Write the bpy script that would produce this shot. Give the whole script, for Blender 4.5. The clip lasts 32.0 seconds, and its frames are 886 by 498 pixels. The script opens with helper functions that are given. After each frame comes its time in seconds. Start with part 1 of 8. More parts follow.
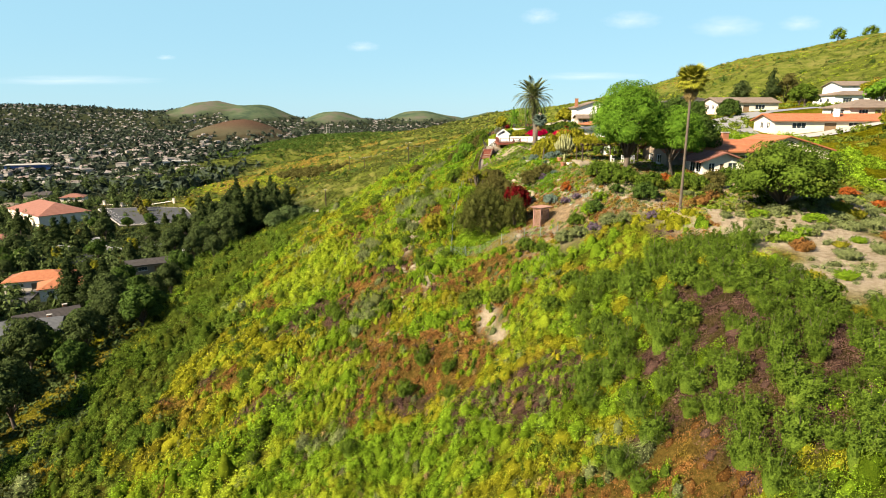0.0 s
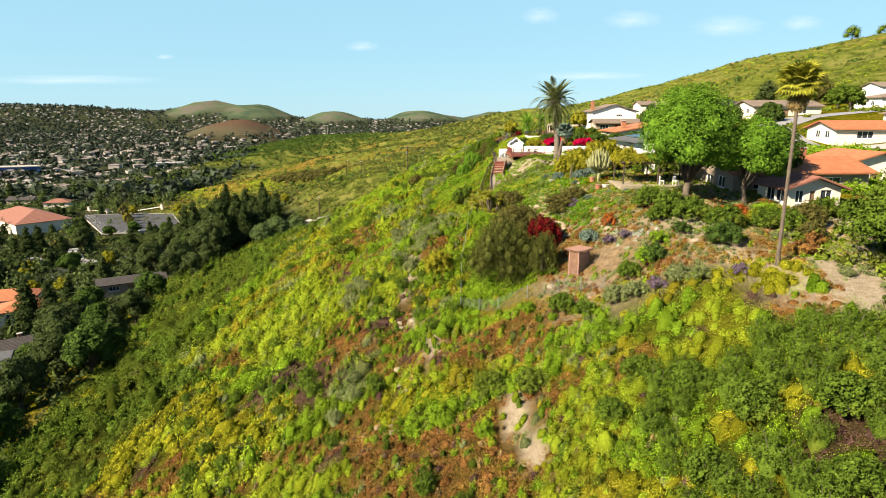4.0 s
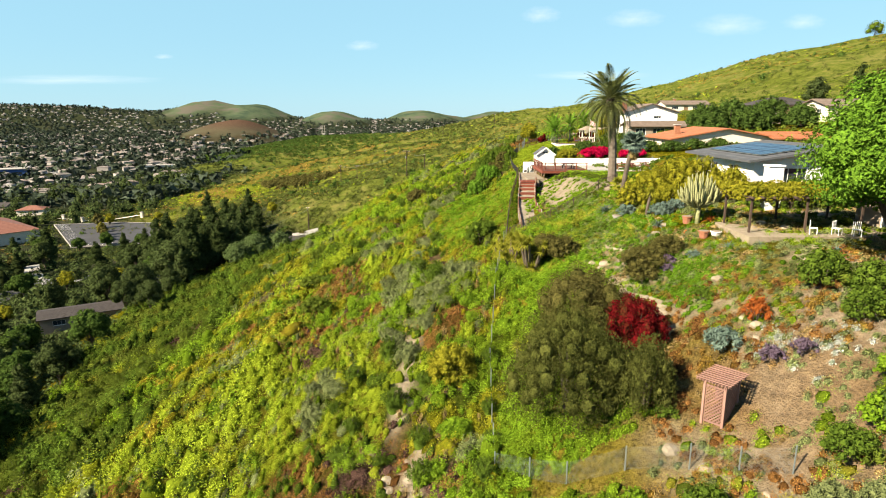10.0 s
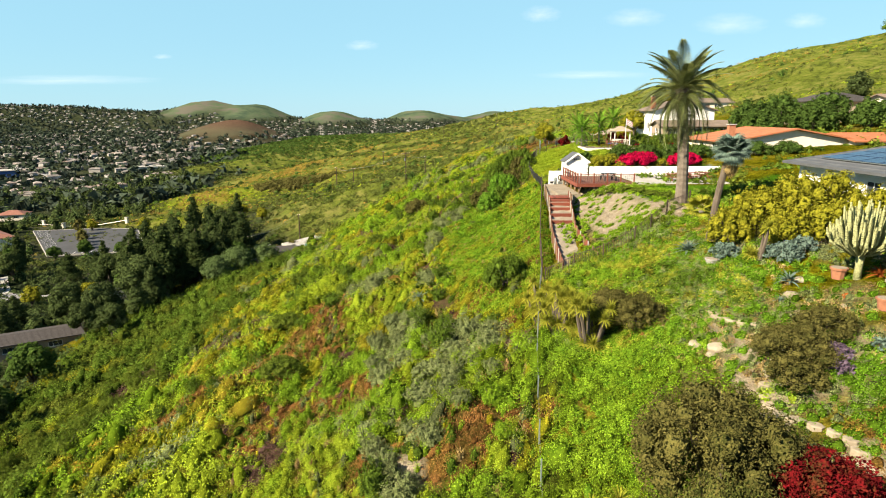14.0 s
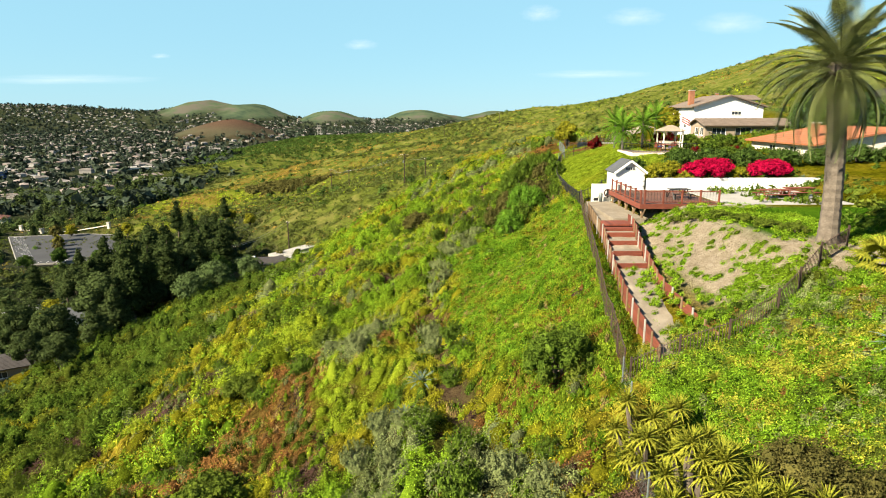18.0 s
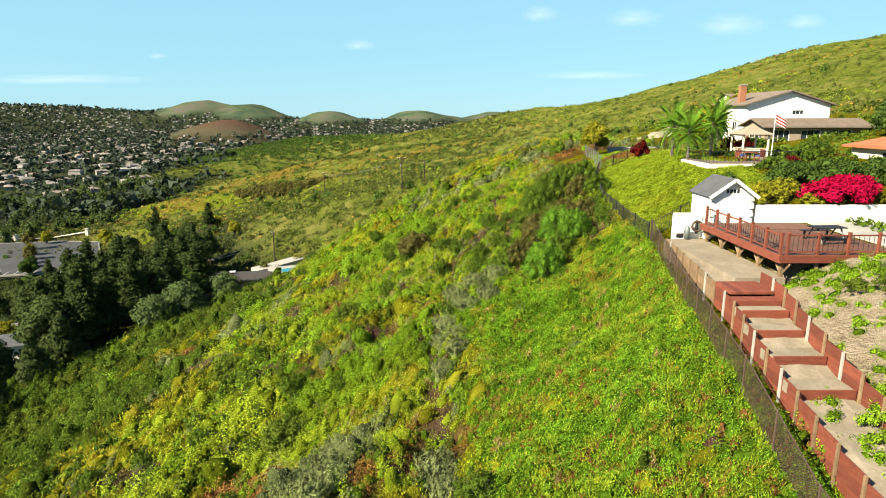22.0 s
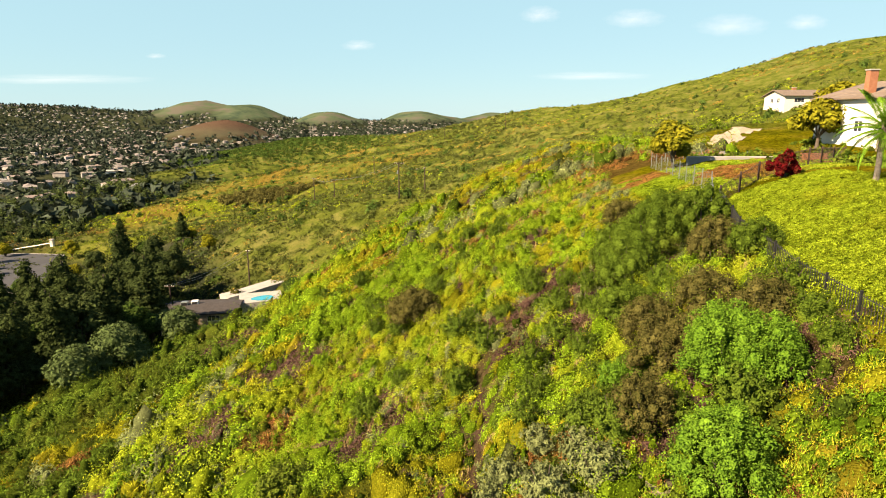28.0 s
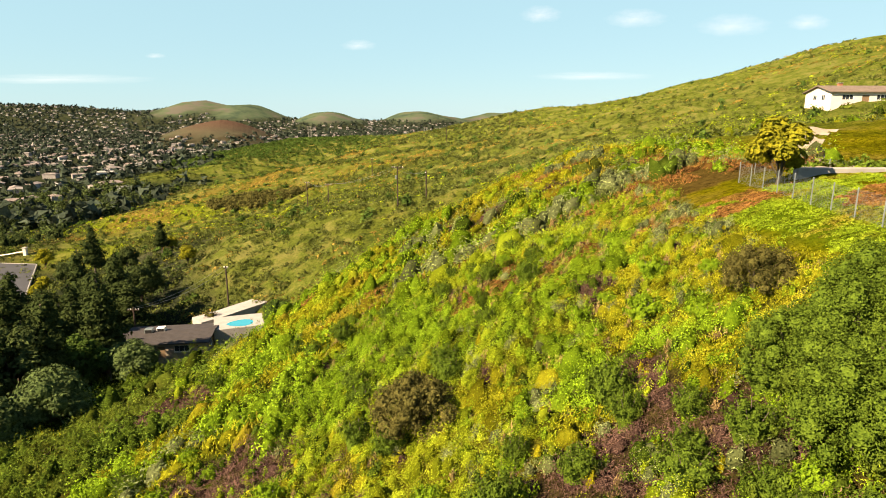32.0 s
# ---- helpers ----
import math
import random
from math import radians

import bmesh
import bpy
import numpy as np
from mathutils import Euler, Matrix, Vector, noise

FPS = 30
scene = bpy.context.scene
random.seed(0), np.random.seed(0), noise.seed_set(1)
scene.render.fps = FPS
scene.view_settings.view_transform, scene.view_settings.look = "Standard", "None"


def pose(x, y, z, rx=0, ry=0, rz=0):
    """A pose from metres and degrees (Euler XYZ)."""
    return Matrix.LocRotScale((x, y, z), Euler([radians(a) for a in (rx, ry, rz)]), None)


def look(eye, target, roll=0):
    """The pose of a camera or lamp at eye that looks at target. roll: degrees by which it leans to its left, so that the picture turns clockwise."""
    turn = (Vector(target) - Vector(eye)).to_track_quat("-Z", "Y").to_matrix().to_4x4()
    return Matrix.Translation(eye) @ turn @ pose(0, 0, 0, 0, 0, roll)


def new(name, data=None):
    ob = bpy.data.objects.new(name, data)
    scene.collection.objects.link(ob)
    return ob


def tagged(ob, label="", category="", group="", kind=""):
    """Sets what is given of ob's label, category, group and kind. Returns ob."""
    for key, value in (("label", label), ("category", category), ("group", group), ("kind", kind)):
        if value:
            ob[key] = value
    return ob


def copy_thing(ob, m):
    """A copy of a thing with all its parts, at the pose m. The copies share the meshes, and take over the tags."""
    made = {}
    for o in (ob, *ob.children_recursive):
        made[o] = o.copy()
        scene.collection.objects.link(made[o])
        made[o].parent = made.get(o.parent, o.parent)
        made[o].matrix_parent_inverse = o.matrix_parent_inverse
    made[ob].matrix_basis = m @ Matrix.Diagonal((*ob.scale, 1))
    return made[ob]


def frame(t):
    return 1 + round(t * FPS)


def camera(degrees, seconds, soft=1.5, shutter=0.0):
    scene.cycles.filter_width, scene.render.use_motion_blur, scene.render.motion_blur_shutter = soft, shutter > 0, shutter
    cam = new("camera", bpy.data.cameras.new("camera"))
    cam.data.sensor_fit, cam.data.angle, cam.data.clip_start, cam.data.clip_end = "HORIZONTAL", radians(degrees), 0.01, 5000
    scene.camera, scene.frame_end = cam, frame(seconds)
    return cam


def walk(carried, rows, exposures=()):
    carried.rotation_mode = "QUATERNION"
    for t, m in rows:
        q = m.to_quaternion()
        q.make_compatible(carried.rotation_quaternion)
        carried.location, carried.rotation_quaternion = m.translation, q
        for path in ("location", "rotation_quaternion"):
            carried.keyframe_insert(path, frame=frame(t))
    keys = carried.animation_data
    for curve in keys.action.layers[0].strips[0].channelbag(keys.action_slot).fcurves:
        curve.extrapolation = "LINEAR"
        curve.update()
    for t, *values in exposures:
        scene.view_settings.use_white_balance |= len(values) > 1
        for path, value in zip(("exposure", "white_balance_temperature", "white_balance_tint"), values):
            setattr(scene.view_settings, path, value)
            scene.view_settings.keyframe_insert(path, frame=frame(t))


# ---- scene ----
cam = camera(73.1, 32.0, soft=1.0)
METRES, EYE, TILT, LEAN, TURN = 140.0, 0.0, -12.6, 0.0, 0.0
ROWS = [
    (0.0, 0.0, 0.0, 0.0, 0.0, 0.0, -0.0),
    (0.5, -0.0007, 0.0152, 0.0044, -0.0, -0.01, 0.0),
    (1.0, -0.0011, 0.0303, 0.0089, -0.0, -0.01, 0.0),
    (1.5, -0.0016, 0.0455, 0.0135, -0.01, -0.02, -0.01),
    (2.0, -0.0022, 0.0607, 0.0181, -0.01, -0.02, -0.0),
    (2.5, -0.003, 0.0757, 0.0227, -0.02, -0.02, -0.01),
    (3.0, -0.0036, 0.091, 0.0271, -0.01, -0.03, -0.01),
    (3.5, -0.0043, 0.1061, 0.0316, -0.01, -0.04, -0.0),
    (5.5, -0.0069, 0.1665, 0.0496, -0.01, -0.02, -0.04),
    (6.0, -0.0075, 0.1818, 0.0541, -0.0, -0.03, -0.03),
    (6.5, -0.0084, 0.1968, 0.0587, 0.0, -0.05, -0.01),
    (7.0, -0.0095, 0.2119, 0.0622, -0.0, -0.03, -0.02),
    (7.5, -0.0101, 0.2274, 0.065, -0.01, -0.04, -0.02),
    (8.0, -0.0104, 0.2428, 0.0681, -0.01, -0.04, -0.02),
    (8.5, -0.0108, 0.2584, 0.0711, -0.01, -0.05, -0.01),
    (9.0, -0.0113, 0.2738, 0.0742, -0.01, -0.05, 0.0),
    (9.5, -0.0121, 0.289, 0.0773, -0.0, -0.05, 0.01),
    (10.0, -0.0127, 0.3044, 0.0805, 0.01, -0.06, 0.04),
    (10.5, -0.0133, 0.3199, 0.0835, 0.01, -0.06, 0.05),
    (11.0, -0.0138, 0.3351, 0.0869, -0.0, -0.07, 0.05),
    (11.5, -0.0144, 0.3505, 0.0905, 0.0, -0.07, 0.07),
    (12.0, -0.015, 0.3658, 0.0938, 0.01, -0.06, 0.06),
    (12.5, -0.0157, 0.3812, 0.0969, 0.01, -0.06, 0.07),
    (13.0, -0.0163, 0.3966, 0.1, 0.02, -0.07, 0.09),
    (13.5, -0.017, 0.412, 0.1031, 0.02, -0.07, 0.1),
    (14.0, -0.0178, 0.4267, 0.106, 0.02, -0.07, 0.12),
    (14.5, -0.0185, 0.442, 0.109, 0.01, -0.08, 0.12),
    (16.5, -0.0213, 0.5025, 0.1209, -0.02, -0.08, 0.14),
    (17.0, -0.0222, 0.5178, 0.124, -0.03, -0.08, 0.14),
    (17.5, -0.0229, 0.5334, 0.1271, -0.04, -0.1, 0.14),
    (18.0, -0.0238, 0.5487, 0.1302, -0.05, -0.1, 0.14),
    (18.5, -0.0245, 0.5639, 0.1331, -0.07, -0.07, 0.1),
    (19.0, -0.0251, 0.5793, 0.1362, -0.09, -0.08, 0.11),
    (19.5, -0.0256, 0.5946, 0.1392, -0.11, -0.08, 0.09),
    (20.0, -0.0262, 0.6099, 0.1422, -0.13, -0.05, 0.07),
    (20.5, -0.027, 0.6251, 0.1452, -0.14, -0.05, 0.07),
    (21.0, -0.0276, 0.6404, 0.1485, -0.16, -0.05, 0.07),
    (21.5, -0.0284, 0.6554, 0.1518, -0.18, -0.04, 0.06),
    (22.0, -0.0289, 0.6707, 0.1552, -0.2, -0.03, 0.05),
    (22.5, -0.0295, 0.6858, 0.1584, -0.21, -0.03, 0.05),
    (23.0, -0.0302, 0.7009, 0.1614, -0.23, -0.02, 0.04),
    (23.5, -0.0308, 0.7161, 0.1645, -0.24, -0.01, 0.03),
    (24.0, -0.0314, 0.7312, 0.1676, -0.25, -0.0, 0.03),
    (24.5, -0.0321, 0.7463, 0.1708, -0.26, 0.01, 0.02),
    (25.0, -0.0327, 0.7614, 0.174, -0.27, 0.01, 0.02),
    (25.5, -0.0334, 0.7765, 0.1771, -0.28, 0.01, 0.02),
    (27.5, -0.0355, 0.8364, 0.189, -0.28, 0.06, -0.01),
    (28.0, -0.0362, 0.8521, 0.1921, -0.28, 0.05, -0.01),
    (28.5, -0.0369, 0.8676, 0.1953, -0.28, 0.04, 0.0),
    (29.0, -0.0375, 0.883, 0.1984, -0.29, 0.05, -0.01),
    (29.5, -0.0381, 0.8984, 0.2016, -0.29, 0.05, -0.02),
    (30.0, -0.0388, 0.9138, 0.2047, -0.29, 0.05, -0.03),
    (30.5, -0.0395, 0.9287, 0.2076, -0.29, 0.06, -0.04),
    (31.0, -0.0402, 0.944, 0.2107, -0.27, 0.05, -0.03),
    (31.5, -0.0408, 0.9593, 0.2137, -0.26, 0.06, -0.04),
    (32.0, -0.0415, 0.9746, 0.2168, -0.26, 0.07, -0.05),
]
walk(cam, [(t, pose(0, 0, EYE, TILT, LEAN, TURN) @ pose(METRES * x, METRES * y, METRES * z, 90 + pitch, roll, yaw)) for t, x, y, z, yaw, pitch, roll in ROWS],
     exposures=[(0.0, 2.0, 6550, 11), (12.0, 2.0, 6450, 9), (20.0, 2.0, 6350, 5), (25.5, 2.0, 6250, 3), (27.5, 2.1, 7600, 16), (32.0, 2.1, 7600, 16)])

# ---- light: clear spring sky, sun behind the camera's left ----
SUN_AZ, SUN_EL = -122.0, 36.0      # degrees clockwise from +y, and above the horizon
world = bpy.data.worlds.new("sky")
scene.world = world
world.use_nodes = True
wn = world.node_tree.nodes
sky = wn.new("ShaderNodeTexSky")
sky.sky_type, sky.sun_disc = "NISHITA", False
sky.sun_elevation, sky.sun_rotation = radians(SUN_EL), radians(SUN_AZ)
sky.altitude, sky.air_density, sky.dust_density, sky.ozone_density = 100, 1.0, 0.1, 3.0
pale, deep = wn.new("ShaderNodeMix"), wn.new("ShaderNodeMix")
pale.data_type = deep.data_type = "RGBA"
pale.inputs[0].default_value = 0.85
deep.inputs[6].default_value, deep.inputs[7].default_value = (1.95, 3.65, 4.45, 1), (0.62, 1.35, 2.7, 1)
# the pale haze of the horizon gives way to a deep blue overhead
up, part_z, thin = wn.new("ShaderNodeTexCoord"), wn.new("ShaderNodeSeparateXYZ"), wn.new("ShaderNodeMapRange")
for k, v in ((1, 0.2), (2, 0.6), (3, 0.0), (4, 1.0)):
    thin.inputs[k].default_value = v
world.node_tree.links.new(up.outputs["Generated"], part_z.inputs[0])
world.node_tree.links.new(part_z.outputs["Z"], thin.inputs[0])
world.node_tree.links.new(thin.outputs[0], deep.inputs[0])
world.node_tree.links.new(sky.outputs[0], pale.inputs[6])
world.node_tree.links.new(deep.outputs[2], pale.inputs[7])
world.node_tree.links.new(pale.outputs[2], wn["Background"].inputs[0])
wn["Background"].inputs[1].default_value = 0.051
sun = new("sun", bpy.data.lights.new("sun", "SUN"))
sun.data.energy, sun.data.angle, sun.data.color = 5.0, radians(0.5), (1.0, 0.865, 0.655)
a, e = radians(SUN_AZ), radians(SUN_EL)
sun.matrix_world = look((math.sin(a) * math.cos(e), math.cos(a) * math.cos(e), math.sin(e)), (0, 0, 0))

# ---- materials ----
def mat(name, build):
    m = bpy.data.materials.new(name)
    m.use_nodes = True
    t = m.node_tree
    build(t, t.nodes, t.links, t.nodes["Principled BSDF"])
    return m


def ramp(n, l, fac, stops):
    r = n.new("ShaderNodeValToRGB")
    while len(r.color_ramp.elements) < len(stops):
        r.color_ramp.elements.new(0.5)
    for el, (p, c) in zip(r.color_ramp.elements, stops):
        el.position, el.color = p, (*c, 1)
    l.new(fac, r.inputs[0])
    return r.outputs[0]


def noise_of(n, l, scale, detail=3.0, rough=0.55, space="Object", stretch=(1, 1, 1)):
    tc, mp, nz = n.new("ShaderNodeTexCoord"), n.new("ShaderNodeMapping"), n.new("ShaderNodeTexNoise")
    mp.inputs["Scale"].default_value = stretch
    nz.inputs["Scale"].default_value, nz.inputs["Detail"].default_value, nz.inputs["Roughness"].default_value = scale, detail, rough
    l.new(tc.outputs[space], mp.inputs[0])
    l.new(mp.outputs[0], nz.inputs["Vector"])
    return nz.outputs["Fac"]


def mix(n, l, fac, a, b, how="MIX"):
    m = n.new("ShaderNodeMix")
    m.data_type, m.blend_type = "RGBA", how
    for s, v in ((m.inputs[0], fac), (m.inputs[6], a), (m.inputs[7], b)):
        if isinstance(v, (int, float)):
            s.default_value = v
        elif isinstance(v, tuple):
            s.default_value = (*v, 1)
        else:
            l.new(v, s)
    return m.outputs[2]


def bumped(n, l, p, height, strength, dist=0.02):
    b = n.new("ShaderNodeBump")
    b.inputs["Strength"].default_value, b.inputs["Distance"].default_value = strength, dist
    l.new(height, b.inputs["Height"])
    l.new(b.outputs[0], p.inputs["Normal"])


def foliage(name, dark, light, patch=None, scale=0.12, glow=0.2, rough=0.6, gloss=0.0, cells=13.0):
    """Leaves that differ one by one, and in patches over the ground."""
    glow = 0.6 * glow
    cool = lambda c, k: (k * c[0], k * c[1], k * (c[2] + 0.04 * c[1]))
    dark, light, patch = cool(dark, 0.46), cool(light, 0.52), cool(patch, 0.44) if patch else None
    def build(t, n, l, p):
        geo, cell = n.new("ShaderNodeNewGeometry"), n.new("ShaderNodeTexVoronoi")
        cell.inputs["Scale"].default_value = cells
        l.new(n.new("ShaderNodeTexCoord").outputs["Object"], cell.inputs["Vector"])
        one = n.new("ShaderNodeSeparateColor")
        l.new(cell.outputs["Color"], one.inputs[0])
        c = ramp(n, l, mix(n, l, 0.55, geo.outputs["Random Per Island"], one.outputs[0]), ((0.1, dark), (0.9, light)))
        bumped(n, l, p, cell.outputs["Distance"], 0.9, 0.9 / cells)
        if patch:
            f = n.new("ShaderNodeMapRange")
            f.inputs[1].default_value, f.inputs[2].default_value = 0.52, 0.66
            l.new(noise_of(n, l, scale, 4.0), f.inputs[0])
            c = mix(n, l, f.outputs[0], c, patch)
        c = mix(n, l, 0.35, c, ramp(n, l, noise_of(n, l, 0.9, 3.0), ((0.3, tuple(0.55 * v for v in dark)), (0.7, tuple(min(1, 1.25 * v) for v in light)))))
        # tone of each plant; clumps lowers it for the shade painted inside
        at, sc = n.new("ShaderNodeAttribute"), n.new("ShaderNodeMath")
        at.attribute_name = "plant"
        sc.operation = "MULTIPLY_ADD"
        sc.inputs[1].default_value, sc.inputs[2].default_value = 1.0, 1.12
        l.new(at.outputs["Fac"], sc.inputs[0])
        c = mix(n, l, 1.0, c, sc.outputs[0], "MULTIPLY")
        l.new(c, p.inputs["Base Color"])
        p.inputs["Roughness"].default_value = rough
        p.inputs["Specular IOR Level"].default_value = gloss
        tr, mx = n.new("ShaderNodeBsdfTranslucent"), n.new("ShaderNodeMixShader")
        l.new(c, tr.inputs[0])
        mx.inputs[0].default_value = glow
        l.new(p.outputs[0], mx.inputs[1])
        l.new(tr.outputs[0], mx.inputs[2])
        l.new(mx.outputs[0], n["Material Output"].inputs[0])
    return mat(name, build)


def surface(name, a, b, scale=3.0, rough=0.8, metal=0.0, relief=0.3, fine=40.0, each=0.0, stretch=(1, 1, 1)):
    """A dull surface with stains at one scale and grain at another; each: how far single pieces differ."""
    k = 0.52 if max(b) < 0.65 else 0.85
    a, b = tuple(k * v for v in a), tuple(k * v for v in b)
    def build(t, n, l, p):
        c = ramp(n, l, noise_of(n, l, scale, 5.0, 0.6, stretch=stretch), ((0.3, a), (0.7, b)))
        g = noise_of(n, l, fine, 3.0, 0.6, stretch=stretch)
        c = mix(n, l, 0.25, c, ramp(n, l, g, ((0.25, tuple(0.6 * v for v in a)), (0.75, tuple(min(1.0, 1.25 * v) for v in b)))))
        if each:
            o = n.new("ShaderNodeObjectInfo")
            r = ramp(n, l, o.outputs["Random"], ((0.0, (1 - each,) * 3), (1.0, (1.0,) * 3)))
            c = mix(n, l, 1.0, c, r, "MULTIPLY")
        l.new(c, p.inputs["Base Color"])
        p.inputs["Roughness"].default_value, p.inputs["Metallic"].default_value = rough, metal
        p.inputs["Specular IOR Level"].default_value = 0.3
        if relief:
            bumped(n, l, p, g, relief)
    return mat(name, build)


def ground_build(t, n, l, p):
    big, mid, small = noise_of(n, l, 0.022, 4.0), noise_of(n, l, 0.16, 5.0, 0.65), noise_of(n, l, 1.6, 6.0, 0.7)
    grass = ramp(n, l, mid, ((0.3, (0.10, 0.12, 0.005)), (0.5, (0.26, 0.24, 0.010)), (0.68, (0.38, 0.30, 0.025))))
    dry = ramp(n, l, small, ((0.3, (0.14, 0.11, 0.025)), (0.7, (0.30, 0.25, 0.06))))
    f = n.new("ShaderNodeMapRange")
    f.inputs[1].default_value, f.inputs[2].default_value = 0.5, 0.66
    l.new(mix(n, l, 0.5, big, mid), f.inputs[0])
    c = mix(n, l, f.outputs[0], grass, dry)
    yel = n.new("ShaderNodeMapRange")
    yel.inputs[1].default_value, yel.inputs[2].default_value = 0.56, 0.7
    l.new(noise_of(n, l, 0.05, 5.0, 0.6, stretch=(1.0, 0.45, 1.0)), yel.inputs[0])
    c = mix(n, l, yel.outputs[0], c, (0.30, 0.29, 0.012))
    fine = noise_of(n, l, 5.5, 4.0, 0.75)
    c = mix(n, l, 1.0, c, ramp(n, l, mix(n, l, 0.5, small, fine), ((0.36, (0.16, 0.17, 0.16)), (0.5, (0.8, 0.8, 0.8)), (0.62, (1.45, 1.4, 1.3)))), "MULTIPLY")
    gr = n.new("ShaderNodeAttribute")
    gr.attribute_name = "growth"
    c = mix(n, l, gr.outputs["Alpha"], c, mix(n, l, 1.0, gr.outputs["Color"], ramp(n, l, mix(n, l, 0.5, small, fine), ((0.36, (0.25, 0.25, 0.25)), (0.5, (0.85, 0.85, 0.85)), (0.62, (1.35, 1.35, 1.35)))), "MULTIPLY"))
    sand = ramp(n, l, small, ((0.3, (0.187, 0.144, 0.094)), (0.7, (0.351, 0.293, 0.217))))
    brown = ramp(n, l, small, ((0.3, (0.034, 0.019, 0.015)), (0.7, (0.092, 0.058, 0.037))))
    town = ramp(n, l, noise_of(n, l, 0.03, 6.0, 0.75), ((0.35, (0.010, 0.015, 0.007)), (0.55, (0.026, 0.030, 0.015)), (0.7, (0.059, 0.053, 0.039))))
    lawn = ramp(n, l, mid, ((0.3, (0.030, 0.078, 0.004)), (0.7, (0.058, 0.117, 0.006))))
    olive = ramp(n, l, mix(n, l, 0.5, mid, mix(n, l, 0.5, big, small)), ((0.40, (0.030, 0.044, 0.010)), (0.5, (0.076, 0.096, 0.018)), (0.58, (0.125, 0.125, 0.036))))
    # far hills: grey-green with the haze of distance mixed into the colour
    distant = ramp(n, l, noise_of(n, l, 0.007, 6.0, 0.65), ((0.38, (0.032, 0.049, 0.032)), (0.5, (0.056, 0.075, 0.041)), (0.62, (0.081, 0.075, 0.058))))
    c = mix(n, l, 1.0, c, (0.44, 0.44, 0.44), "MULTIPLY")
    for key, col in (("far", olive), ("distant", distant), ("town", town), ("brown", brown), ("sand", sand), ("lawn", lawn)):
        at = n.new("ShaderNodeAttribute")
        at.attribute_name = key
        c = mix(n, l, at.outputs["Fac"], c, col)
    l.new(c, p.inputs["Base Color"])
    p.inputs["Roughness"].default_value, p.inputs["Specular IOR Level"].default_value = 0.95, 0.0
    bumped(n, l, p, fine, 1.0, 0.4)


M_GROUND = mat("hillside", ground_build)
M_GRASS = foliage("grass", (0.15, 0.18, 0.004), (0.44, 0.42, 0.010), (0.42, 0.27, 0.03), 0.10, glow=0.1)
M_LUSH = foliage("lush_herbs", (0.08, 0.18, 0.003), (0.29, 0.44, 0.010), (0.16, 0.22, 0.006), 0.2, glow=0.12)
M_MUSTARD = foliage("mustard", (0.21, 0.29, 0.006), (0.38, 0.48, 0.012), (0.42, 0.45, 0.010), 0.15, glow=0.12)
M_FLOWER = foliage("yellow_flowers", (0.42, 0.40, 0.008), (0.62, 0.54, 0.008), None, glow=0.15)
M_MEADOW = foliage("meadow_grass", (0.09, 0.17, 0.004), (0.32, 0.43, 0.012), (0.38, 0.27, 0.03), 0.25, glow=0.12)
M_ICE = foliage("ice_plant_leaves", (0.11, 0.18, 0.004), (0.33, 0.42, 0.012), (0.30, 0.32, 0.01), 0.3, glow=0.1)
M_HERB = foliage("meadow_herbs", (0.055, 0.14, 0.003), (0.21, 0.38, 0.010), (0.12, 0.22, 0.006), 0.3, glow=0.15)
M_HILLSCRUB = foliage("hill_scrub", (0.035, 0.055, 0.010), (0.175, 0.20, 0.04), None, glow=0.1)
M_STRAW = foliage("straw", (0.20, 0.13, 0.04), (0.50, 0.37, 0.14), (0.30, 0.16, 0.05), 0.2, glow=0.1)
M_RUST = foliage("rusty_growth", (0.15, 0.065, 0.02), (0.40, 0.20, 0.05), (0.28, 0.23, 0.02), 0.3, glow=0.1)
M_AMBER = foliage("amber_growth", (0.20, 0.13, 0.02), (0.46, 0.30, 0.06), (0.36, 0.32, 0.02), 0.06, glow=0.1)
M_BRUSH = foliage("dead_brush", (0.065, 0.037, 0.026), (0.19, 0.11, 0.08), None, 0.2, 0.05)
M_SAGE = foliage("sage", (0.10, 0.13, 0.04), (0.29, 0.33, 0.115), (0.17, 0.20, 0.04), 0.25, glow=0.1)
M_SCRUB = foliage("scrub", (0.028, 0.062, 0.006), (0.16, 0.24, 0.018), (0.16, 0.16, 0.016), 0.2, glow=0.12)
M_OLIVE = foliage("olive_scrub", (0.045, 0.080, 0.008), (0.19, 0.245, 0.02), (0.15, 0.17, 0.02), 0.12, glow=0.12)
M_PINE = foliage("dark_needles", (0.014, 0.030, 0.009), (0.085, 0.115, 0.03), None, glow=0.2, cells=6.0)
M_ROUND = foliage("round_tree_leaves", (0.045, 0.08, 0.02), (0.17, 0.235, 0.07), None, glow=0.15)
M_EUCA = foliage("grey_green_leaves", (0.026, 0.046, 0.014), (0.125, 0.165, 0.045), None, glow=0.28, cells=6.0)
M_ASH = foliage("bright_leaves", (0.04, 0.12, 0.008), (0.23, 0.42, 0.02), None, glow=0.25)
M_DARKLEAF = foliage("dark_glossy_leaves", (0.026, 0.058, 0.010), (0.125, 0.20, 0.03), None, glow=0.25, rough=0.4, cells=6.0)
M_PEPPER = foliage("weeping_leaves", (0.03, 0.042, 0.008), (0.15, 0.16, 0.03), None, glow=0.1)
M_RED = foliage("red_leaves", (0.02, 0.008, 0.005), (0.25, 0.012, 0.016), (0.07, 0.075, 0.02), 1.6, glow=0.05)
M_MAGENTA = foliage("magenta_bracts", (0.35, 0.004, 0.03), (0.75, 0.01, 0.09), None)
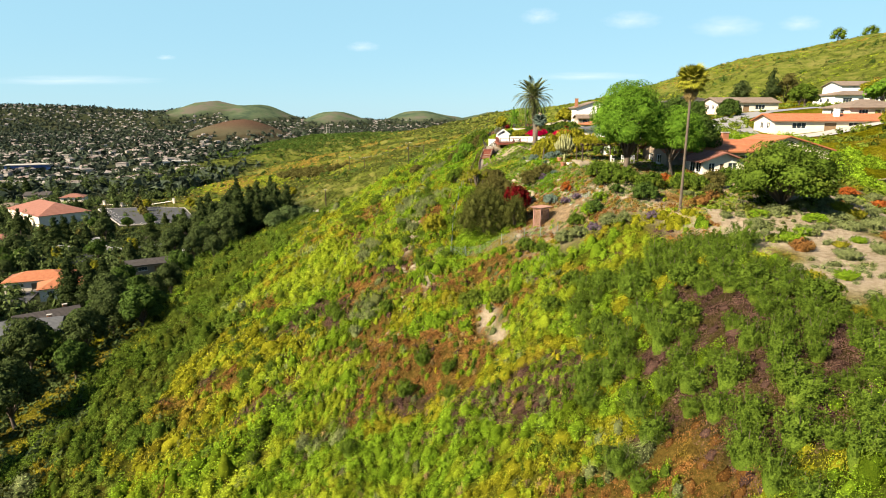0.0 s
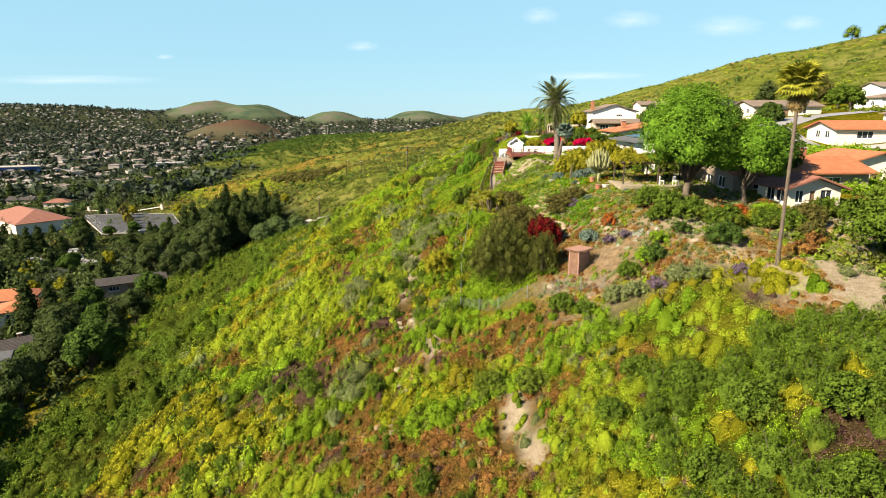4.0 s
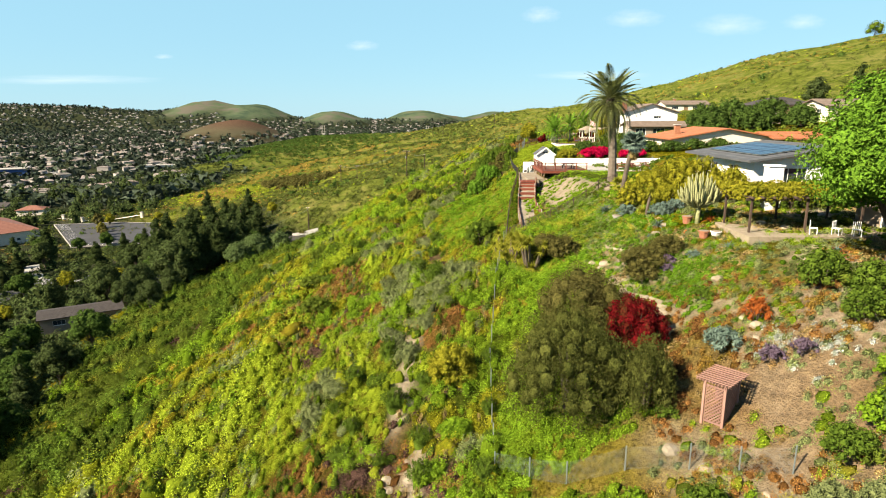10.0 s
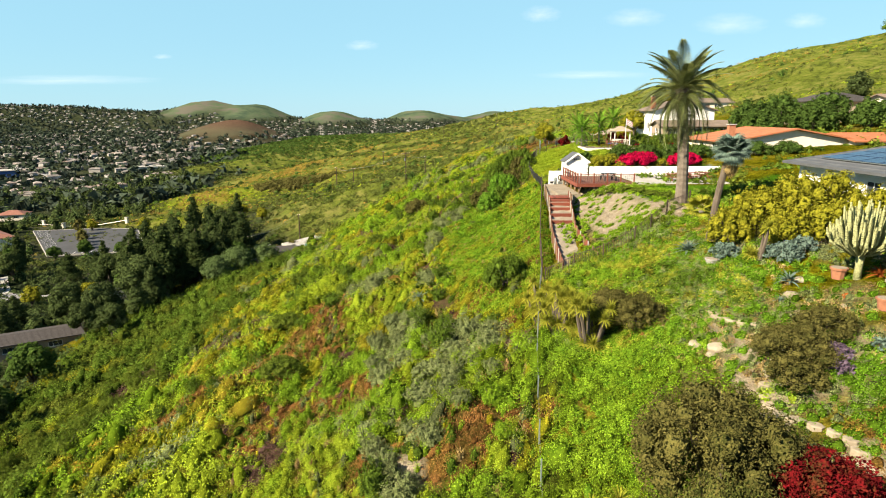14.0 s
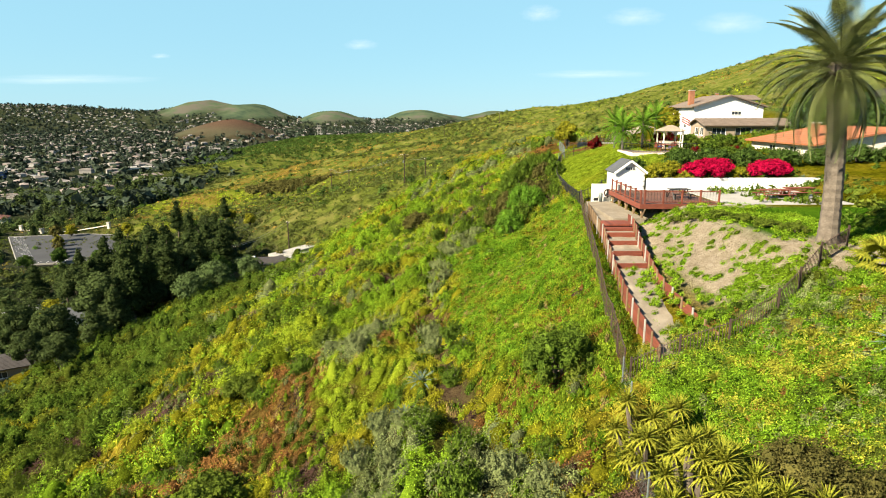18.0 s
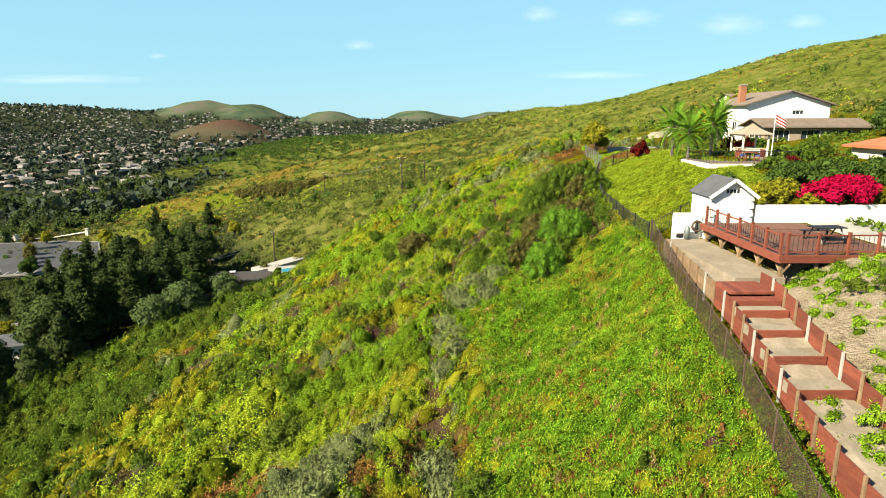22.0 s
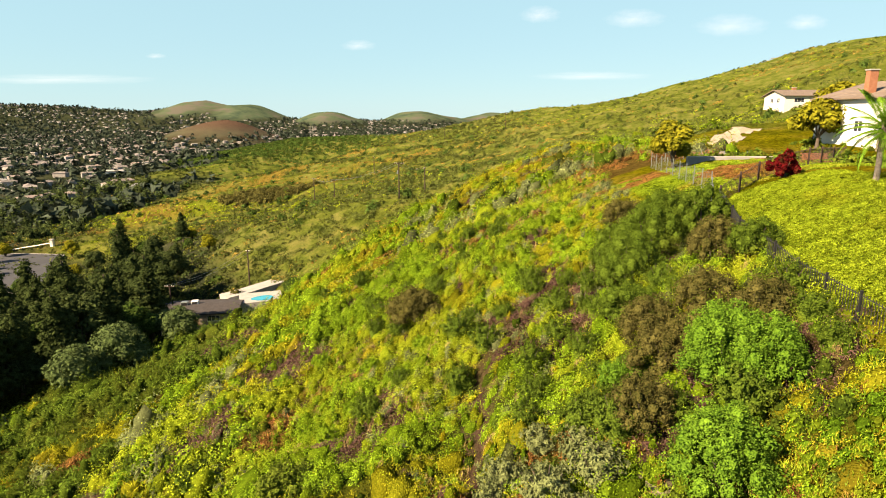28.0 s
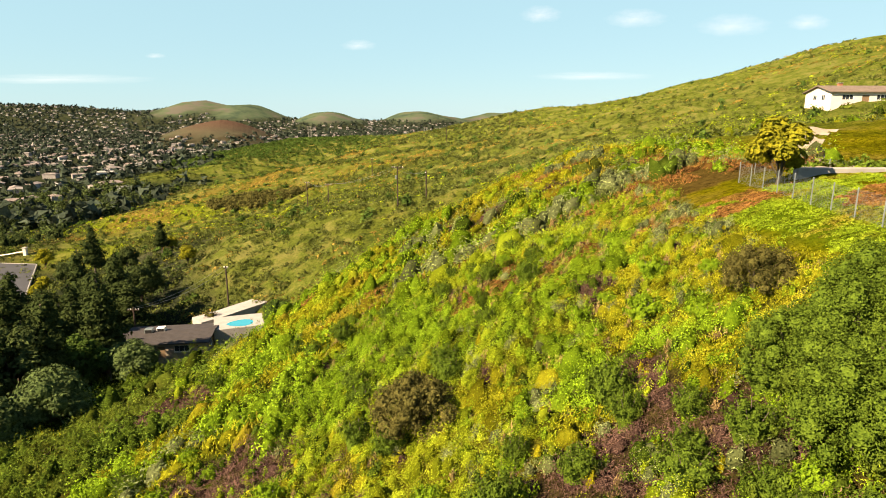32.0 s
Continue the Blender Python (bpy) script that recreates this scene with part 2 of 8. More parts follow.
M_ORANGE = foliage("orange_leaves", (0.25, 0.06, 0.01), (0.55, 0.16, 0.03), None)
M_GOLD = foliage("golden_leaves", (0.10, 0.13, 0.006), (0.42, 0.38, 0.015), None, glow=0.15)
M_BRONZE = foliage("bronze_leaves", (0.03, 0.042, 0.008), (0.19, 0.165, 0.04), None, glow=0.1)
M_AGAVE = foliage("agave_leaves", (0.10, 0.16, 0.12), (0.24, 0.32, 0.24), None, glow=0.05, rough=0.5)
M_YUCCA = foliage("yucca_leaves", (0.16, 0.20, 0.012), (0.46, 0.44, 0.03), None, glow=0.15)
M_PALM = foliage("palm_fronds", (0.05, 0.075, 0.015), (0.26, 0.29, 0.07), None, rough=0.4, gloss=0.35)
M_CACTUS = foliage("pale_spurge", (0.30, 0.32, 0.12), (0.52, 0.52, 0.24), None, glow=0.0)
M_WHITEFL = foliage("white_flowers", (0.3, 0.4, 0.2), (0.8, 0.8, 0.75), None)
M_PURPLE = foliage("purple_flowers", (0.10, 0.07, 0.10), (0.25, 0.18, 0.24), None)
M_BARK = surface("bark", (0.07, 0.05, 0.035), (0.20, 0.16, 0.12), 4, 0.95, relief=0.8, fine=25, stretch=(1, 1, 0.3))
M_PALMBARK = surface("palm_trunk", (0.15, 0.125, 0.10), (0.33, 0.29, 0.24), 3, 0.95, relief=0.8, fine=12)
M_DATEBARK = surface("date_palm_trunk", (0.115, 0.09, 0.07), (0.27, 0.22, 0.17), 3, 0.95, relief=0.9, fine=10)
M_WHITE = surface("white_render", (0.70, 0.68, 0.63), (0.80, 0.78, 0.74), 0.8, 0.85, relief=0.15)
M_CREAM = surface("cream_render", (0.58, 0.50, 0.40), (0.70, 0.62, 0.51), 0.8, 0.9, relief=0.15)
M_TAN = surface("tan_render", (0.36, 0.28, 0.20), (0.46, 0.37, 0.28), 0.8, 0.9, relief=0.15)
M_BLUEWALL = surface("blue_siding", (0.16, 0.22, 0.33), (0.22, 0.28, 0.40), 0.8, 0.8, relief=0.1)
M_TILE = surface("orange_roof_tile", (0.38, 0.12, 0.05), (0.56, 0.21, 0.09), 1.2, 0.8, relief=0.5, fine=8)
M_REDTILE = surface("red_roof_tile", (0.24, 0.095, 0.065), (0.37, 0.16, 0.11), 1.0, 0.85, relief=0.5, fine=8)
M_SHAKE = surface("brown_shingle", (0.17, 0.125, 0.095), (0.30, 0.23, 0.18), 1.0, 0.9, relief=0.5, fine=10)
M_SLATE = surface("grey_shingle", (0.075, 0.08, 0.09), (0.14, 0.145, 0.155), 1.0, 0.9, relief=0.4, fine=10)
M_DARKROOF = surface("dark_shingle", (0.045, 0.038, 0.036), (0.085, 0.072, 0.068), 1.0, 0.9, relief=0.4, fine=10)
M_REDWOOD = surface("red_stained_wood", (0.20, 0.045, 0.025), (0.36, 0.10, 0.055), 2.0, 0.75, relief=0.3, fine=25, each=0.35, stretch=(1, 1, 4))
M_DECK = surface("deck_boards", (0.15, 0.06, 0.035), (0.27, 0.12, 0.075), 2.0, 0.7, relief=0.3, fine=25, each=0.3)
M_WOOD = surface("weathered_wood", (0.24, 0.15, 0.08), (0.42, 0.28, 0.16), 3.0, 0.85, relief=0.4, fine=30, each=0.3)
M_PINKWOOD = surface("pink_painted_wood", (0.36, 0.19, 0.15), (0.48, 0.28, 0.22), 3.0, 0.8, relief=0.2, each=0.2)
M_POLE = surface("pole_timber", (0.07, 0.045, 0.03), (0.15, 0.10, 0.07), 3.0, 0.95, relief=0.5, each=0.4)
M_IRON = surface("black_iron", (0.012, 0.012, 0.013), (0.03, 0.03, 0.03), 4.0, 0.5, relief=0.1)
M_MESH = surface("brown_wire_mesh", (0.06, 0.035, 0.028), (0.13, 0.08, 0.06), 4.0, 0.7, relief=0.1)
M_ZINC = surface("galvanised_wire", (0.20, 0.24, 0.24), (0.34, 0.38, 0.37), 4.0, 0.5, 0.4, relief=0.1)
M_CONCRETE = surface("concrete", (0.40, 0.37, 0.33), (0.56, 0.53, 0.48), 0.7, 0.9, relief=0.3)
M_ASPHALT = surface("asphalt", (0.05, 0.05, 0.055), (0.085, 0.085, 0.09), 0.15, 0.9, relief=0.3, fine=6)
M_ROAD = surface("pale_road", (0.26, 0.26, 0.27), (0.36, 0.35, 0.34), 0.15, 0.9, relief=0.2, fine=6)
M_SANDSTONE = surface("sandstone", (0.34, 0.27, 0.18), (0.56, 0.47, 0.34), 1.5, 0.95, relief=0.6, fine=8, each=0.25)
M_SOIL = surface("sandy_soil", (0.22, 0.175, 0.12), (0.42, 0.35, 0.26), 1.0, 0.95, relief=0.9, fine=9)
M_WINDOW = surface("window_glass", (0.03, 0.04, 0.05), (0.06, 0.075, 0.09), 1.0, 0.12, relief=0)
M_SOLAR = surface("solar_cells", (0.012, 0.02, 0.06), (0.025, 0.04, 0.10), 1.0, 0.2, relief=0, each=0.3)
M_WATER = surface("pool_water", (0.02, 0.36, 0.50), (0.04, 0.46, 0.60), 1.0, 0.05, relief=0.05)
M_BLUE = surface("blue_paint", (0.04, 0.11, 0.33), (0.06, 0.15, 0.42), 0.3, 0.6, relief=0)
M_TERRA = surface("terracotta", (0.36, 0.14, 0.07), (0.50, 0.22, 0.12), 4, 0.85)
M_FLAGRED = surface("red_cloth", (0.45, 0.02, 0.03), (0.55, 0.03, 0.04), 4, 0.9, relief=0)



# ---- geometry helpers ----
RNG = np.random.default_rng(7)
TABLE = RNG.random((256, 256))


def patchy(x, y, size, seed=0):
    """Smooth value noise between 0 and 1 over the plan, with features of that size."""
    u, v = np.asarray(x, float) / size + seed * 17.3 + 500, np.asarray(y, float) / size + seed * 9.7 + 500
    i, j = np.floor(u).astype(int), np.floor(v).astype(int)
    f, g = u - i, v - j
    f, g = f * f * (3 - 2 * f), g * g * (3 - 2 * g)
    a, b = TABLE[i % 256, j % 256], TABLE[(i + 1) % 256, j % 256]
    c, d = TABLE[i % 256, (j + 1) % 256], TABLE[(i + 1) % 256, (j + 1) % 256]
    return (a * (1 - f) + b * f) * (1 - g) + (c * (1 - f) + d * f) * g


def fractal(x, y, size, seed=0):
    return 0.55 * patchy(x, y, size, seed) + 0.3 * patchy(x, y, size * 0.45, seed + 3) + 0.15 * patchy(x, y, size * 0.2, seed + 5)


def sheet(name, verts, faces, material, smooth=False):
    """A mesh from arrays; the faces all have the same number of corners."""
    verts, faces = np.asarray(verts, np.float32), np.asarray(faces, np.int32)
    me = bpy.data.meshes.new(name)
    me.vertices.add(len(verts))
    me.vertices.foreach_set("co", verts.ravel())
    k = faces.shape[1]
    me.loops.add(faces.size)
    me.loops.foreach_set("vertex_index", faces.ravel())
    me.polygons.add(len(faces))
    me.polygons.foreach_set("loop_start", np.arange(0, faces.size, k, dtype=np.int32))
    me.polygons.foreach_set("loop_total", np.full(len(faces), k, np.int32))
    me.polygons.foreach_set("use_smooth", np.full(len(faces), smooth))
    me.materials.append(material)
    me.update(calc_edges=True)
    return me


class Geo:
    """Verts and faces gathered piece by piece for one part."""
    def __init__(self):
        self.v, self.f = [], []

    def add(self, verts, faces, m=None):
        k = len(self.v)
        self.v += [tuple(m @ Vector(p)) if m is not None else tuple(p) for p in verts]
        self.f += [tuple(i + k for i in f) for f in faces]
        return self

    def box(self, x0, x1, y0, y1, z0, z1, m=None, c=0.0):
        """A box; with c its upright and upper edges are chamfered."""
        if not c:
            v = [(x, y, z) for z in (z0, z1) for x, y in ((x0, y0), (x1, y0), (x1, y1), (x0, y1))]
            return self.add(v, ((3, 2, 1, 0), (4, 5, 6, 7), (0, 1, 5, 4), (1, 2, 6, 5), (2, 3, 7, 6), (3, 0, 4, 7)), m)
        ring = ((x0 + c, y0), (x1 - c, y0), (x1, y0 + c), (x1, y1 - c), (x1 - c, y1), (x0 + c, y1), (x0, y1 - c), (x0, y0 + c))
        top = ((x0 + 2 * c, y0 + c), (x1 - 2 * c, y0 + c), (x1 - c, y0 + 2 * c), (x1 - c, y1 - 2 * c), (x1 - 2 * c, y1 - c), (x0 + 2 * c, y1 - c), (x0 + c, y1 - 2 * c), (x0 + c, y0 + 2 * c))
        v = [(x, y, z0) for x, y in ring] + [(x, y, z1 - c) for x, y in ring] + [(x, y, z1) for x, y in top]
        f = [tuple(range(7, -1, -1)), tuple(range(16, 24))]
        f += [(r + i, r + (i + 1) % 8, r + 8 + (i + 1) % 8, r + 8 + i) for r in (0, 8) for i in range(8)]
        return self.add(v, f, m)

    def tube(self, pts, radii, sides=6, cap=True):
        """A tube through the points."""
        pts = [Vector(p) for p in pts]
        radii = radii if hasattr(radii, "__len__") else [radii] * len(pts)
        k = len(self.v)
        for i, p in enumerate(pts):
            d = (pts[min(i + 1, len(pts) - 1)] - pts[max(i - 1, 0)]).normalized()
            s = d.cross(Vector((0, 1, 0)) if abs(d.z) > 0.8 else Vector((0, 0, 1))).normalized()
            u = s.cross(d)
            for j in range(sides):
                w = 2 * math.pi * j / sides
                self.v.append(tuple(p + (s * math.cos(w) + u * math.sin(w)) * radii[i]))
        for i in range(len(pts) - 1):
            for j in range(sides):
                self.f.append((k + i * sides + j, k + i * sides + (j + 1) % sides, k + (i + 1) * sides + (j + 1) % sides, k + (i + 1) * sides + j))
        if cap:
            self.f.append(tuple(range(k + sides - 1, k - 1, -1)))
            self.f.append(tuple(range(k + (len(pts) - 1) * sides, k + len(pts) * sides)))
        return self

    def mesh(self, name, material, smooth=False):
        me = bpy.data.meshes.new(name)
        me.from_pydata(self.v, [], self.f)
        me.materials.append(material)
        if smooth:
            me.polygons.foreach_set("use_smooth", np.full(len(me.polygons), True))
        me.update()
        return me


def thing(name, m, label, category, group="", kind=""):
    """An empty at a thing's base; m: its pose."""
    ob = new(name)
    ob.empty_display_size = 0.3
    ob.matrix_basis = m
    return tagged(ob, label, category, group, kind)


def part(name, geo, material, parent, label="", smooth=False, m=None):
    """One mesh part under a thing or a part; geo: a Geo or a mesh."""
    ob = new(name, geo.mesh(name, material, smooth) if isinstance(geo, Geo) else geo)
    ob.parent = parent
    if m is not None:
        ob.matrix_basis = m
    return tagged(ob, label)


def leaves(pos, out, size, aspect=1.8, spread=0.8, rng=RNG, four=True, stand=0.0):
    """Leaf blades at pos that face about along out, upright by stand: verts, faces."""
    k = len(pos)
    nrm = out + rng.normal(size=(k, 3)) * spread
    nrm /= np.linalg.norm(nrm, axis=1, keepdims=True) + 1e-9
    tan = np.cross(nrm, rng.normal(size=(k, 3)))
    if stand:
        up = out * 0.5 + rng.normal(size=(k, 3)) * 0.35 + (0, 0, 1)
        tan = tan * (1 - stand) + up * stand
        nrm = np.cross(tan, rng.normal(size=(k, 3)))
        nrm /= np.linalg.norm(nrm, axis=1, keepdims=True) + 1e-9
    tan /= np.linalg.norm(tan, axis=1, keepdims=True) + 1e-9
    bit = np.cross(nrm, tan)
    s = np.asarray(size).reshape(-1, 1) * rng.uniform(0.6, 1.35, (k, 1))
    a, b = tan * s * aspect * 0.5, bit * s * 0.5
    if four:
        v = np.stack((pos - a, pos - b * 0.9 + nrm * s * 0.12, pos + a, pos + b * 0.9 + nrm * s * 0.12), 1).reshape(-1, 3)
        return v, np.arange(4 * k).reshape(-1, 4)
    v = np.stack((pos - a - b, pos - a * 0.6 + b, pos + a), 1).reshape(-1, 3)
    return v, np.arange(3 * k).reshape(-1, 3)


def lumpy(d, c):
    """How far an uneven unit crown with lumps at c reaches along d."""
    return 0.62 + 0.38 * np.clip(((d @ c.T).max(1) - 0.55) / 0.4, 0, 1)


def mound(k, rng=RNG, low=-0.15, lumps=7, inner=0.55, mass=None):
    """k points of an uneven unit crown, the way each faces, and the points of its dense inner mass."""
    d = rng.normal(size=(k, 3))
    d /= np.linalg.norm(d, axis=1, keepdims=True)
    d[:, 2] = np.where(d[:, 2] < low, -d[:, 2], d[:, 2])
    c = rng.normal(size=(lumps, 3))
    c[:, 2] = np.abs(c[:, 2])
    c /= np.linalg.norm(c, axis=1, keepdims=True)
    r = lumpy(d, c) * (inner + (1 - inner) * rng.random(k) ** 0.45)
    return (d * r[:, None], d) if mass is None else (d * r[:, None], d, mass * lumpy(mass, c)[:, None])


def dome(around, levels, quads=False):
    """Directions in rings from low to high, and the faces between them, closed by a tip unless they are quads."""
    k = np.arange(around)
    rings = [np.stack((math.sqrt(1 - z * z) * np.cos(2 * np.pi * (k + 0.5 * (j % 2)) / around), math.sqrt(1 - z * z) * np.sin(2 * np.pi * (k + 0.5 * (j % 2)) / around), np.full(around, z)), 1) for j, z in enumerate(levels)]
    faces = []
    for j in range(len(levels) - 1):
        for i in range(around):
            a, b, c, e = j * around + i, j * around + (i + 1) % around, (j + 1) * around + (i + 1) % around, (j + 1) * around + i
            faces += [(a, b, c, e)] if quads else [(a, b, e), (b, c, e)]
    if not quads:
        rings.append(np.array(((0.0, 0.0, 1.0),)))
        last = (len(levels) - 1) * around
        faces += [(last + i, last + (i + 1) % around, len(levels) * around) for i in range(around)]
    return np.concatenate(rings), np.array(faces)


DOME, BALL = dome(8, (-0.35, 0.3, 0.75)), dome(8, (-0.85, -0.45, 0.1, 0.6, 0.96), True)


def clumps(name, xy, radius, height, per, size, material, label, category, lift=0.0, aspect=1.8, kinds=12, spread=0.4, stand=0.0, low=-0.15, core=0.56):
    """Very many small plants on the ground as one mesh of kind stuff; stand: how upright the blades are."""
    xy, k = np.asarray(xy), len(xy)
    if np.mean(size) < 0.085:
        size, per = np.asarray(size) * 0.68, int(1.75 * per)
    mass, skin = DOME
    forms = [mound(per, low=low, inner=0.42, mass=mass) for _ in range(kinds)]
    which = RNG.integers(0, kinds, k)
    pts, outs, body = (np.stack([f[i] for f in forms])[which] for i in range(3))
    w = RNG.uniform(0, 2 * np.pi, k)
    c, s = np.cos(w)[:, None], np.sin(w)[:, None]
    turn = lambda p: np.stack((p[..., 0] * c - p[..., 1] * s, p[..., 0] * s + p[..., 1] * c, p[..., 2]), -1)
    pts, outs, body = turn(pts), turn(outs), turn(body) * (core * RNG.uniform(0.7, 1.25, (k, len(mass), 1)))
    r, h = np.asarray(radius).reshape(-1, 1) * np.ones((k, 1)), np.asarray(height).reshape(-1, 1) * np.ones((k, 1))

    def placed(q):
        pos = np.stack((q[..., 0] * r + xy[:, :1], q[..., 1] * r + xy[:, 1:], q[..., 2] * h), -1)
        pos[..., 2] += land(pos[..., 0], pos[..., 1]) + lift
        return pos.reshape(-1, 3)
    sz = (np.asarray(size).reshape(-1, 1) * np.ones((k, per))).ravel()
    v, f = leaves(placed(pts), outs.reshape(-1, 3), sz, aspect, spread, four=False, stand=stand)
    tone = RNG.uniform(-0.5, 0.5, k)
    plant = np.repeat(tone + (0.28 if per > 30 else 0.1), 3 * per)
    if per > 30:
        # the inside of each plant, its leaf colour darkened as painted inner shade
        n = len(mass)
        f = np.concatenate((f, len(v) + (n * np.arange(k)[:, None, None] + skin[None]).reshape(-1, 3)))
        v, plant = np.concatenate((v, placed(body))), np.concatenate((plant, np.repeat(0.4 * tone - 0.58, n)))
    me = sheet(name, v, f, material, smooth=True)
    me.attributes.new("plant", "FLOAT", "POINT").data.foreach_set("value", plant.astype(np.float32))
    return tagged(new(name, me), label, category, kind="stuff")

# ---- the ground: one sheet from the garden to the horizon ----
NEAR_X = (-4000, -900, -400, -200, -140, -105, -85, -70, -50, -30, -10, 0, 8, 18, 30, 45, 80, 140, 220, 350, 600, 4000)
NEAR_Z = (-70, -68, -62, -55.5, -54, -51, -46.5, -42, -36.5, -26.6, -16.8, -12.4, -8.2, -4.8, -4.4, -2.4, 1, 5, 18, 45, 70, 90)
FAR_X = (-4000, -900, -400, -200, -143, -99, -71, -57, -46, -17, 7, 40, 64, 146, 216, 275, 350, 450, 700, 4000)
FAR_Z = (-70, -68, -62, -56, -53, -45, -39.5, -35, -31.5, -26, -21, -12, -5.5, 10.5, 31, 45.5, 64, 74, 86, 86)
NOSE_Y = (-300, 0, 20, 34, 50, 60, 75, 90, 110)
NOSE_L = (-60, -22, -16, -12.5, -10, -8.5, -4.8, -1.6, 0)
NOSE_R = (-50, -15, -10.5, -8.2, -6.3, -5.2, -2.6, -1.4, 0)


def step(a, b, v):
    u = np.clip((v - a) / (b - a), 0, 1)
    return u * u * (3 - 2 * u)


def bump(x, y, cx, cy, sx, sy, turn=0.0):
    c, s = math.cos(turn), math.sin(turn)
    u, v = (x - cx) * c + (y - cy) * s, (y - cy) * c - (x - cx) * s
    return np.exp(-0.5 * ((u / sx) ** 2 + (v / sy) ** 2))


def soft(x, knots, heights, w=4.0):
    """A profile through the knots, its corners rounded."""
    return sum(k * np.interp(x + d * w, knots, heights) for d, k in ((-1, 0.2), (-0.5, 0.2), (0, 0.2), (0.5, 0.2), (1, 0.2)))


def ground(x, y):
    """The height of the bare ground."""
    x, y = np.asarray(x, float), np.asarray(y, float)
    near = soft(x, NEAR_X, NEAR_Z)
    far = soft(x, FAR_X, FAR_Z, 20.0)
    b = step(225, 310, y)
    z = near * (1 - b) + far * b
    k = step(11, 21, x)
    nose = soft(y, NOSE_Y, NOSE_L) * (1 - k) + soft(y, NOSE_Y, NOSE_R) * k
    z = z + nose * step(-90, -35, x)
    z = z + 1.2 * bump(x, y, 15, 147, 6, 11) + 1.5 * bump(x, y, 24, 158, 9, 15) - 8 * bump(x, y, 63, 62, 13, 22) - 1.6 * bump(x, y, 20, 55, 4, 5) - 3 * bump(x, y, 70, 115, 18, 16) + 3.8 * bump(x, y, 92, 286, 15, 12)
    flat = step(12.2, 15, x) * step(31, 27, x) * step(103, 109, y) * step(133, 131, y)
    z = z * (1 - flat) - 5.5 * flat
    # the spurs that run down into the valley one behind the other, and the hill's far side
    z = z + 10 * bump(x, y, -80, 560, 150, 45, 1.14) + 16 * bump(x, y, -195, 660, 110, 38, 1.35) + 24 * bump(x, y, -170, 880, 100, 75) + 8 * bump(x, y, 55, 680, 60, 80)
    z = z - 5.5 * bump(x, y, -55, 258, 30, 20) - 3.2 * bump(x, y, -95, 129, 20, 16) - 4 * bump(x, y, -20, 262, 40, 14, 0.5) - 3.5 * bump(x, y, -42, 241, 9, 9) - 3 * bump(x, y, -35, 220, 8, 12)
    shelf = step(-216, -206, x) * step(-118, -126, x) * step(282, 290, y) * step(366, 358, y)
    z = z * (1 - shelf) - 54.4 * shelf
    first = 640 + 330 * step(110, 20, x)
    back = step(0, 380, y - first)
    z = z * (1 - back) + np.minimum(z, -62) * back
    # distant hills beyond the valley
    for cx, cy, h, sx, sy, turn in HILLS:
        z = z + h * bump(x, y, cx, cy, sx, sy, turn)
    return z


HILLS = ((-2300, 3300, 122, 900, 420, 0.0), (-1240, 3250, 82, 105, 260, 0.0), (-960, 3250, 78, 115, 260, 0.0), (-520, 3000, 76, 105, 220, 0.0),
         (-130, 3500, 90, 130, 250, 0.0), (110, 3600, 26, 90, 200, 0.0), (330, 4300, 68, 200, 260, 0.0), (1000, 4000, 66, 400, 400, 0.0), (-500, 1600, 42, 60, 120, 0.0), (-595, 1590, 27, 55, 110, 0.0))


def land(x, y):
    """The ground with its small unevenness."""
    x, y = np.asarray(x, float), np.asarray(y, float)
    wild = step(9, 4, x) * step(-120, -70, x) + step(170, 200, y) * step(9, 30, x) * step(700, 600, y)
    rough = (patchy(x, y, 9, 1) - 0.5) * 1.7 + (patchy(x, y, 3.0, 2) - 0.5) * 1.25 + (patchy(x, y, 1.4, 8) - 0.5) * 0.6
    hill = step(240, 330, y) * step(1050, 900, y) * ((patchy(x * 0.4, y, 42, 4) - 0.5) * 6 + (patchy(x * 0.45, y, 17, 6) - 0.5) * 3.4 + (patchy(x, y, 6, 7) - 0.5) * 1.2) * step(-300, -220, x)
    ditch = -0.55 * np.exp(-0.5 * ((x + 2.2 + 2.2 * np.sin(y * 0.06)) / 0.7) ** 2) * step(100, 108, y) * step(160, 150, y)
    gullies = step(500, 1400, y) * (patchy(x, y, 120, 14) - 0.5) * 22 * np.clip(np.maximum.reduce([bump(x, y, *q[:2], *q[3:]) for q in HILLS[1:]]), 0, 1)
    return ground(x, y) + rough * np.clip(wild, 0, 1) + hill * step(-56, -50, ground(x, y)) + ditch + gullies


def lines(a, b, fine, lo, hi, grow):
    mid = list(np.arange(a, b, fine))
    d, p = fine, b
    while p < hi:
        mid.append(p)
        d *= grow
        p += d
    mid.append(hi)
    d, p = fine * grow, a - fine * grow
    while p > lo:
        mid.insert(0, p)
        d *= grow
        p -= d
    mid.insert(0, lo)
    return np.array(mid)


gx, gy = lines(-60, 34, 0.8, -4700, 4700, 1.055), lines(24, 196, 0.8, -500, 4900, 1.06)
gy = np.concatenate((gy[gy < 196], np.arange(196, 460, 2.5), np.arange(460, 960, 5.0), lines(960, 966, 6.0, 950, 4900, 1.06)[1:]))
gy = np.unique(gy)
GX, GY = np.meshgrid(gx, gy, indexing="ij")
GZ = land(GX, GY)
quad = np.arange(GX.size).reshape(GX.shape)
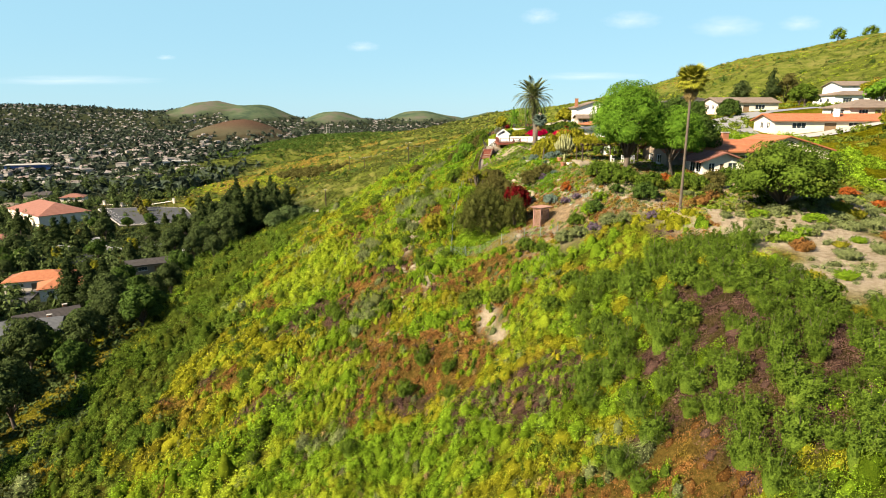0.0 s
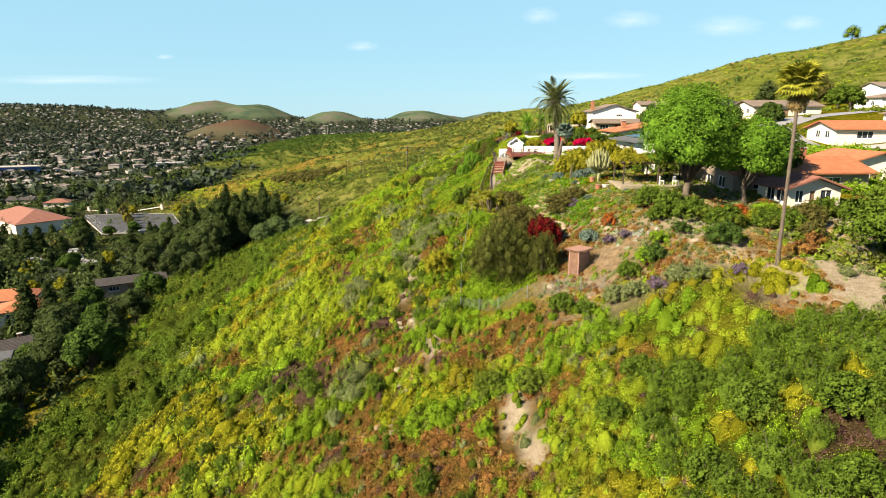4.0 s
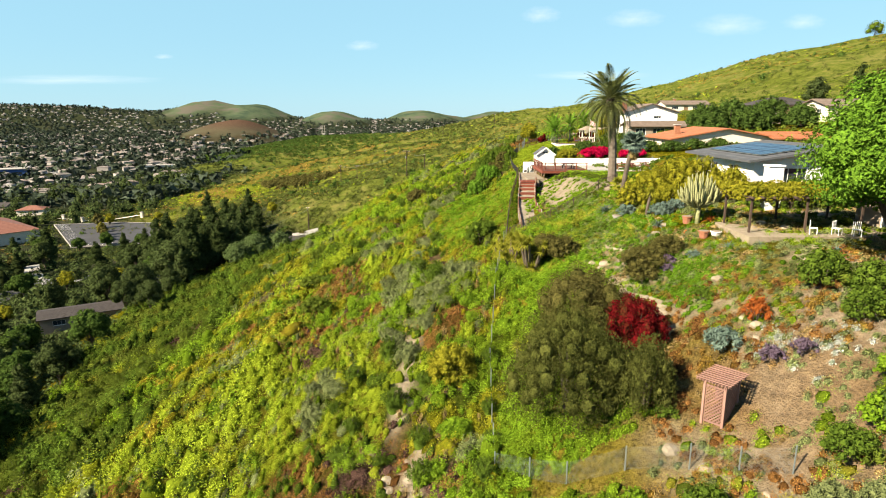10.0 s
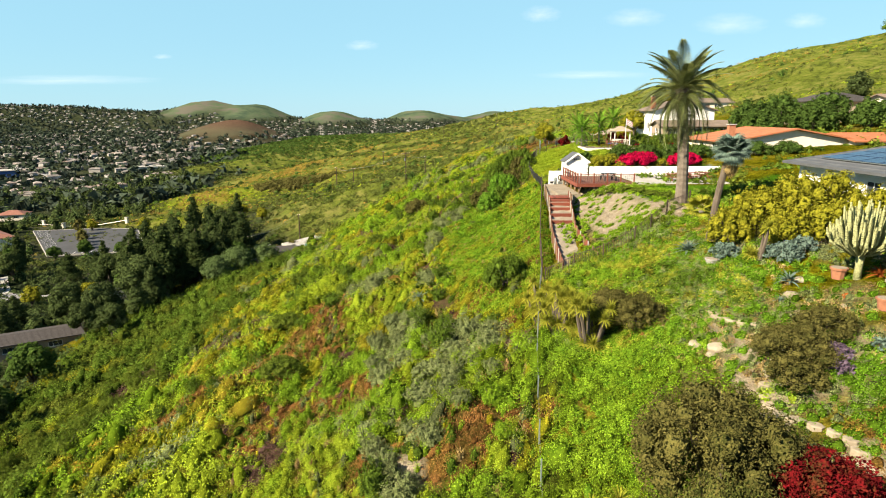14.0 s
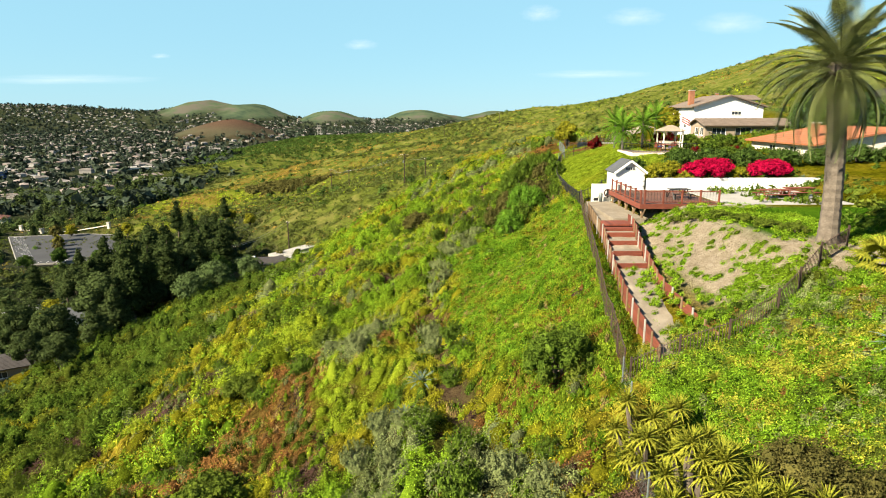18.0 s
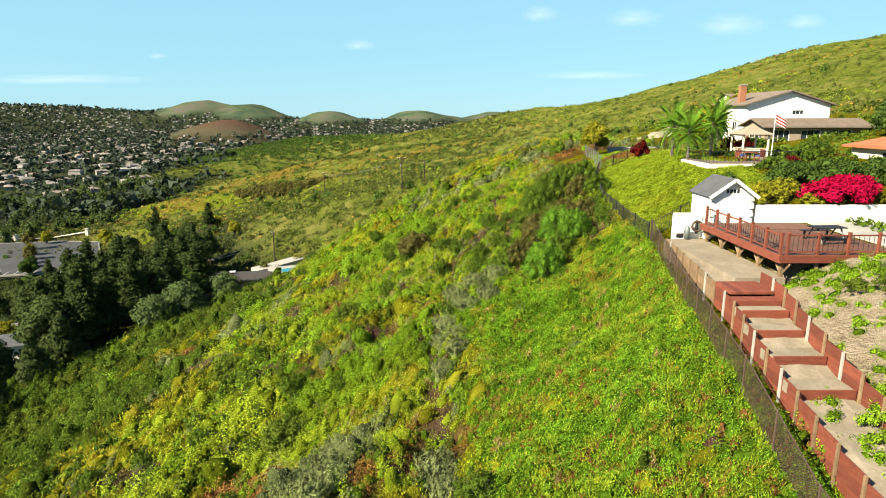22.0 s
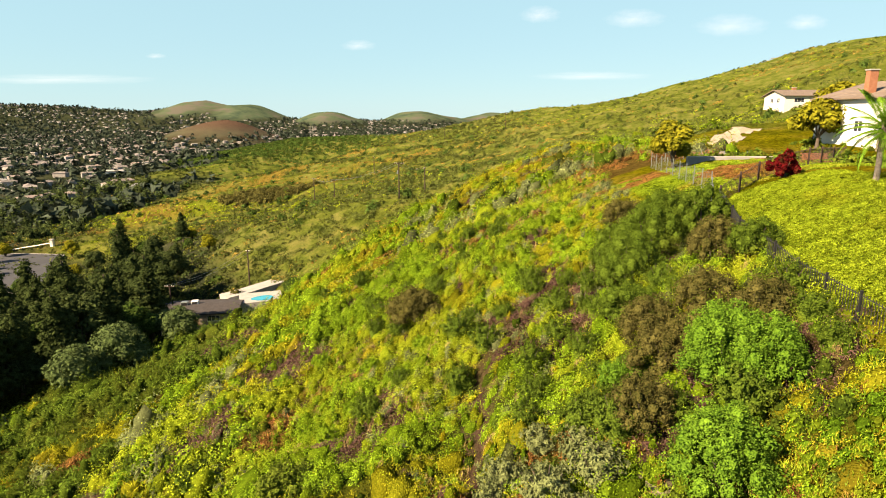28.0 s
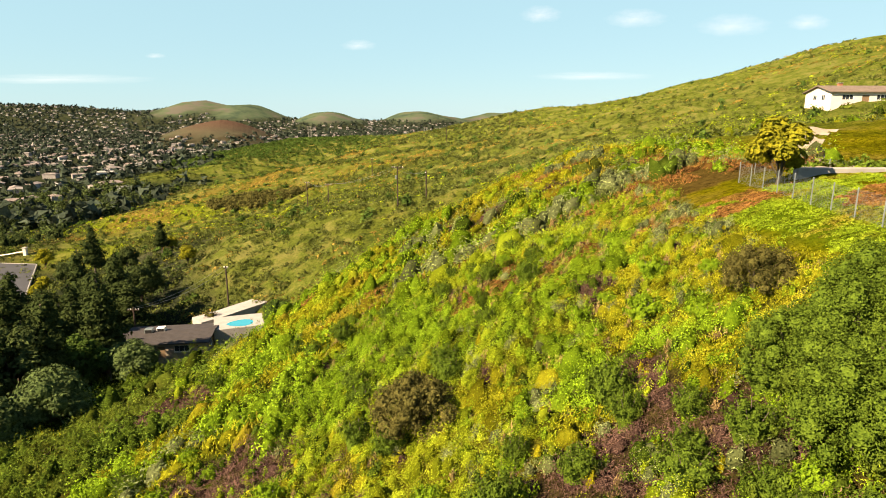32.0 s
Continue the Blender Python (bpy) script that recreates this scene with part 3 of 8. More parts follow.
me = sheet("ground", np.stack((GX, GY, GZ), -1).reshape(-1, 3),
           np.stack((quad[:-1, :-1], quad[1:, :-1], quad[1:, 1:], quad[:-1, 1:]), -1).reshape(-1, 4), M_GROUND, True)


CLIFF = ((-3.3, 75, 0.7, 2.6), (-1.5, 68, 0.8, 1.9), (4.6, 56.5, 0.8, 1.9), (5.2, 52.5, 0.6, 1.7), (-4.3, 86, 0.8, 2.8), (-4.6, 81, 0.6, 2.0), (-2.6, 125, 0.4, 1.4), (1.2, 138, 0.5, 1.8))


def meadow(x, y):
    """The even grass between the trail and the steps."""
    return step(-1.5, 0.5, x + 2.2 * np.sin(y * 0.06)) * step(100, 106, y) * step(141, 135, y)


def field(x, y):
    """The bright grass strips of the hillside beyond."""
    return np.clip(1.3 * bump(x, y, -88, 372, 36, 9, 0.12) + bump(x, y, -155, 412, 50, 8) + 0.8 * bump(x, y, -28, 226, 9, 12) + 0.6 * bump(x, y, 30, 300, 26, 9, 0.3), 0, 1)


def amber(x, y):
    """The orange bands along the crest of the first spur."""
    return np.clip(1.3 * bump(x, y, -88, 545, 150, 15, 1.1) + 0.6 * bump(x, y, -40, 470, 60, 20, 0.4), 0, 1) * step(0.38, 0.55, fractal(x, y, 14, 63))


def cover(x, y):
    """How much of the ground is town, bare brown earth, sand or lawn."""
    z = ground(x, y)
    f = fractal(x, y, 7, 11)
    hills = np.maximum.reduce([bump(x, y, cx, cy, sx, sy, tn) for cx, cy, h, sx, sy, tn in HILLS[1:]])
    town = step(-44, -48, z - 6 * step(200, 300, y) * step(-120, -80, x) * step(420, 380, y)) * step(0, 1, 1.0 - step(330, 360, y) * step(-185, -150, x)) + step(900, 1060, y) * np.clip(step(-45, -56, z) + step(1250, 1450, y), 0, 1) * step(0.45, 0.25, hills)
    garden = step(7, 11, x) * step(36, 30, x) * step(60, 66, y) * step(104, 98, y) * step(0.30, 0.44, f)
    bench = step(21, 26, x + 0.25 * (y - 55)) * step(76, 68, x) * step(36, 42, y) * step(78, 70, y) * step(0.28, 0.42, f)
    bank = step(9, 11, x) * step(21, 18, x) * step(104, 107, y) * step(126, 122, y)
    trail = np.exp(-0.5 * ((x + 2.2 + 2.2 * np.sin(y * 0.06)) / 0.6) ** 2) * step(100, 108, y) * step(160, 150, y)
    ice = step(9.5, 10.5, x) * step(19.5, 18.5, x) * step(135, 137, y) * step(160.5, 159, y)
    yard = step(11.5, 12.5, x) * step(20, 19, x) * step(162, 163, y) * step(181, 179, y)
    green = step(14.2, 14.8, x) * step(31, 30.4, x) * step(110, 111, y) * step(122, 121, y)
    faces = step(0.35, 0.6, np.maximum.reduce([bump(x, y, *q) for q in CLIFF]))
    far = step(205, 260, y) * (0.8 + 0.2 * step(900, 1100, y)) * (1 - 0.8 * np.maximum(field(x, y), amber(x, y)))
    return far, step(800, 1100, y), np.clip(town, 0, 1), np.clip(trail * (1 - np.clip(town, 0, 1)) + bump(x, y, -520, 1590, 85, 110) * 1.2 * step(900, 1000, y), 0, 1), np.clip(garden * (1 - 0.85 * bump(x, y, 18, 68, 6, 7)) + bench + bank * 1.5 + faces, 0, 1), np.clip(ice * 0.6 + yard * 0.6 + green, 0, 1)


for key, values in zip(("far", "distant", "town", "brown", "sand", "lawn"), cover(GX.ravel(), GY.ravel())):
    me.attributes.new(key, "FLOAT", "POINT").data.foreach_set("value", values.astype(np.float32))
GROUND = tagged(new("ground", me), "spring hillside of grass, mustard and bare earth", "ground", kind="structure")

# ---- wild growth of the slope ----
FENCE_Y = (58, 64, 68, 72, 92, 104, 134, 160, 186, 200)
FENCE_X = (40, 16, 8, 1.0, 3.6, 5.6, 9.4, 10.8, 12.0, 60)


def wild(x, y):
    """Whether a place lies outside the gardens, lawns and streets."""
    ok = (x < np.interp(y, FENCE_Y, FENCE_X)) | (y < 58) | (y > 200)
    return ok & (x > np.where(y > 235, -335, np.clip(-56 - 0.28 * (y - 105), -76, -54))) & ~((x > 30) & (y < 240)) & ~((y > 36) & (y < 66) & (x > 26))


def scatter(count, x0, x1, y0, y1, keep, near=1.0):
    """Places within a stretch of the plan, kept with the probability that keep gives; near > 1 crowds them to the front."""
    u = RNG.random((count, 2))
    p = np.stack((x0 + (x1 - x0) * u[:, 0], y0 + (y1 - y0) * u[:, 1] ** near), 1)
    k = keep(p[:, 0], p[:, 1]) * wild(p[:, 0], p[:, 1])
    return p[RNG.random(count) < k]


def patch(x, y, size, seed, cut=0.52):
    return step(cut, cut + 0.06, fractal(x, y, size, seed))


KINDS = ("grass", "mustard", "herbs", "dry", "brush", "sage", "scrub", "olive")
BROWN = ((-6.4, 52, 3.2, 3.2), (-2, 49, 2.5, 2), (7.1, 43, 3.5, 4), (3, 46, 2, 2), (-13.4, 69, 1.6, 3.5), (-10.7, 107, 1.3, 2.5), (3.1, 174, 1.2, 3), (0.6, 159, 1.3, 1.3), (2.6, 163, 1.0, 1.5), (-17.8, 170, 2.2, 2.5), (-22, 160, 1.5, 4), (3.4, 137.5, 1.3, 5), (-3.7, 128, 0.9, 3), (7.6, 142, 1.2, 1.5), (-14, 96, 1.2, 3), (-9, 150, 1.5, 4), (-9, 59, 1.5, 3), (-1, 120, 1, 2))
SAGE = ((-0.6, 97, 1.6, 4), (-3.2, 92, 1.6, 3), (-4.7, 89, 1.5, 2.5), (-1.4, 141, 1.5, 4), (-3.6, 133, 0.8, 4), (-26.7, 176, 4, 6), (-6.5, 104, 1.3, 4), (-11, 86, 1.2, 3), (-9, 66, 1.2, 2.5), (-10, 122, 1.5, 3), (-4.2, 118, 0.7, 3))
RUSTY = ((-10.9, 76, 2.2, 4), (-7, 63, 2.5, 7), (2.1, 54, 3, 5), (4.8, 63, 4, 4), (2, 112, 3, 4), (-9, 97, 1.5, 3), (6, 130, 2, 3), (-15, 120, 2, 5), (-5, 78, 1.5, 3))


def spots_of(x, y, table):
    return np.maximum.reduce([bump(x, y, *q) for q in table])


def species(x, y):
    """Which kind of plant grows at a place: patches of one to four metres."""
    field = lambda i: 0.70 * patchy(0.45 * x, y, 5.5, 31 + i) + 0.30 * patchy(0.7 * x, y, 1.8, 51 + i)
    late = step(138, 150, y)
    m, low, belt = meadow(x, y), step(-30, -38, x + 7 * (patchy(x, y, 9, 77) - 0.5)), step(9, 12, x - 0.12 * (y - 30)) * step(55, 51, y)
    lush = m * step(112, 124, y)
    w = [field(0) + 0.08 + 0.45 * m - 0.06 * low,
         field(1) + 0.03 - 0.35 * m - 0.25 * low + 0.06 * step(70, 90, y) - 0.22 * belt - 0.02 * late - 0.12 * step(185, 200, y),
         field(2) + 0.10 - 0.07 * late - 0.15 * low + 0.30 * lush - 0.1 * m,
         field(3) - 0.02 + 0.42 * spots_of(x, y, RUSTY) + 0.08 * m - 0.06 * low + 0.1 * belt - 0.06 * late,
         field(4) - 0.10 + 0.62 * spots_of(x, y, BROWN) - 0.2 * m + 0.20 * belt,
         field(5) - 0.12 + 0.50 * spots_of(x, y, SAGE) - 0.25 * m,
         field(6) - 0.14 + 0.38 * low - 0.25 * m - 0.1 * belt,
         field(7) - 0.30 + 0.50 * low - 0.3 * m]
    return np.argmax(np.stack(w), 0)


def bare_face(x, y):
    return spots_of(x, y, CLIFF) > 0.55


# litter and low growth that tint the soil under each kind of plant
# darkened tones also paint shade into the gaps between plants
TINT = np.array(((0.11, 0.12, 0.02), (0.17, 0.17, 0.02), (0.07, 0.11, 0.015), (0.17, 0.10, 0.035), (0.07, 0.045, 0.034), (0.09, 0.10, 0.04), (0.04, 0.055, 0.012), (0.07, 0.075, 0.016)))
gx_, gy_ = GX.ravel(), GY.ravel()
growth = np.concatenate((TINT[species(gx_, gy_)], (0.8 * (wild(gx_, gy_) & (gy_ > 15) & (gy_ < 250) & (gx_ > -77) & (gx_ < 80)))[:, None]), 1)
growth[meadow(gx_, gy_) > 0.5, :3] = (0.13, 0.18, 0.008)
mulch = np.clip(1.3 * bump(gx_, gy_, 18, 68, 6, 7), 0, 0.85) * ~wild(gx_, gy_)
growth[mulch > 0.05, :3] = (0.40, 0.24, 0.12)
growth[:, 3] = np.maximum(growth[:, 3], mulch)
for strip, tint in ((field(gx_, gy_), (0.30, 0.36, 0.02)), (amber(gx_, gy_), (0.36, 0.24, 0.05))):
    on = (strip > 0.25) & (gy_ > 205)
    growth[on, :3], growth[on, 3] = tint, np.clip(strip[on] * 1.3, 0, 0.9)
GROUND.data.attributes.new("growth", "FLOAT_COLOR", "POINT").data.foreach_set("color", growth.astype(np.float32).ravel())

# the strip that the camera flies along is fine-leaved, the rest coarser: spacing, leaf factor, leaves factor
SHAPES = {"grass": ("grass_tufts", 1.0, 0.6, 84, 0.058, M_GRASS, "knee-high green grass going to seed on the slope", "grass", dict(aspect=4.0, stand=0.45)),
          "mustard": ("mustard_plants", 1.0, 1.05, 150, 0.062, M_MUSTARD, "wild mustard in yellow flower among the grass", "mustard plants", dict(aspect=1.6, core=0.46)),
          "herbs": ("green_herbs", 1.0, 1.1, 100, 0.08, M_LUSH, "fresh green weeds in mounds on the slope", "weeds", dict(aspect=1.9, core=0.5)),
          "dry": ("dry_grass", 1.0, 0.38, 84, 0.055, M_RUST, "dry straw and rust coloured grass", "grass", dict(aspect=4.0, stand=0.45, core=0.36)),
          "brush": ("dead_brush", 1.1, 0.40, 110, 0.048, M_BRUSH, "dead brown brush lying on the slope", "dead brush", dict(aspect=5.0, spread=1.2, core=0.36)),
          "sage": ("sage_bushes", 0.95, 1.0, 120, 0.075, M_SAGE, "grey-green sagebrush on the slope", "bushes", dict(aspect=2.6)),
          "scrub": ("scrub_bushes", 0.95, 1.15, 120, 0.085, M_SCRUB, "dark green scrub bushes on the slope", "bushes", dict(aspect=2.2)),
          "olive": ("olive_bushes", 0.95, 0.75, 80, 0.075, M_OLIVE, "olive green brush covering the lower slope", "bushes", dict(aspect=2.4))}
for x0, x1, y0, y1, gap, coarse, rich in ((-15, 13, 26, 192, 0.78, 0.80, 1.3), (-77, -15, 24, 208, 1.3, 1.35, 1.05), (13, 33, 22, 62, 0.9, 0.8, 1.2), (-62, 80, 192, 252, 1.6, 1.4, 0.7)):
    X, Y = np.meshgrid(np.arange(x0, x1, gap), np.arange(y0, y1, gap))
    X, Y = (q.ravel() + RNG.uniform(-0.6, 0.6, q.size) * gap for q in (X, Y))
    ok = wild(X, Y) & ~bare_face(X, Y) & (np.exp(-0.5 * ((X + 2.2 + 2.2 * np.sin(Y * 0.06)) / 0.35) ** 2) * (Y > 104) < 0.5)
    ok &= RNG.random(len(X)) > 0.85 * meadow(X, Y)
    X, Y = X[ok], Y[ok]
    S = species(X + RNG.normal(size=len(X)) * 0.25, Y + RNG.normal(size=len(X)) * 0.25)
    size = gap * RNG.uniform(0.5, 1.25, len(X)) * (1 + 0.5 * (RNG.random(len(X)) < 0.12))
    for i, key in enumerate(KINDS):
        name, wide, high, per, leaf, material, label, category, more = SHAPES[key]
        k = S == i
        flat = 1 - 0.35 * meadow(X[k], Y[k])
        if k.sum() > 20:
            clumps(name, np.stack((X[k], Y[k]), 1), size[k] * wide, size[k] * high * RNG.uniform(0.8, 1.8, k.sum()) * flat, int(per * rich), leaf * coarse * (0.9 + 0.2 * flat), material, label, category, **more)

# the even meadow by the steps, and its lush green part along the fence
for name, count, keep, r, h, per, leaf, material, label, category in (
        ("meadow_grass", 9000, lambda x, y: meadow(x, y) * (1 - 0.6 * step(112, 124, y) * patch(x, y, 4, 43, 0.42)), 0.34, 0.42, 24, 0.05, M_MEADOW, "fine even green and orange meadow grass", "grass"),
        ("meadow_herbs", 12000, lambda x, y: meadow(x, y) * np.clip(0.18 + (0.4 * step(104, 112, y) + step(112, 124, y)) * np.clip(patch(x, y, 4, 43, 0.4) + step(4, 1.5, np.interp(y, FENCE_Y, FENCE_X) - x), 0, 1), 0, 1), 0.36, 0.45, 30, 0.06, M_HERB, "lush bright green weeds along the fence", "weeds"),
        ("meadow_straw", 4200, lambda x, y: meadow(x, y) * patch(x, y, 3, 45, 0.45), 0.3, 0.4, 22, 0.04, M_RUST, "rust coloured dry grass in the meadow", "grass")):
    p = scatter(count, -4, 13, 98, 144, keep)
    clumps(name, p, r * RNG.uniform(0.7, 1.3, len(p)), h * RNG.uniform(0.7, 1.3, len(p)), per, leaf, material, label, category, aspect=4.0 if per < 25 else 2.2, stand=0.75 if per < 25 else 0.3)

# tufts that stand out of the mats: yellow heads, green sprigs and pale straw
for name, count, keep, r, h, per, leaf, material, label, category, more in (
        ("flowering_mustard", 420, lambda x, y: patch(x, y, 6, 33, 0.5) * (1 - 0.95 * meadow(x, y)), 0.35, 0.85, 40, 0.04, M_FLOWER, "bright yellow mustard flower heads", "flowers", dict(aspect=1.3)),
        ("green_sprigs", 4200, lambda x, y: 0.3 + 0.5 * patch(x, y, 5, 35, 0.5), 0.30, 0.75, 36, 0.06, M_LUSH, "single green weeds standing in the grass", "weeds", dict(aspect=2.2, stand=0.5)),
        ("small_bushes", 5600, lambda x, y: (0.25 + 0.6 * patch(x, y, 7, 39, 0.5)) * (1 - 0.9 * meadow(x, y)), 0.55, 0.95, 80, 0.06, M_SCRUB, "small dark green bushes dotted over the slope", "bushes", dict(aspect=2.0)),
        ("lime_bushes", 5200, lambda x, y: (0.2 + 0.6 * patch(x, y, 7, 44, 0.5)) * (1 - 0.9 * meadow(x, y)) * step(-33, -26, x), 0.5, 0.95, 70, 0.06, M_MUSTARD, "small yellow-green bushes dotted over the slope", "bushes", dict(aspect=1.8)),
        ("pale_sage_bushes", 2600, lambda x, y: (0.12 + 0.7 * patch(x, y, 8, 48, 0.54)) * (1 - 0.9 * meadow(x, y)), 0.6, 0.9, 90, 0.055, M_SAGE, "small grey-green sage bushes dotted over the slope", "bushes", dict(aspect=2.6)),
        ("fresh_bushes", 3600, lambda x, y: (0.2 + 0.6 * patch(x, y, 6, 52, 0.5)) * (1 - 0.9 * meadow(x, y)) * step(-33, -26, x), 0.5, 0.9, 80, 0.06, M_LUSH, "small fresh green bushes dotted over the slope", "bushes", dict(aspect=1.9)),
        ("dead_tufts", 1300, lambda x, y: (0.2 + 0.6 * patch(x, y, 8, 46, 0.52)) * (1 - 0.9 * meadow(x, y)), 0.6, 0.5, 80, 0.04, M_BRUSH, "small dead brown bushes dotted over the slope", "dead brush", dict(aspect=5.0, spread=1.0)),
        ("straw_tufts", 2800, lambda x, y: np.clip(0.2 + 0.3 * patch(x, y, 6, 37, 0.5) + 0.6 * step(138, 155, y) * patch(x, y, 6, 37, 0.42), 0, 1), 0.32, 0.6, 34, 0.05, M_STRAW, "pale dry straw tufts among the green", "grass", dict(aspect=6.0, stand=0.8))):
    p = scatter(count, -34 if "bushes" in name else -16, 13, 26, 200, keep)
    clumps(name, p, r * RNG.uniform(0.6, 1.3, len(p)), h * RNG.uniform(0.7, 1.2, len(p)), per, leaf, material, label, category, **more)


def sprays(name, r, h, count, size, material, seed):
    """An upright feathery shrub: sprays of narrow leaves that rise from the base."""
    rng = np.random.default_rng(seed)
    pos, out = [], []
    n = 30
    for i in range(n):
        w, q = 2.4 * i, math.sqrt((i + 0.5) / n)
        foot, tip = np.array((0.25 * r * q * math.cos(w), 0.25 * r * q * math.sin(w), 0.0)), np.array((r * q * math.cos(w), r * q * math.sin(w), h * (1.0 - 0.42 * q * q) * rng.uniform(0.7, 1.15)))
        u = rng.random(count // n) ** 0.6
        axis = foot + (tip - foot) * u[:, None]
        side = rng.normal(size=(len(u), 3)) * (0.115 * r * np.sin(0.25 + 2.6 * u))[:, None]
        pos.append(axis + side)
        face = axis * (1.0, 1.0, 0.45) / r + side / r * 2.5
        out.append(face / (np.linalg.norm(face, axis=1, keepdims=True) + 1e-6))
    v, f = leaves(np.concatenate(pos), np.concatenate(out), size, 2.4, 0.4, rng, four=False)
    body = mound(1, rng, lumps=9, mass=DOME[0])[2] * (0.62 * r, 0.62 * r, 0.7 * h)
    return sheet(name, np.concatenate((v, body)), np.concatenate((f, len(v) + DOME[1])), material, smooth=True)


def brush_shrub(x, y, r, h, material, label, seed, group, count=3600, size=0.056, name="shrub"):
    t = thing(name, pose(x, y, float(land(x, y)) - 0.05), label, "shrub", group)
    g = Geo()
    for i in range(5):
        w = 1.257 * i
        g.tube([(0, 0, -0.15), (0.25 * r * math.cos(w), 0.25 * r * math.sin(w), 0.4 * h), (0.5 * r * math.cos(w), 0.5 * r * math.sin(w), 0.8 * h)], [0.04, 0.025, 0.01], 4)
    part("stem", g, M_BARK, t)
    part("foliage", sprays("foliage", r, h, count, size, material, seed), material, t)
    return t


def dart(count, gap, x0, x1, y0, y1, keep, seed):
    """Places at least gap apart."""
    rng, out = np.random.default_rng(seed), []
    for _ in range(count):
        x, y = rng.uniform(x0, x1), rng.uniform(y0, y1)
        if keep(x, y) and all((x - a) ** 2 + (y - b) ** 2 > gap * gap for a, b in out):
            out.append((x, y))
    return out


def thicket(x, y):
    """The belt of coyote brush below the gardens, with bare pockets."""
    pocket = max(bump(x, y, 15, 46.5, 2.6, 2.4), bump(x, y, 12.5, 37.5, 1.6, 1.2), bump(x, y, 19, 40.5, 1.6, 1.2), bump(x, y, 26, 46, 2, 1.5))
    return wild(x, y) and x > 9.0 + 0.12 * (y - 30) and y < 53.5 - 0.10 * (x - 10) and pocket < 0.5 and patchy(x, y, 3.5, 83) > 0.24


RNG2 = np.random.default_rng(5)
for j, (name, material, label, group, places, r, h) in enumerate((
        ("coyote_brush", M_SCRUB, "upright green coyote brush below the gardens", "coyote brush below the gardens", dart(5000, 1.55, 8, 32, 22, 56, thicket, 1), 1.2, 1.9),
        ("scrub_bush", M_SCRUB, "dark green coyote brush on the open slope", "bushes on the open slope", dart(2200, 2.4, -36, 9, 32, 195, lambda x, y: wild(x, y) and meadow(x, y) < 0.3 and patchy(x, y, 7, 87) > 0.62, 2), 0.95, 1.35),
        ("fence_bush", M_SCRUB, "mixed green bush outside the iron railing", "bushes outside the railing", dart(900, 1.9, 1.2, 9.6, 140.5, 161, lambda x, y: wild(x, y) and patchy(x, y, 4, 93) > 0.4, 8), 1.05, 1.5),
        ("olive_bush", M_OLIVE, "olive green brush on the lower slope", "brush on the lower slope", dart(1500, 3.0, -52, -37, 70, 200, lambda x, y: wild(x, y), 9), 1.5, 1.5),
        ("sage_bush", M_SAGE, "grey-green sage bush on the open slope", "sage bushes on the slope", dart(4000, 1.5, -14, 3, 60, 170, lambda x, y: wild(x, y) and spots_of(x, y, SAGE) > 0.45, 3), 0.95, 1.1),
        ("leafy_bush", M_LUSH, "bright green leafy bush on the slope", "green bushes on the slope", dart(1300, 2.6, -24, 9, 34, 195, lambda x, y: wild(x, y) and meadow(x, y) < 0.3 and patchy(x, y, 6, 89) > 0.66, 4), 0.8, 1.0))):
    kinds = []
    for i, (x, y) in enumerate(places):
        s, k = RNG2.uniform(0.7, 1.25), i % 4
        if len(kinds) < 4:
            kinds.append(brush_shrub(x, y, r, h, material, label, 10 * j + i, group, name=name))
        else:
            m = pose(x, y, float(land(x, y)) - 0.05, RNG2.uniform(-6, 6), RNG2.uniform(-6, 6), RNG2.uniform(0, 360)) @ Matrix.Diagonal((s, s * RNG2.uniform(0.85, 1.15), s * RNG2.uniform(0.8, 1.2), 1))
            copy_thing(kinds[k], m)

# the hillside beyond
F = dict(x0=-330, x1=330, y0=240, y1=960)
low_edge = lambda x, y: step(-56, -51, ground(x, y)) * ((y > 262) | (x > -42))
band = lambda x, y, size, seed: fractal(x * 0.5, y, size, seed)
p = scatter(52000, **F, keep=lambda x, y: (0.10 + 0.5 * step(430, 380, y) + step(0.47, 0.53, band(x, y, 34, 91))) * low_edge(x, y) * (1 - 0.85 * step(15, 80, x)), near=1.9)
clumps("hill_scrub", p, RNG.uniform(0.8, 2.0, len(p)), RNG.uniform(0.8, 1.8, len(p)), 26, 0.34 + 0.0007 * (p[:, 1] - 240), M_HILLSCRUB, "low olive scrub on the far hillside", "scrub", aspect=1.7)
p = scatter(18000, **F, keep=lambda x, y: step(0.45, 0.6, band(x, y, 30, 95)) * low_edge(x, y), near=1.9)
clumps("hill_grass", p, RNG.uniform(0.8, 2.0, len(p)), RNG.uniform(0.4, 0.9, len(p)), 14, 0.4, M_OLIVE, "spring grass on the far hillside", "grass", aspect=2.0)
p = scatter(12000, -200, 60, 205, 430, lambda x, y: field(x, y))
clumps("field_grass", p, RNG.uniform(0.6, 1.4, len(p)), RNG.uniform(0.3, 0.6, len(p)), 14, 0.34, M_MUSTARD, "bright yellow-green grass in a strip on the hillside", "grass", aspect=2.2)
p = scatter(6500, **F, keep=lambda x, y: step(0.54, 0.60, fractal(x * 0.5, y * 1.6, 52, 97)) * low_edge(x, y), near=1.5)
clumps("hill_mustard", p, RNG.uniform(1.0, 2.4, len(p)), RNG.uniform(0.5, 1.0, len(p)), 14, 0.45, M_MUSTARD, "yellow mustard in bands on the far hillside", "mustard plants", aspect=1.5)
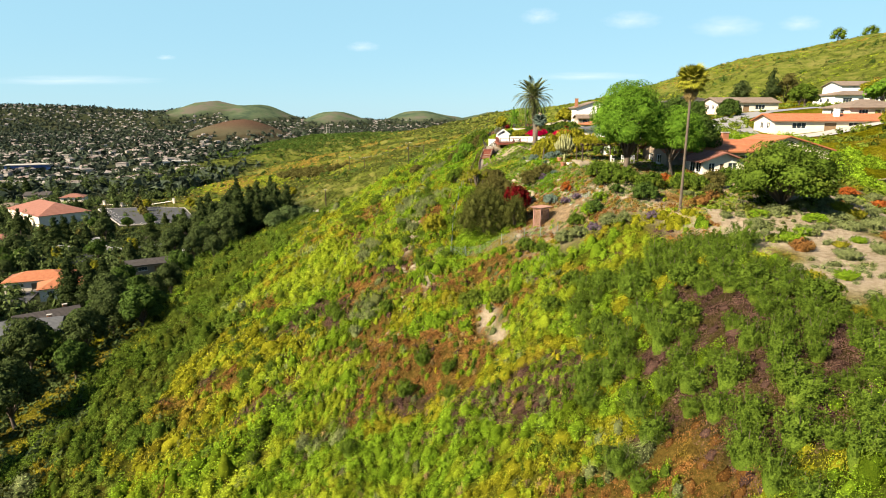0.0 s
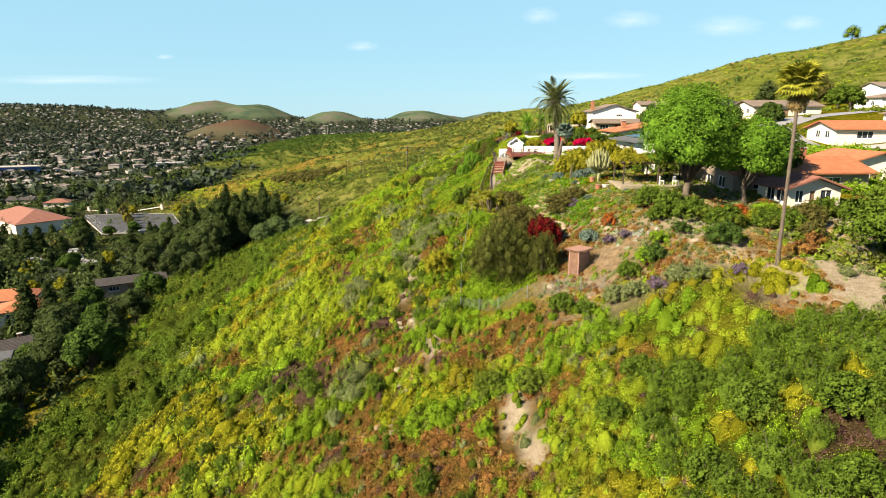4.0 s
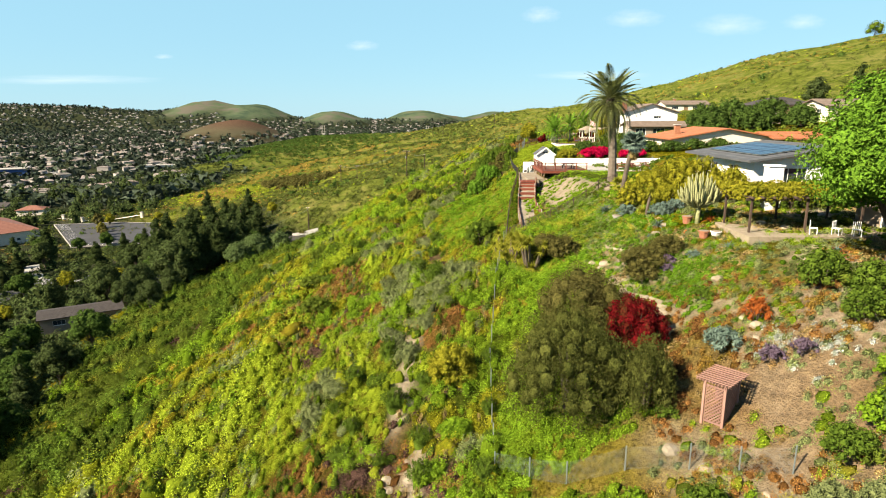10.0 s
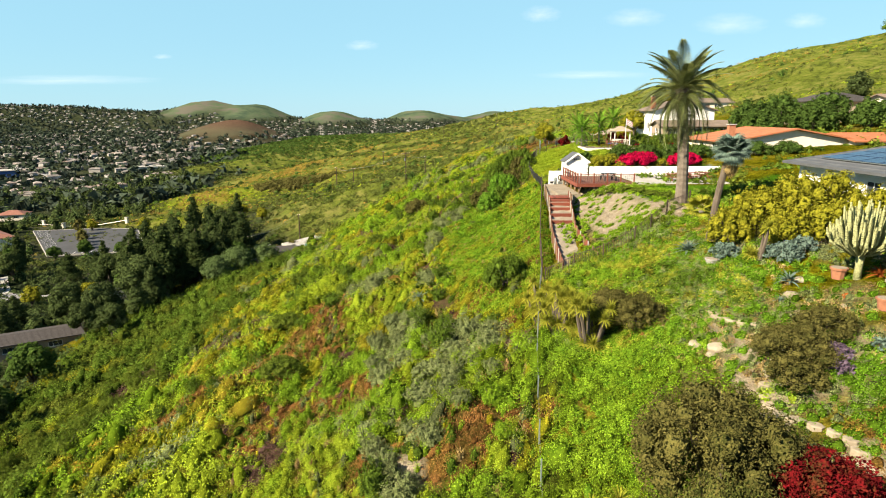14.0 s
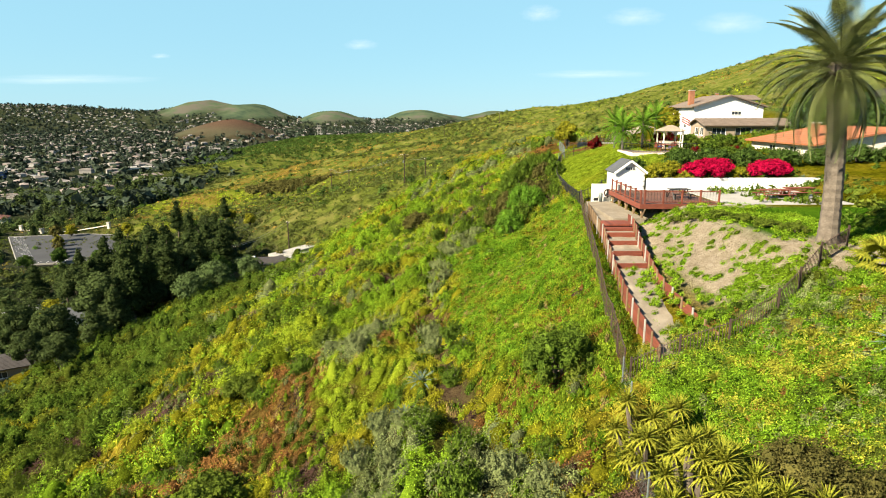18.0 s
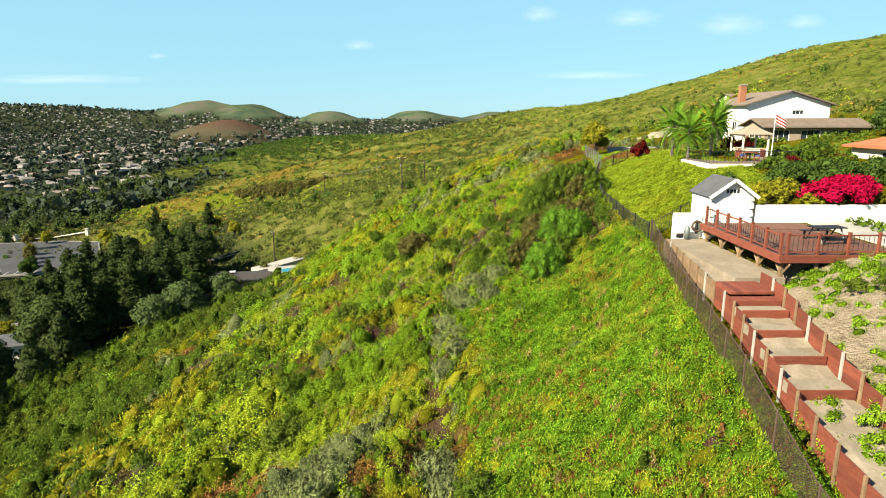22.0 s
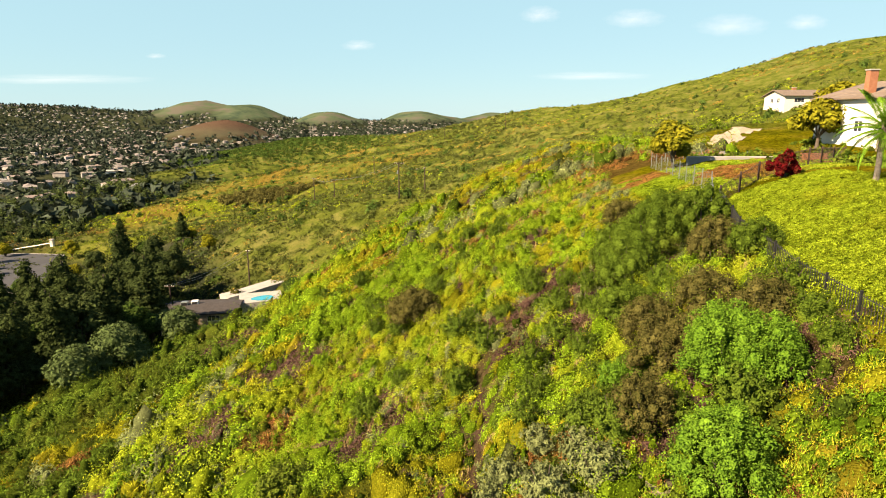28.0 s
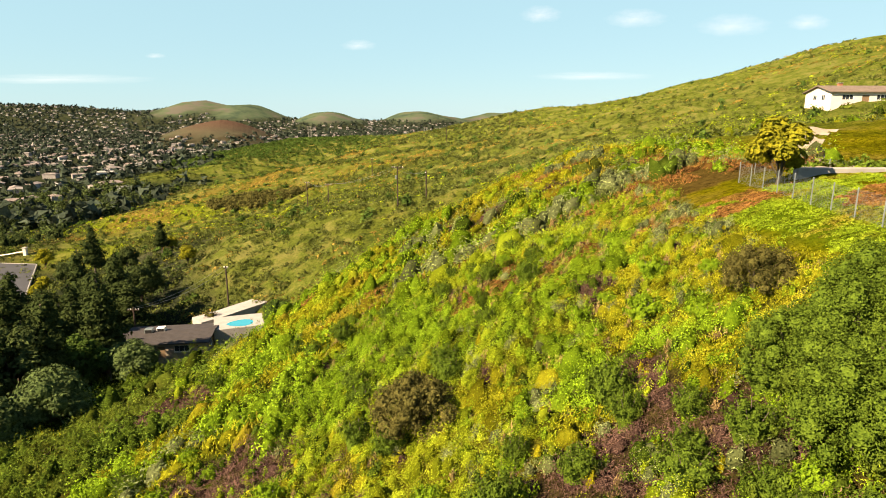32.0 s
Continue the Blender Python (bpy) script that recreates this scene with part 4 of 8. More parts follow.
p = scatter(60000, **F, keep=lambda x, y: np.clip(0.5 * step(0.57, 0.62, fractal(x * 0.5, y * 1.6, 44, 99)) + amber(x, y), 0, 1) * low_edge(x, y) * 0.5, near=1.3)
clumps("hill_dry_grass", p, RNG.uniform(0.9, 2.0, len(p)), RNG.uniform(0.4, 0.8, len(p)), 12, 0.42, M_AMBER, "rust and orange dry growth in bands on the far hillside", "grass", aspect=2.0)
p = scatter(9000, -190, -40, 370, 480, lambda x, y: bump(x, y, -90, 425, 19, 11, 0.2) > 0.4)
p = p[:260]
clumps("russet_thicket", p, RNG.uniform(1.4, 2.6, len(p)), RNG.uniform(2.0, 3.6, len(p)), 60, 0.5, M_BRONZE, "russet brown thicket on the far hillside", "bushes", aspect=1.8)
p = scatter(2600, **F, keep=lambda x, y: 0.28 * low_edge(x, y) * (1 - 0.7 * step(15, 80, x)), near=1.3)
clumps("hill_bushes", p, RNG.uniform(1.2, 2.8, len(p)), RNG.uniform(1.4, 3.0, len(p)), 90, 0.6, M_DARKLEAF, "dark round bushes dotted over the hillside", "bushes", aspect=1.5)
p = scatter(9000, -330, -60, 640, 960, lambda x, y: bump(x, y, -230, 850, 80, 90) * 1.4 * low_edge(x, y))
clumps("shady_scrub", p, RNG.uniform(1.5, 3.2, len(p)), RNG.uniform(1.4, 3.0, len(p)), 22, 1.0, M_DARKLEAF, "dark scrub covering the furthest spur", "bushes", aspect=1.4)

# ---- plants of a size to be told apart ----
def crown_mesh(name, lobes, count, size, material, aspect=1.7, seed=1, spread=0.42, droop=0.0, hang=0.0, core=0.56):
    """A crown of leaf blades round lobes (x, y, z, radius, height)."""
    rng = np.random.default_rng(seed)
    vol = np.array([b[3] ** 2 for b in lobes])
    pos, out, body, skin = [], [], [], []
    for b, share in zip(lobes, vol / vol.sum()):
        p, d, mass = mound(max(12, int(count * share)), rng, low=-0.75, lumps=9, inner=0.66, mass=BALL[0])
        body.append(mass * (core * b[3], core * b[3], core * b[4]) + b[:3])
        skin.append(BALL[1] + len(BALL[0]) * len(skin))
        p = p * (b[3], b[3], b[4]) + b[:3]
        if droop:
            p[:, 2] -= droop * rng.random(len(p)) ** 2 * np.clip(np.linalg.norm(d[:, :2], axis=1), 0, 1)
        pos.append(p)
        out.append(d + (0, 0, 0.3))
    v, f = leaves(np.concatenate(pos), np.concatenate(out), size, aspect, spread, rng, stand=hang)
    return sheet(name, np.concatenate([v] + body), np.concatenate([f] + [len(v) + q for q in skin]), material, smooth=True)


def tree(x, y, h, r, bare, leaf, label, count=2500, size=0.32, trunk=0.25, lobes=9, seed=1, category="tree", group="", aspect=1.7, bark=None, tall=False, droop=0.0, name="tree", sink=0.15):
    """A tree: h its height, r the crown's radius, bare the clear stem."""
    rng = np.random.default_rng(seed)
    t = thing(name, pose(x, y, float(land(x, y)) - sink), label, category, group)
    ch = h - bare
    cl = []
    for i in range(lobes):
        w, q = 2.4 * i + rng.uniform(-0.4, 0.4), (i + 0.5) / lobes
        if tall:
            rad = r * (1.0 - 0.72 * q) * rng.uniform(0.75, 1.1)
            off = rad * rng.uniform(0.25, 0.55)
            cl.append((off * math.cos(w), off * math.sin(w), bare + ch * (0.08 + 0.84 * q), max(rad, 0.25 * r), ch * 0.85 / lobes + 0.35 * rad))
        else:
            ring = r * 0.58 * math.sqrt(min(1.0, 1.3 * (1 - q ** 2))) * rng.uniform(0.8, 1.1)
            rad = r * rng.uniform(0.40, 0.55)
            cl.append((ring * math.cos(w), ring * math.sin(w), bare + ch * (0.22 + 0.56 * q), rad, min(rad, ch * 0.30)))
    g = Geo()
    lean = rng.uniform(-0.04, 0.04, 2) * h
    top = (lean[0], lean[1], bare + (ch * 0.8 if tall else ch * 0.35))
    g.tube([(0, 0, -0.5), (0, 0, 0.15), (lean[0] * 0.3, lean[1] * 0.3, bare * 0.5), (lean[0] * 0.6, lean[1] * 0.6, bare), top],
           [trunk * 1.7, trunk * 1.25, trunk, trunk * 0.85, trunk * 0.3], 8)
    for b in cl[:: (3 if tall else 1)]:
        s = Vector((lean[0] * 0.5, lean[1] * 0.5, bare * rng.uniform(0.7, 1.0) if not tall else b[2] - 0.3))
        e = Vector(b[:3])
        m = s.lerp(e, 0.5) + Vector((0, 0, 0.1 * ch))
        g.tube([s, m, e], [trunk * 0.55, trunk * 0.38, trunk * 0.12], 5)
    part("trunk", g, bark or M_BARK, t, smooth=True)
    part("crown", crown_mesh("crown", cl, count, size, leaf, aspect, seed, droop=droop), leaf, t)
    return t


def bush(x, y, r, h, leaf, label, count=700, size=0.16, seed=1, category="bush", group="", aspect=1.7, lobes=5, name="bush", droop=0.0, hang=0.0):
    """A shrub that is leafy to the ground, on short stems."""
    rng = np.random.default_rng(seed)
    t = thing(name, pose(x, y, float(land(x, y)) - 0.05), label, category, group)
    cl = [(0, 0, h * 0.42, r * 0.58, h * 0.46)]
    n = 14 + 4 * lobes if r > 1.0 else 9 + lobes
    for i in range(n):
        w, u = 2.4 * i + rng.uniform(-0.3, 0.3), 1.0 - 1.05 * (i + 0.5) / n
        q, k = math.sqrt(max(0.0, 1 - u * u)), rng.uniform(0.66, 0.86)
        rad = rng.uniform(0.20, 0.34)
        cl.append((r * k * q * math.cos(w), r * k * q * math.sin(w), h * (0.16 + k * 0.8 * max(u, 0.02)), r * rad, h * rad * 0.8))
    g = Geo()
    for b in cl[:9]:
        g.tube([(b[0] * 0.15, b[1] * 0.15, -0.2), (b[0] * 0.6, b[1] * 0.6, b[2] * 0.6), b[:3]], [0.04 * r, 0.03 * r, 0.012 * r], 4)
    part("stem", g, M_BARK, t)
    part("foliage", crown_mesh("foliage", cl, int(1.9 * count), 0.7 * size, leaf, aspect, seed, spread=0.55, droop=droop, hang=hang, core=0.4 if hang else 0.56), leaf, t)
    return t


def blade(length, width, curve, fold=0.15, n=5, tip=0.05, keel=True):
    """A tapering leaf along +x that bends down by curve: verts, faces."""
    v, f = [], []
    for i in range(n):
        q = i / (n - 1)
        w = width * (1 - q) ** 0.7 * (0.6 + 1.2 * q * (1 - q)) + tip * width
        z = -curve * q * q * length
        x = length * q * (1 - 0.25 * curve * q)
        v += [(x, -w / 2, z + fold * w), (x, 0, z), (x, w / 2, z + fold * w)]
    for i in range(n - 1):
        for j in (0, 1):
            f.append((3 * i + j, 3 * i + j + 1, 3 * i + j + 4, 3 * i + j + 3))
    return v, f


def rosette(x, y, r, leaf, label, count=26, category="agave", name="agave", group="", width=0.14, seed=1, rise=0.0, curve=0.35):
    """A rosette of stiff leaves: each leaf is a part."""
    rng = np.random.default_rng(seed)
    t = thing(name, pose(x, y, float(land(x, y)) + rise), label, category, group)
    g = Geo()
    g.tube([(0, 0, -0.2 - rise), (0, 0, 0.12 * r)], [0.12 * r, 0.16 * r], 7)
    part("core", g, leaf, t)
    me = Geo().add(*blade(r, r * width * 1.6, curve, 0.2)).mesh("leaf", leaf)
    for i in range(count):
        q = i / count
        part("leaf", me, leaf, t, m=pose(0, 0, 0.05 * r, 0, -(6 + 74 * q + rng.uniform(-5, 5)), 137.5 * i) @ Matrix.Scale(rng.uniform(0.8, 1.05) * (1 - 0.25 * q), 4))
    return t


def frond_mesh(name, length, leaf, droop, width=0.36, n=24):
    """A feather leaf along +x: rib and leaflets."""
    g = Geo()
    rib = []
    for i in range(n + 1):
        q = i / n
        rib.append(Vector((length * (q - 0.22 * droop * q * q), 0, length * (0.16 * q - 0.62 * droop * q ** 2.2))))
    g.tube(rib[::3] + [rib[-1]], [0.05 * (1 - 0.8 * i / 5) for i in range(len(rib[::3]) + 1)], 4, False)
    for i in range(2, n + 1):
        q = i / n
        w = width * length * 0.36 * (math.sin(math.pi * min(1, 0.12 + q * 0.86)) ** 0.7 + 0.1)
        for s in (-1, 1):
            for k in (0, 0.5):
                b = rib[i].lerp(rib[i - 1], k)
                d = Vector((0.75 * w, s * w, -0.45 * w))
                u = Vector((0.026 * length * 0.5, 0, 0))
                g.add((b - u * 0.5, b + u * 0.5, b + d * 0.6 + u * 0.4, b + d, b + d * 0.5 - u * 0.5), ((0, 1, 2, 3, 4),))
    return g.mesh(name, leaf)


def palm(x, y, trunk_h, radius, frond, count, leaf, label, droop=1.0, bark=None, seed=3, lean=(0, 0), skirt=None, name="palm_tree", boss=1.5, group=""):
    """A feather palm: a ringed trunk, a boss of old leaf bases and single fronds."""
    rng = np.random.default_rng(seed)
    t = thing(name, pose(x, y, float(land(x, y)) - 0.1), label, "palm tree", group)
    g, pts, rad = Geo(), [], []
    n = int(trunk_h / 0.22)
    for i in range(n + 1):
        q = i / n
        pts.append((lean[0] * q * q, lean[1] * q * q, trunk_h * q - 0.3 * (i == 0)))
        rad.append(radius * (1 + 0.3 * math.exp(-8 * q) + 0.06 * (i % 2)))
    part("trunk", g.tube(pts, rad, 10), bark or M_PALMBARK, t)
    top = Vector(pts[-1])
    part("leaf_boss", Geo().tube([top - Vector((0, 0, 0.6)), top + Vector((0, 0, 0.1)), top + Vector((0, 0, 0.8)), top + Vector((0, 0, 1.3))], [radius, radius * boss, radius * boss * 0.85, radius * 0.3], 10), M_BARK, t)
    shapes = [frond_mesh("frond", frond, leaf, d * droop) for d in (0.5, 0.8, 1.05)]
    for i in range(count):
        q = i / count
        part("frond", shapes[min(2, int(3 * (1 - q)))], leaf, t,
             m=Matrix.Translation(top + Vector((0, 0, 0.4 + 0.5 * q))) @ pose(0, 0, 0, 0, 40 - 112 * q ** 1.15 + rng.uniform(-9, 9), 137.5 * i + rng.uniform(-9, 9)) @ Matrix.Scale(rng.uniform(0.88, 1.08), 4))
    if skirt:
        dead = frond_mesh("dead_frond", frond * 0.85, skirt, 1.1)
        for i in range(12):
            part("dead_frond", dead, skirt, t, m=Matrix.Translation(top + Vector((0, 0, 0.1))) @ pose(0, 0, 0, 0, 55 + rng.uniform(-8, 12), 137.5 * i))
    return t


def fan_palm(x, y, trunk_h, radius, reach, count, leaf, label, seed=5, lean=(0, 0), skirt=None, group="", bark=None):
    """A fan palm: fronds are stalked fans of narrow blades."""
    rng = np.random.default_rng(seed)
    t = thing("fan_palm", pose(x, y, float(land(x, y)) - 0.1), label, "palm tree", group)
    n = max(6, int(trunk_h / 0.3))
    pts = [(lean[0] * (i / n) ** 2, lean[1] * (i / n) ** 2, trunk_h * i / n) for i in range(n + 1)]
    part("trunk", Geo().tube(pts, [radius * (1 + 0.6 * math.exp(-7 * i / n) + 0.07 * (i % 2)) for i in range(n + 1)], 9), bark or M_PALMBARK, t)
    g = Geo().tube([(0, 0, 0), (reach * 0.5, 0, 0.02)], [0.03, 0.015], 4, False)
    for k in range(17):
        w = radians(-105 + 210 * k / 16)
        d = Vector((math.cos(w), math.sin(w), -0.12 - 0.2 * abs(math.sin(w))))
        b, s = Vector((reach * 0.5, 0, 0.02)), Vector((-math.sin(w), math.cos(w), 0)) * reach * 0.05
        e = b + d * reach * 0.55
        g.add((b, b + d * reach * 0.3 - s, e + Vector((0, 0, -0.12 * reach)), b + d * reach * 0.3 + s), ((0, 1, 2, 3),))
    top = Vector(pts[-1])
    me, deadme = g.mesh("fan", leaf), g.mesh("dead_fan", skirt or leaf)
    for i in range(count):
        q = i / count
        part("fan", me, leaf, t, m=Matrix.Translation(top) @ pose(0, 0, 0, 0, 28 - 108 * q + rng.uniform(-8, 8), 137.5 * i) @ Matrix.Scale(rng.uniform(0.85, 1.1), 4))
    for i in range(14 if skirt else 0):
        part("dead_fan", deadme, skirt, t, m=Matrix.Translation(top - Vector((0, 0, 0.1 + 0.05 * i))) @ pose(0, 0, 0, 0, 62 + rng.uniform(-10, 12), 137.5 * i) @ Matrix.Scale(0.8, 4))
    return t

# ---- houses ----
def wall_with_holes(g, length, height, holes, thick=0.25, low=-2.2):
    """One wall along +x from 0, facing -y, with the openings (x, z, width, height) cut through it."""
    xs = sorted({0.0, length, *[h[0] for h in holes], *[h[0] + h[2] for h in holes]})
    zs = sorted({low, height, *[h[1] for h in holes], *[h[1] + h[3] for h in holes]})
    nx, nz = len(xs), len(zs)

    def solid(i, j):
        if not (0 <= i < nx - 1 and 0 <= j < nz - 1):
            return False
        cx, cz = (xs[i] + xs[i + 1]) / 2, (zs[j] + zs[j + 1]) / 2
        return not any(h[0] < cx < h[0] + h[2] and h[1] < cz < h[1] + h[3] for h in holes)

    v = [(x, yy, z) for yy in (0.0, thick) for z in zs for x in xs]
    at = lambda i, j, k: k * nx * nz + j * nx + i
    f = []
    for i in range(nx - 1):
        for j in range(nz - 1):
            if not solid(i, j):
                continue
            f.append((at(i, j, 0), at(i + 1, j, 0), at(i + 1, j + 1, 0), at(i, j + 1, 0)))
            f.append((at(i, j + 1, 1), at(i + 1, j + 1, 1), at(i + 1, j, 1), at(i, j, 1)))
            for di, dj, a, b in ((-1, 0, (i, j + 1), (i, j)), (1, 0, (i + 1, j), (i + 1, j + 1)), (0, -1, (i, j), (i + 1, j)), (0, 1, (i + 1, j + 1), (i, j + 1))):
                if not solid(i + di, j + dj):
                    f.append((at(*b, 0), at(*a, 0), at(*a, 1), at(*b, 1)))
    g.add(v, f)


def window(parent, m, w, h, frame_mat, bars=1):
    win = part("window", Geo().box(0.04, w - 0.04, 0.12, 0.14, 0.04, h - 0.04), M_WINDOW, parent, m=m)
    g = Geo().box(0, 0.06, 0.04, 0.17, 0, h).box(w - 0.06, w, 0.04, 0.17, 0, h).box(0.06, w - 0.06, 0.04, 0.17, 0, 0.06).box(0.06, w - 0.06, 0.04, 0.17, h - 0.06, h)
    for i in range(bars):
        x = w * (i + 1) / (bars + 1)
        g.box(x - 0.02, x + 0.02, 0.08, 0.16, 0.06, h - 0.06)
    part("window_frame", g, frame_mat, win)
    part("sill", Geo().box(-0.05, w + 0.05, -0.06, 0.04, -0.07, -0.003), frame_mat, win)


def house(x, y, z, turn, w, d, h, wall, roof, label, roof_kind="gable", pitch=0.32, over=0.6, along="x", openings=((0.15, 1.0, 0.16, 1.2), (0.42, 0.0, 0.1, 2.1), (0.62, 1.0, 0.22, 1.2)), chimney=None, group="", name="house", trim=None):
    """A house of w by d, walls h high; openings on front and back: (share along the wall, height, share wide, height)."""
    t = thing(name, pose(x, y, z, 0, 0, turn), label, "house", group)
    trim = trim or M_WHITE
    for side, length, off in ((0, w, (-w / 2, -d / 2)), (180, w, (w / 2, d / 2)), (90, d, (w / 2, -d / 2)), (270, d, (-w / 2, d / 2))):
        inset = 0.25 if side in (90, 270) else 0
        m = pose(off[0], off[1], 0, 0, 0, side)
        ops = [(u * length, zz, min(ww * length, 2.6), hh) for u, zz, ww, hh in openings] if side in (0, 180) else [(0.3 * length, 1.0, 1.4, 1.2), (0.62 * length, 1.0, 1.4, 1.2)]
        if inset:
            ops = [(u - inset, *r) for u, *r in ops]
            m = m @ pose(inset, 0, 0)
        g = Geo()
        wall_with_holes(g, length - 2 * inset, h, ops)
        part("wall", g, wall, t, m=m)
        for u, zz, ww, hh in ops:
            if zz < 0.2:
                part("door", Geo().box(0.03, ww - 0.03, 0.1, 0.15, 0.02, hh - 0.03).box(ww - 0.16, ww - 0.1, 0.05, 0.1, 0.95, 1.05), M_WOOD, t, m=m @ pose(u, 0, zz))
            else:
                window(t, m @ pose(u, 0, zz), ww, hh, trim, 1 if ww < 1.6 else 2)
    part("floor", Geo().box(-w / 2 + 0.26, w / 2 - 0.26, -d / 2 + 0.26, d / 2 - 0.26, -0.2, 0.0), M_CONCRETE, t)
    part("roof", roof_geo(w, d, h, roof_kind, pitch, over, along), roof, t)
    if roof_kind == "gable":
        half = (d if along == "x" else w) / 2
        rise = half * pitch
        for s in (-1, 1):
            if along == "x":
                v = [(s * (w / 2 - q), yy, zz) for q in (0.0, 0.24) for yy, zz in ((-d / 2, h), (d / 2, h), (0, h + rise))]
            else:
                v = [(xx, s * (d / 2 - q), zz) for q in (0.0, 0.24) for xx, zz in ((-w / 2, h), (w / 2, h), (0, h + rise))]
            part("gable", Geo().add(v, ((0, 1, 2), (5, 4, 3), (0, 3, 4, 1), (1, 4, 5, 2), (2, 5, 3, 0))), wall, t)
    if chimney:
        cx, cy, ch, cm = chimney
        c = part("chimney", Geo().box(cx - 0.45, cx + 0.45, cy - 0.35, cy + 0.35, h - 0.5, ch, c=0.02), cm, t)
        part("chimney_cap", Geo().box(cx - 0.55, cx + 0.55, cy - 0.45, cy + 0.45, ch + 0.003, ch + 0.12, c=0.02), M_CONCRETE, c)
    return t


def roof_geo(w, d, h, kind, pitch, over, along, thick=0.18):
    """A gable or hip roof with courses of tiles as steps."""
    g = Geo()
    if along == "y":
        w, d = d, w
    W2, D2 = w / 2 + over, d / 2 + over
    ridge = h + d / 2 * pitch + 0.04
    low = h - over * pitch + 0.04
    rx = W2 if kind == "gable" else max(0.4, W2 - D2)
    courses = 10
    rows = []
    for i in range(courses + 1):
        q = i / courses
        yy, zz, xx = D2 * (1 - q), low + (ridge - low) * q, W2 + (rx - W2) * q
        rows.append((xx, yy, zz + thick))
        if i < courses:
            q2 = (i + 0.93) / courses
            rows.append((W2 + (rx - W2) * q2, D2 * (1 - q2), low + (ridge - low) * q2 + thick - 0.05))
    rows.sort(key=lambda r: -r[1])
    for s in (-1, 1):
        v = [(sx * xx, s * yy, zz) for xx, yy, zz in rows for sx in (-1, 1)]
        f = [(2 * i, 2 * i + 1, 2 * i + 3, 2 * i + 2)[::s] for i in range(len(rows) - 1)]
        g.add(v, f)
        g.add([(-W2, s * D2, low), (W2, s * D2, low), (W2, s * D2, low + thick), (-W2, s * D2, low + thick)], ((0, 1, 2, 3),))
    if kind == "gable":
        for s in (-1, 1):
            g.add([(s * W2, -D2, low), (s * W2, D2, low), (s * W2, D2, low + thick), (s * W2, 0, ridge + thick), (s * W2, -D2, low + thick), (s * W2, 0, ridge)], ((0, 5, 3, 4), (5, 1, 2, 3)))
        g.add([(-W2, -D2, low), (W2, -D2, low), (W2, 0, ridge), (-W2, 0, ridge), (W2, D2, low), (-W2, D2, low)], ((0, 3, 2, 1), (3, 5, 4, 2)))
    else:
        for s in (-1, 1):
            v = [(s * xx, sy * yy, zz) for xx, yy, zz in rows for sy in (-1, 1)]
            g.add(v, [(2 * i, 2 * i + 1, 2 * i + 3, 2 * i + 2) for i in range(len(rows) - 1)])
            g.add([(s * W2, -D2, low), (s * W2, D2, low), (s * W2, D2, low + thick), (s * W2, -D2, low + thick)], ((0, 1, 2, 3),))
        g.add([(-W2, -D2, low), (W2, -D2, low), (W2, D2, low), (-W2, D2, low)], ((0, 3, 2, 1),))
    if along == "y":
        g.v = [(-b, a, c) for a, b, c in g.v]
    return g


def gz(x, y):
    return float(land(x, y))

# ---- the town in the valley ----
def town_ground(x, y):
    return cover(x, y)[2] > 0.6


rng = np.random.default_rng(21)
hp = np.stack((rng.uniform(-2600, 900, 16000), 500 + 2750 * rng.random(16000) ** 1.6), 1)
hp = hp[town_ground(hp[:, 0], hp[:, 1]) & (fractal(hp[:, 0], hp[:, 1], 160, 5) > 0.42) & (np.abs(hp[:, 0]) < 0.85 * hp[:, 1] + 80)][:3300]
boxes = {0: [], 1: []}
for i, (x, y) in enumerate(hp):
    w, d, h, a = rng.uniform(8, 13), rng.uniform(6, 9), rng.uniform(2.6, 4.5), rng.integers(0, 4) * 0.785 + rng.normal() * 0.1
    c, s, z = math.cos(a), math.sin(a), float(ground(x, y))
    foot = [(x + u * c - v * s, y + u * s + v * c) for u, v in ((-w / 2, -d / 2), (w / 2, -d / 2), (w / 2, d / 2), (-w / 2, d / 2))]
    ridge = [(x + u * c, y + u * s, z + h + d * 0.17) for u in (-w / 2 * 0.7, w / 2 * 0.7)]
    boxes[0].append([(*p, z - 3) for p in foot] + [(*p, z + h) for p in foot])
    boxes[1].append([(x + (p[0] - x) * 1.1, y + (p[1] - y) * 1.1, z + h) for p in foot] + ridge)
wallf = np.array(((0, 1, 5, 4), (1, 2, 6, 5), (2, 3, 7, 6), (3, 0, 4, 7)))
rooff = np.array(((0, 1, 5), (0, 5, 4), (1, 2, 5), (2, 3, 4), (2, 4, 5), (3, 0, 4)))


def varied(name, stops, rough=0.85):
    def build(t, n, l, p):
        geo = n.new("ShaderNodeNewGeometry")
        r = ramp(n, l, geo.outputs["Random Per Island"], stops)
        l.new(mix(n, l, 0.2, r, ramp(n, l, noise_of(n, l, 0.4, 4.0), ((0.3, (0.1, 0.09, 0.08)), (0.7, (0.6, 0.55, 0.5))))), p.inputs["Base Color"])
        p.inputs["Roughness"].default_value = rough
    return mat(name, build)


M_TOWNWALL = varied("town_walls", ((0.0, (0.113, 0.097, 0.084)), (0.5, (0.162, 0.144, 0.131)), (1.0, (0.244, 0.234, 0.225))))
M_TOWNROOF = varied("town_roofs", ((0.0, (0.039, 0.030, 0.024)), (0.4, (0.074, 0.057, 0.049)), (0.7, (0.110, 0.063, 0.047)), (1.0, (0.132, 0.121, 0.113))))
k = len(hp)
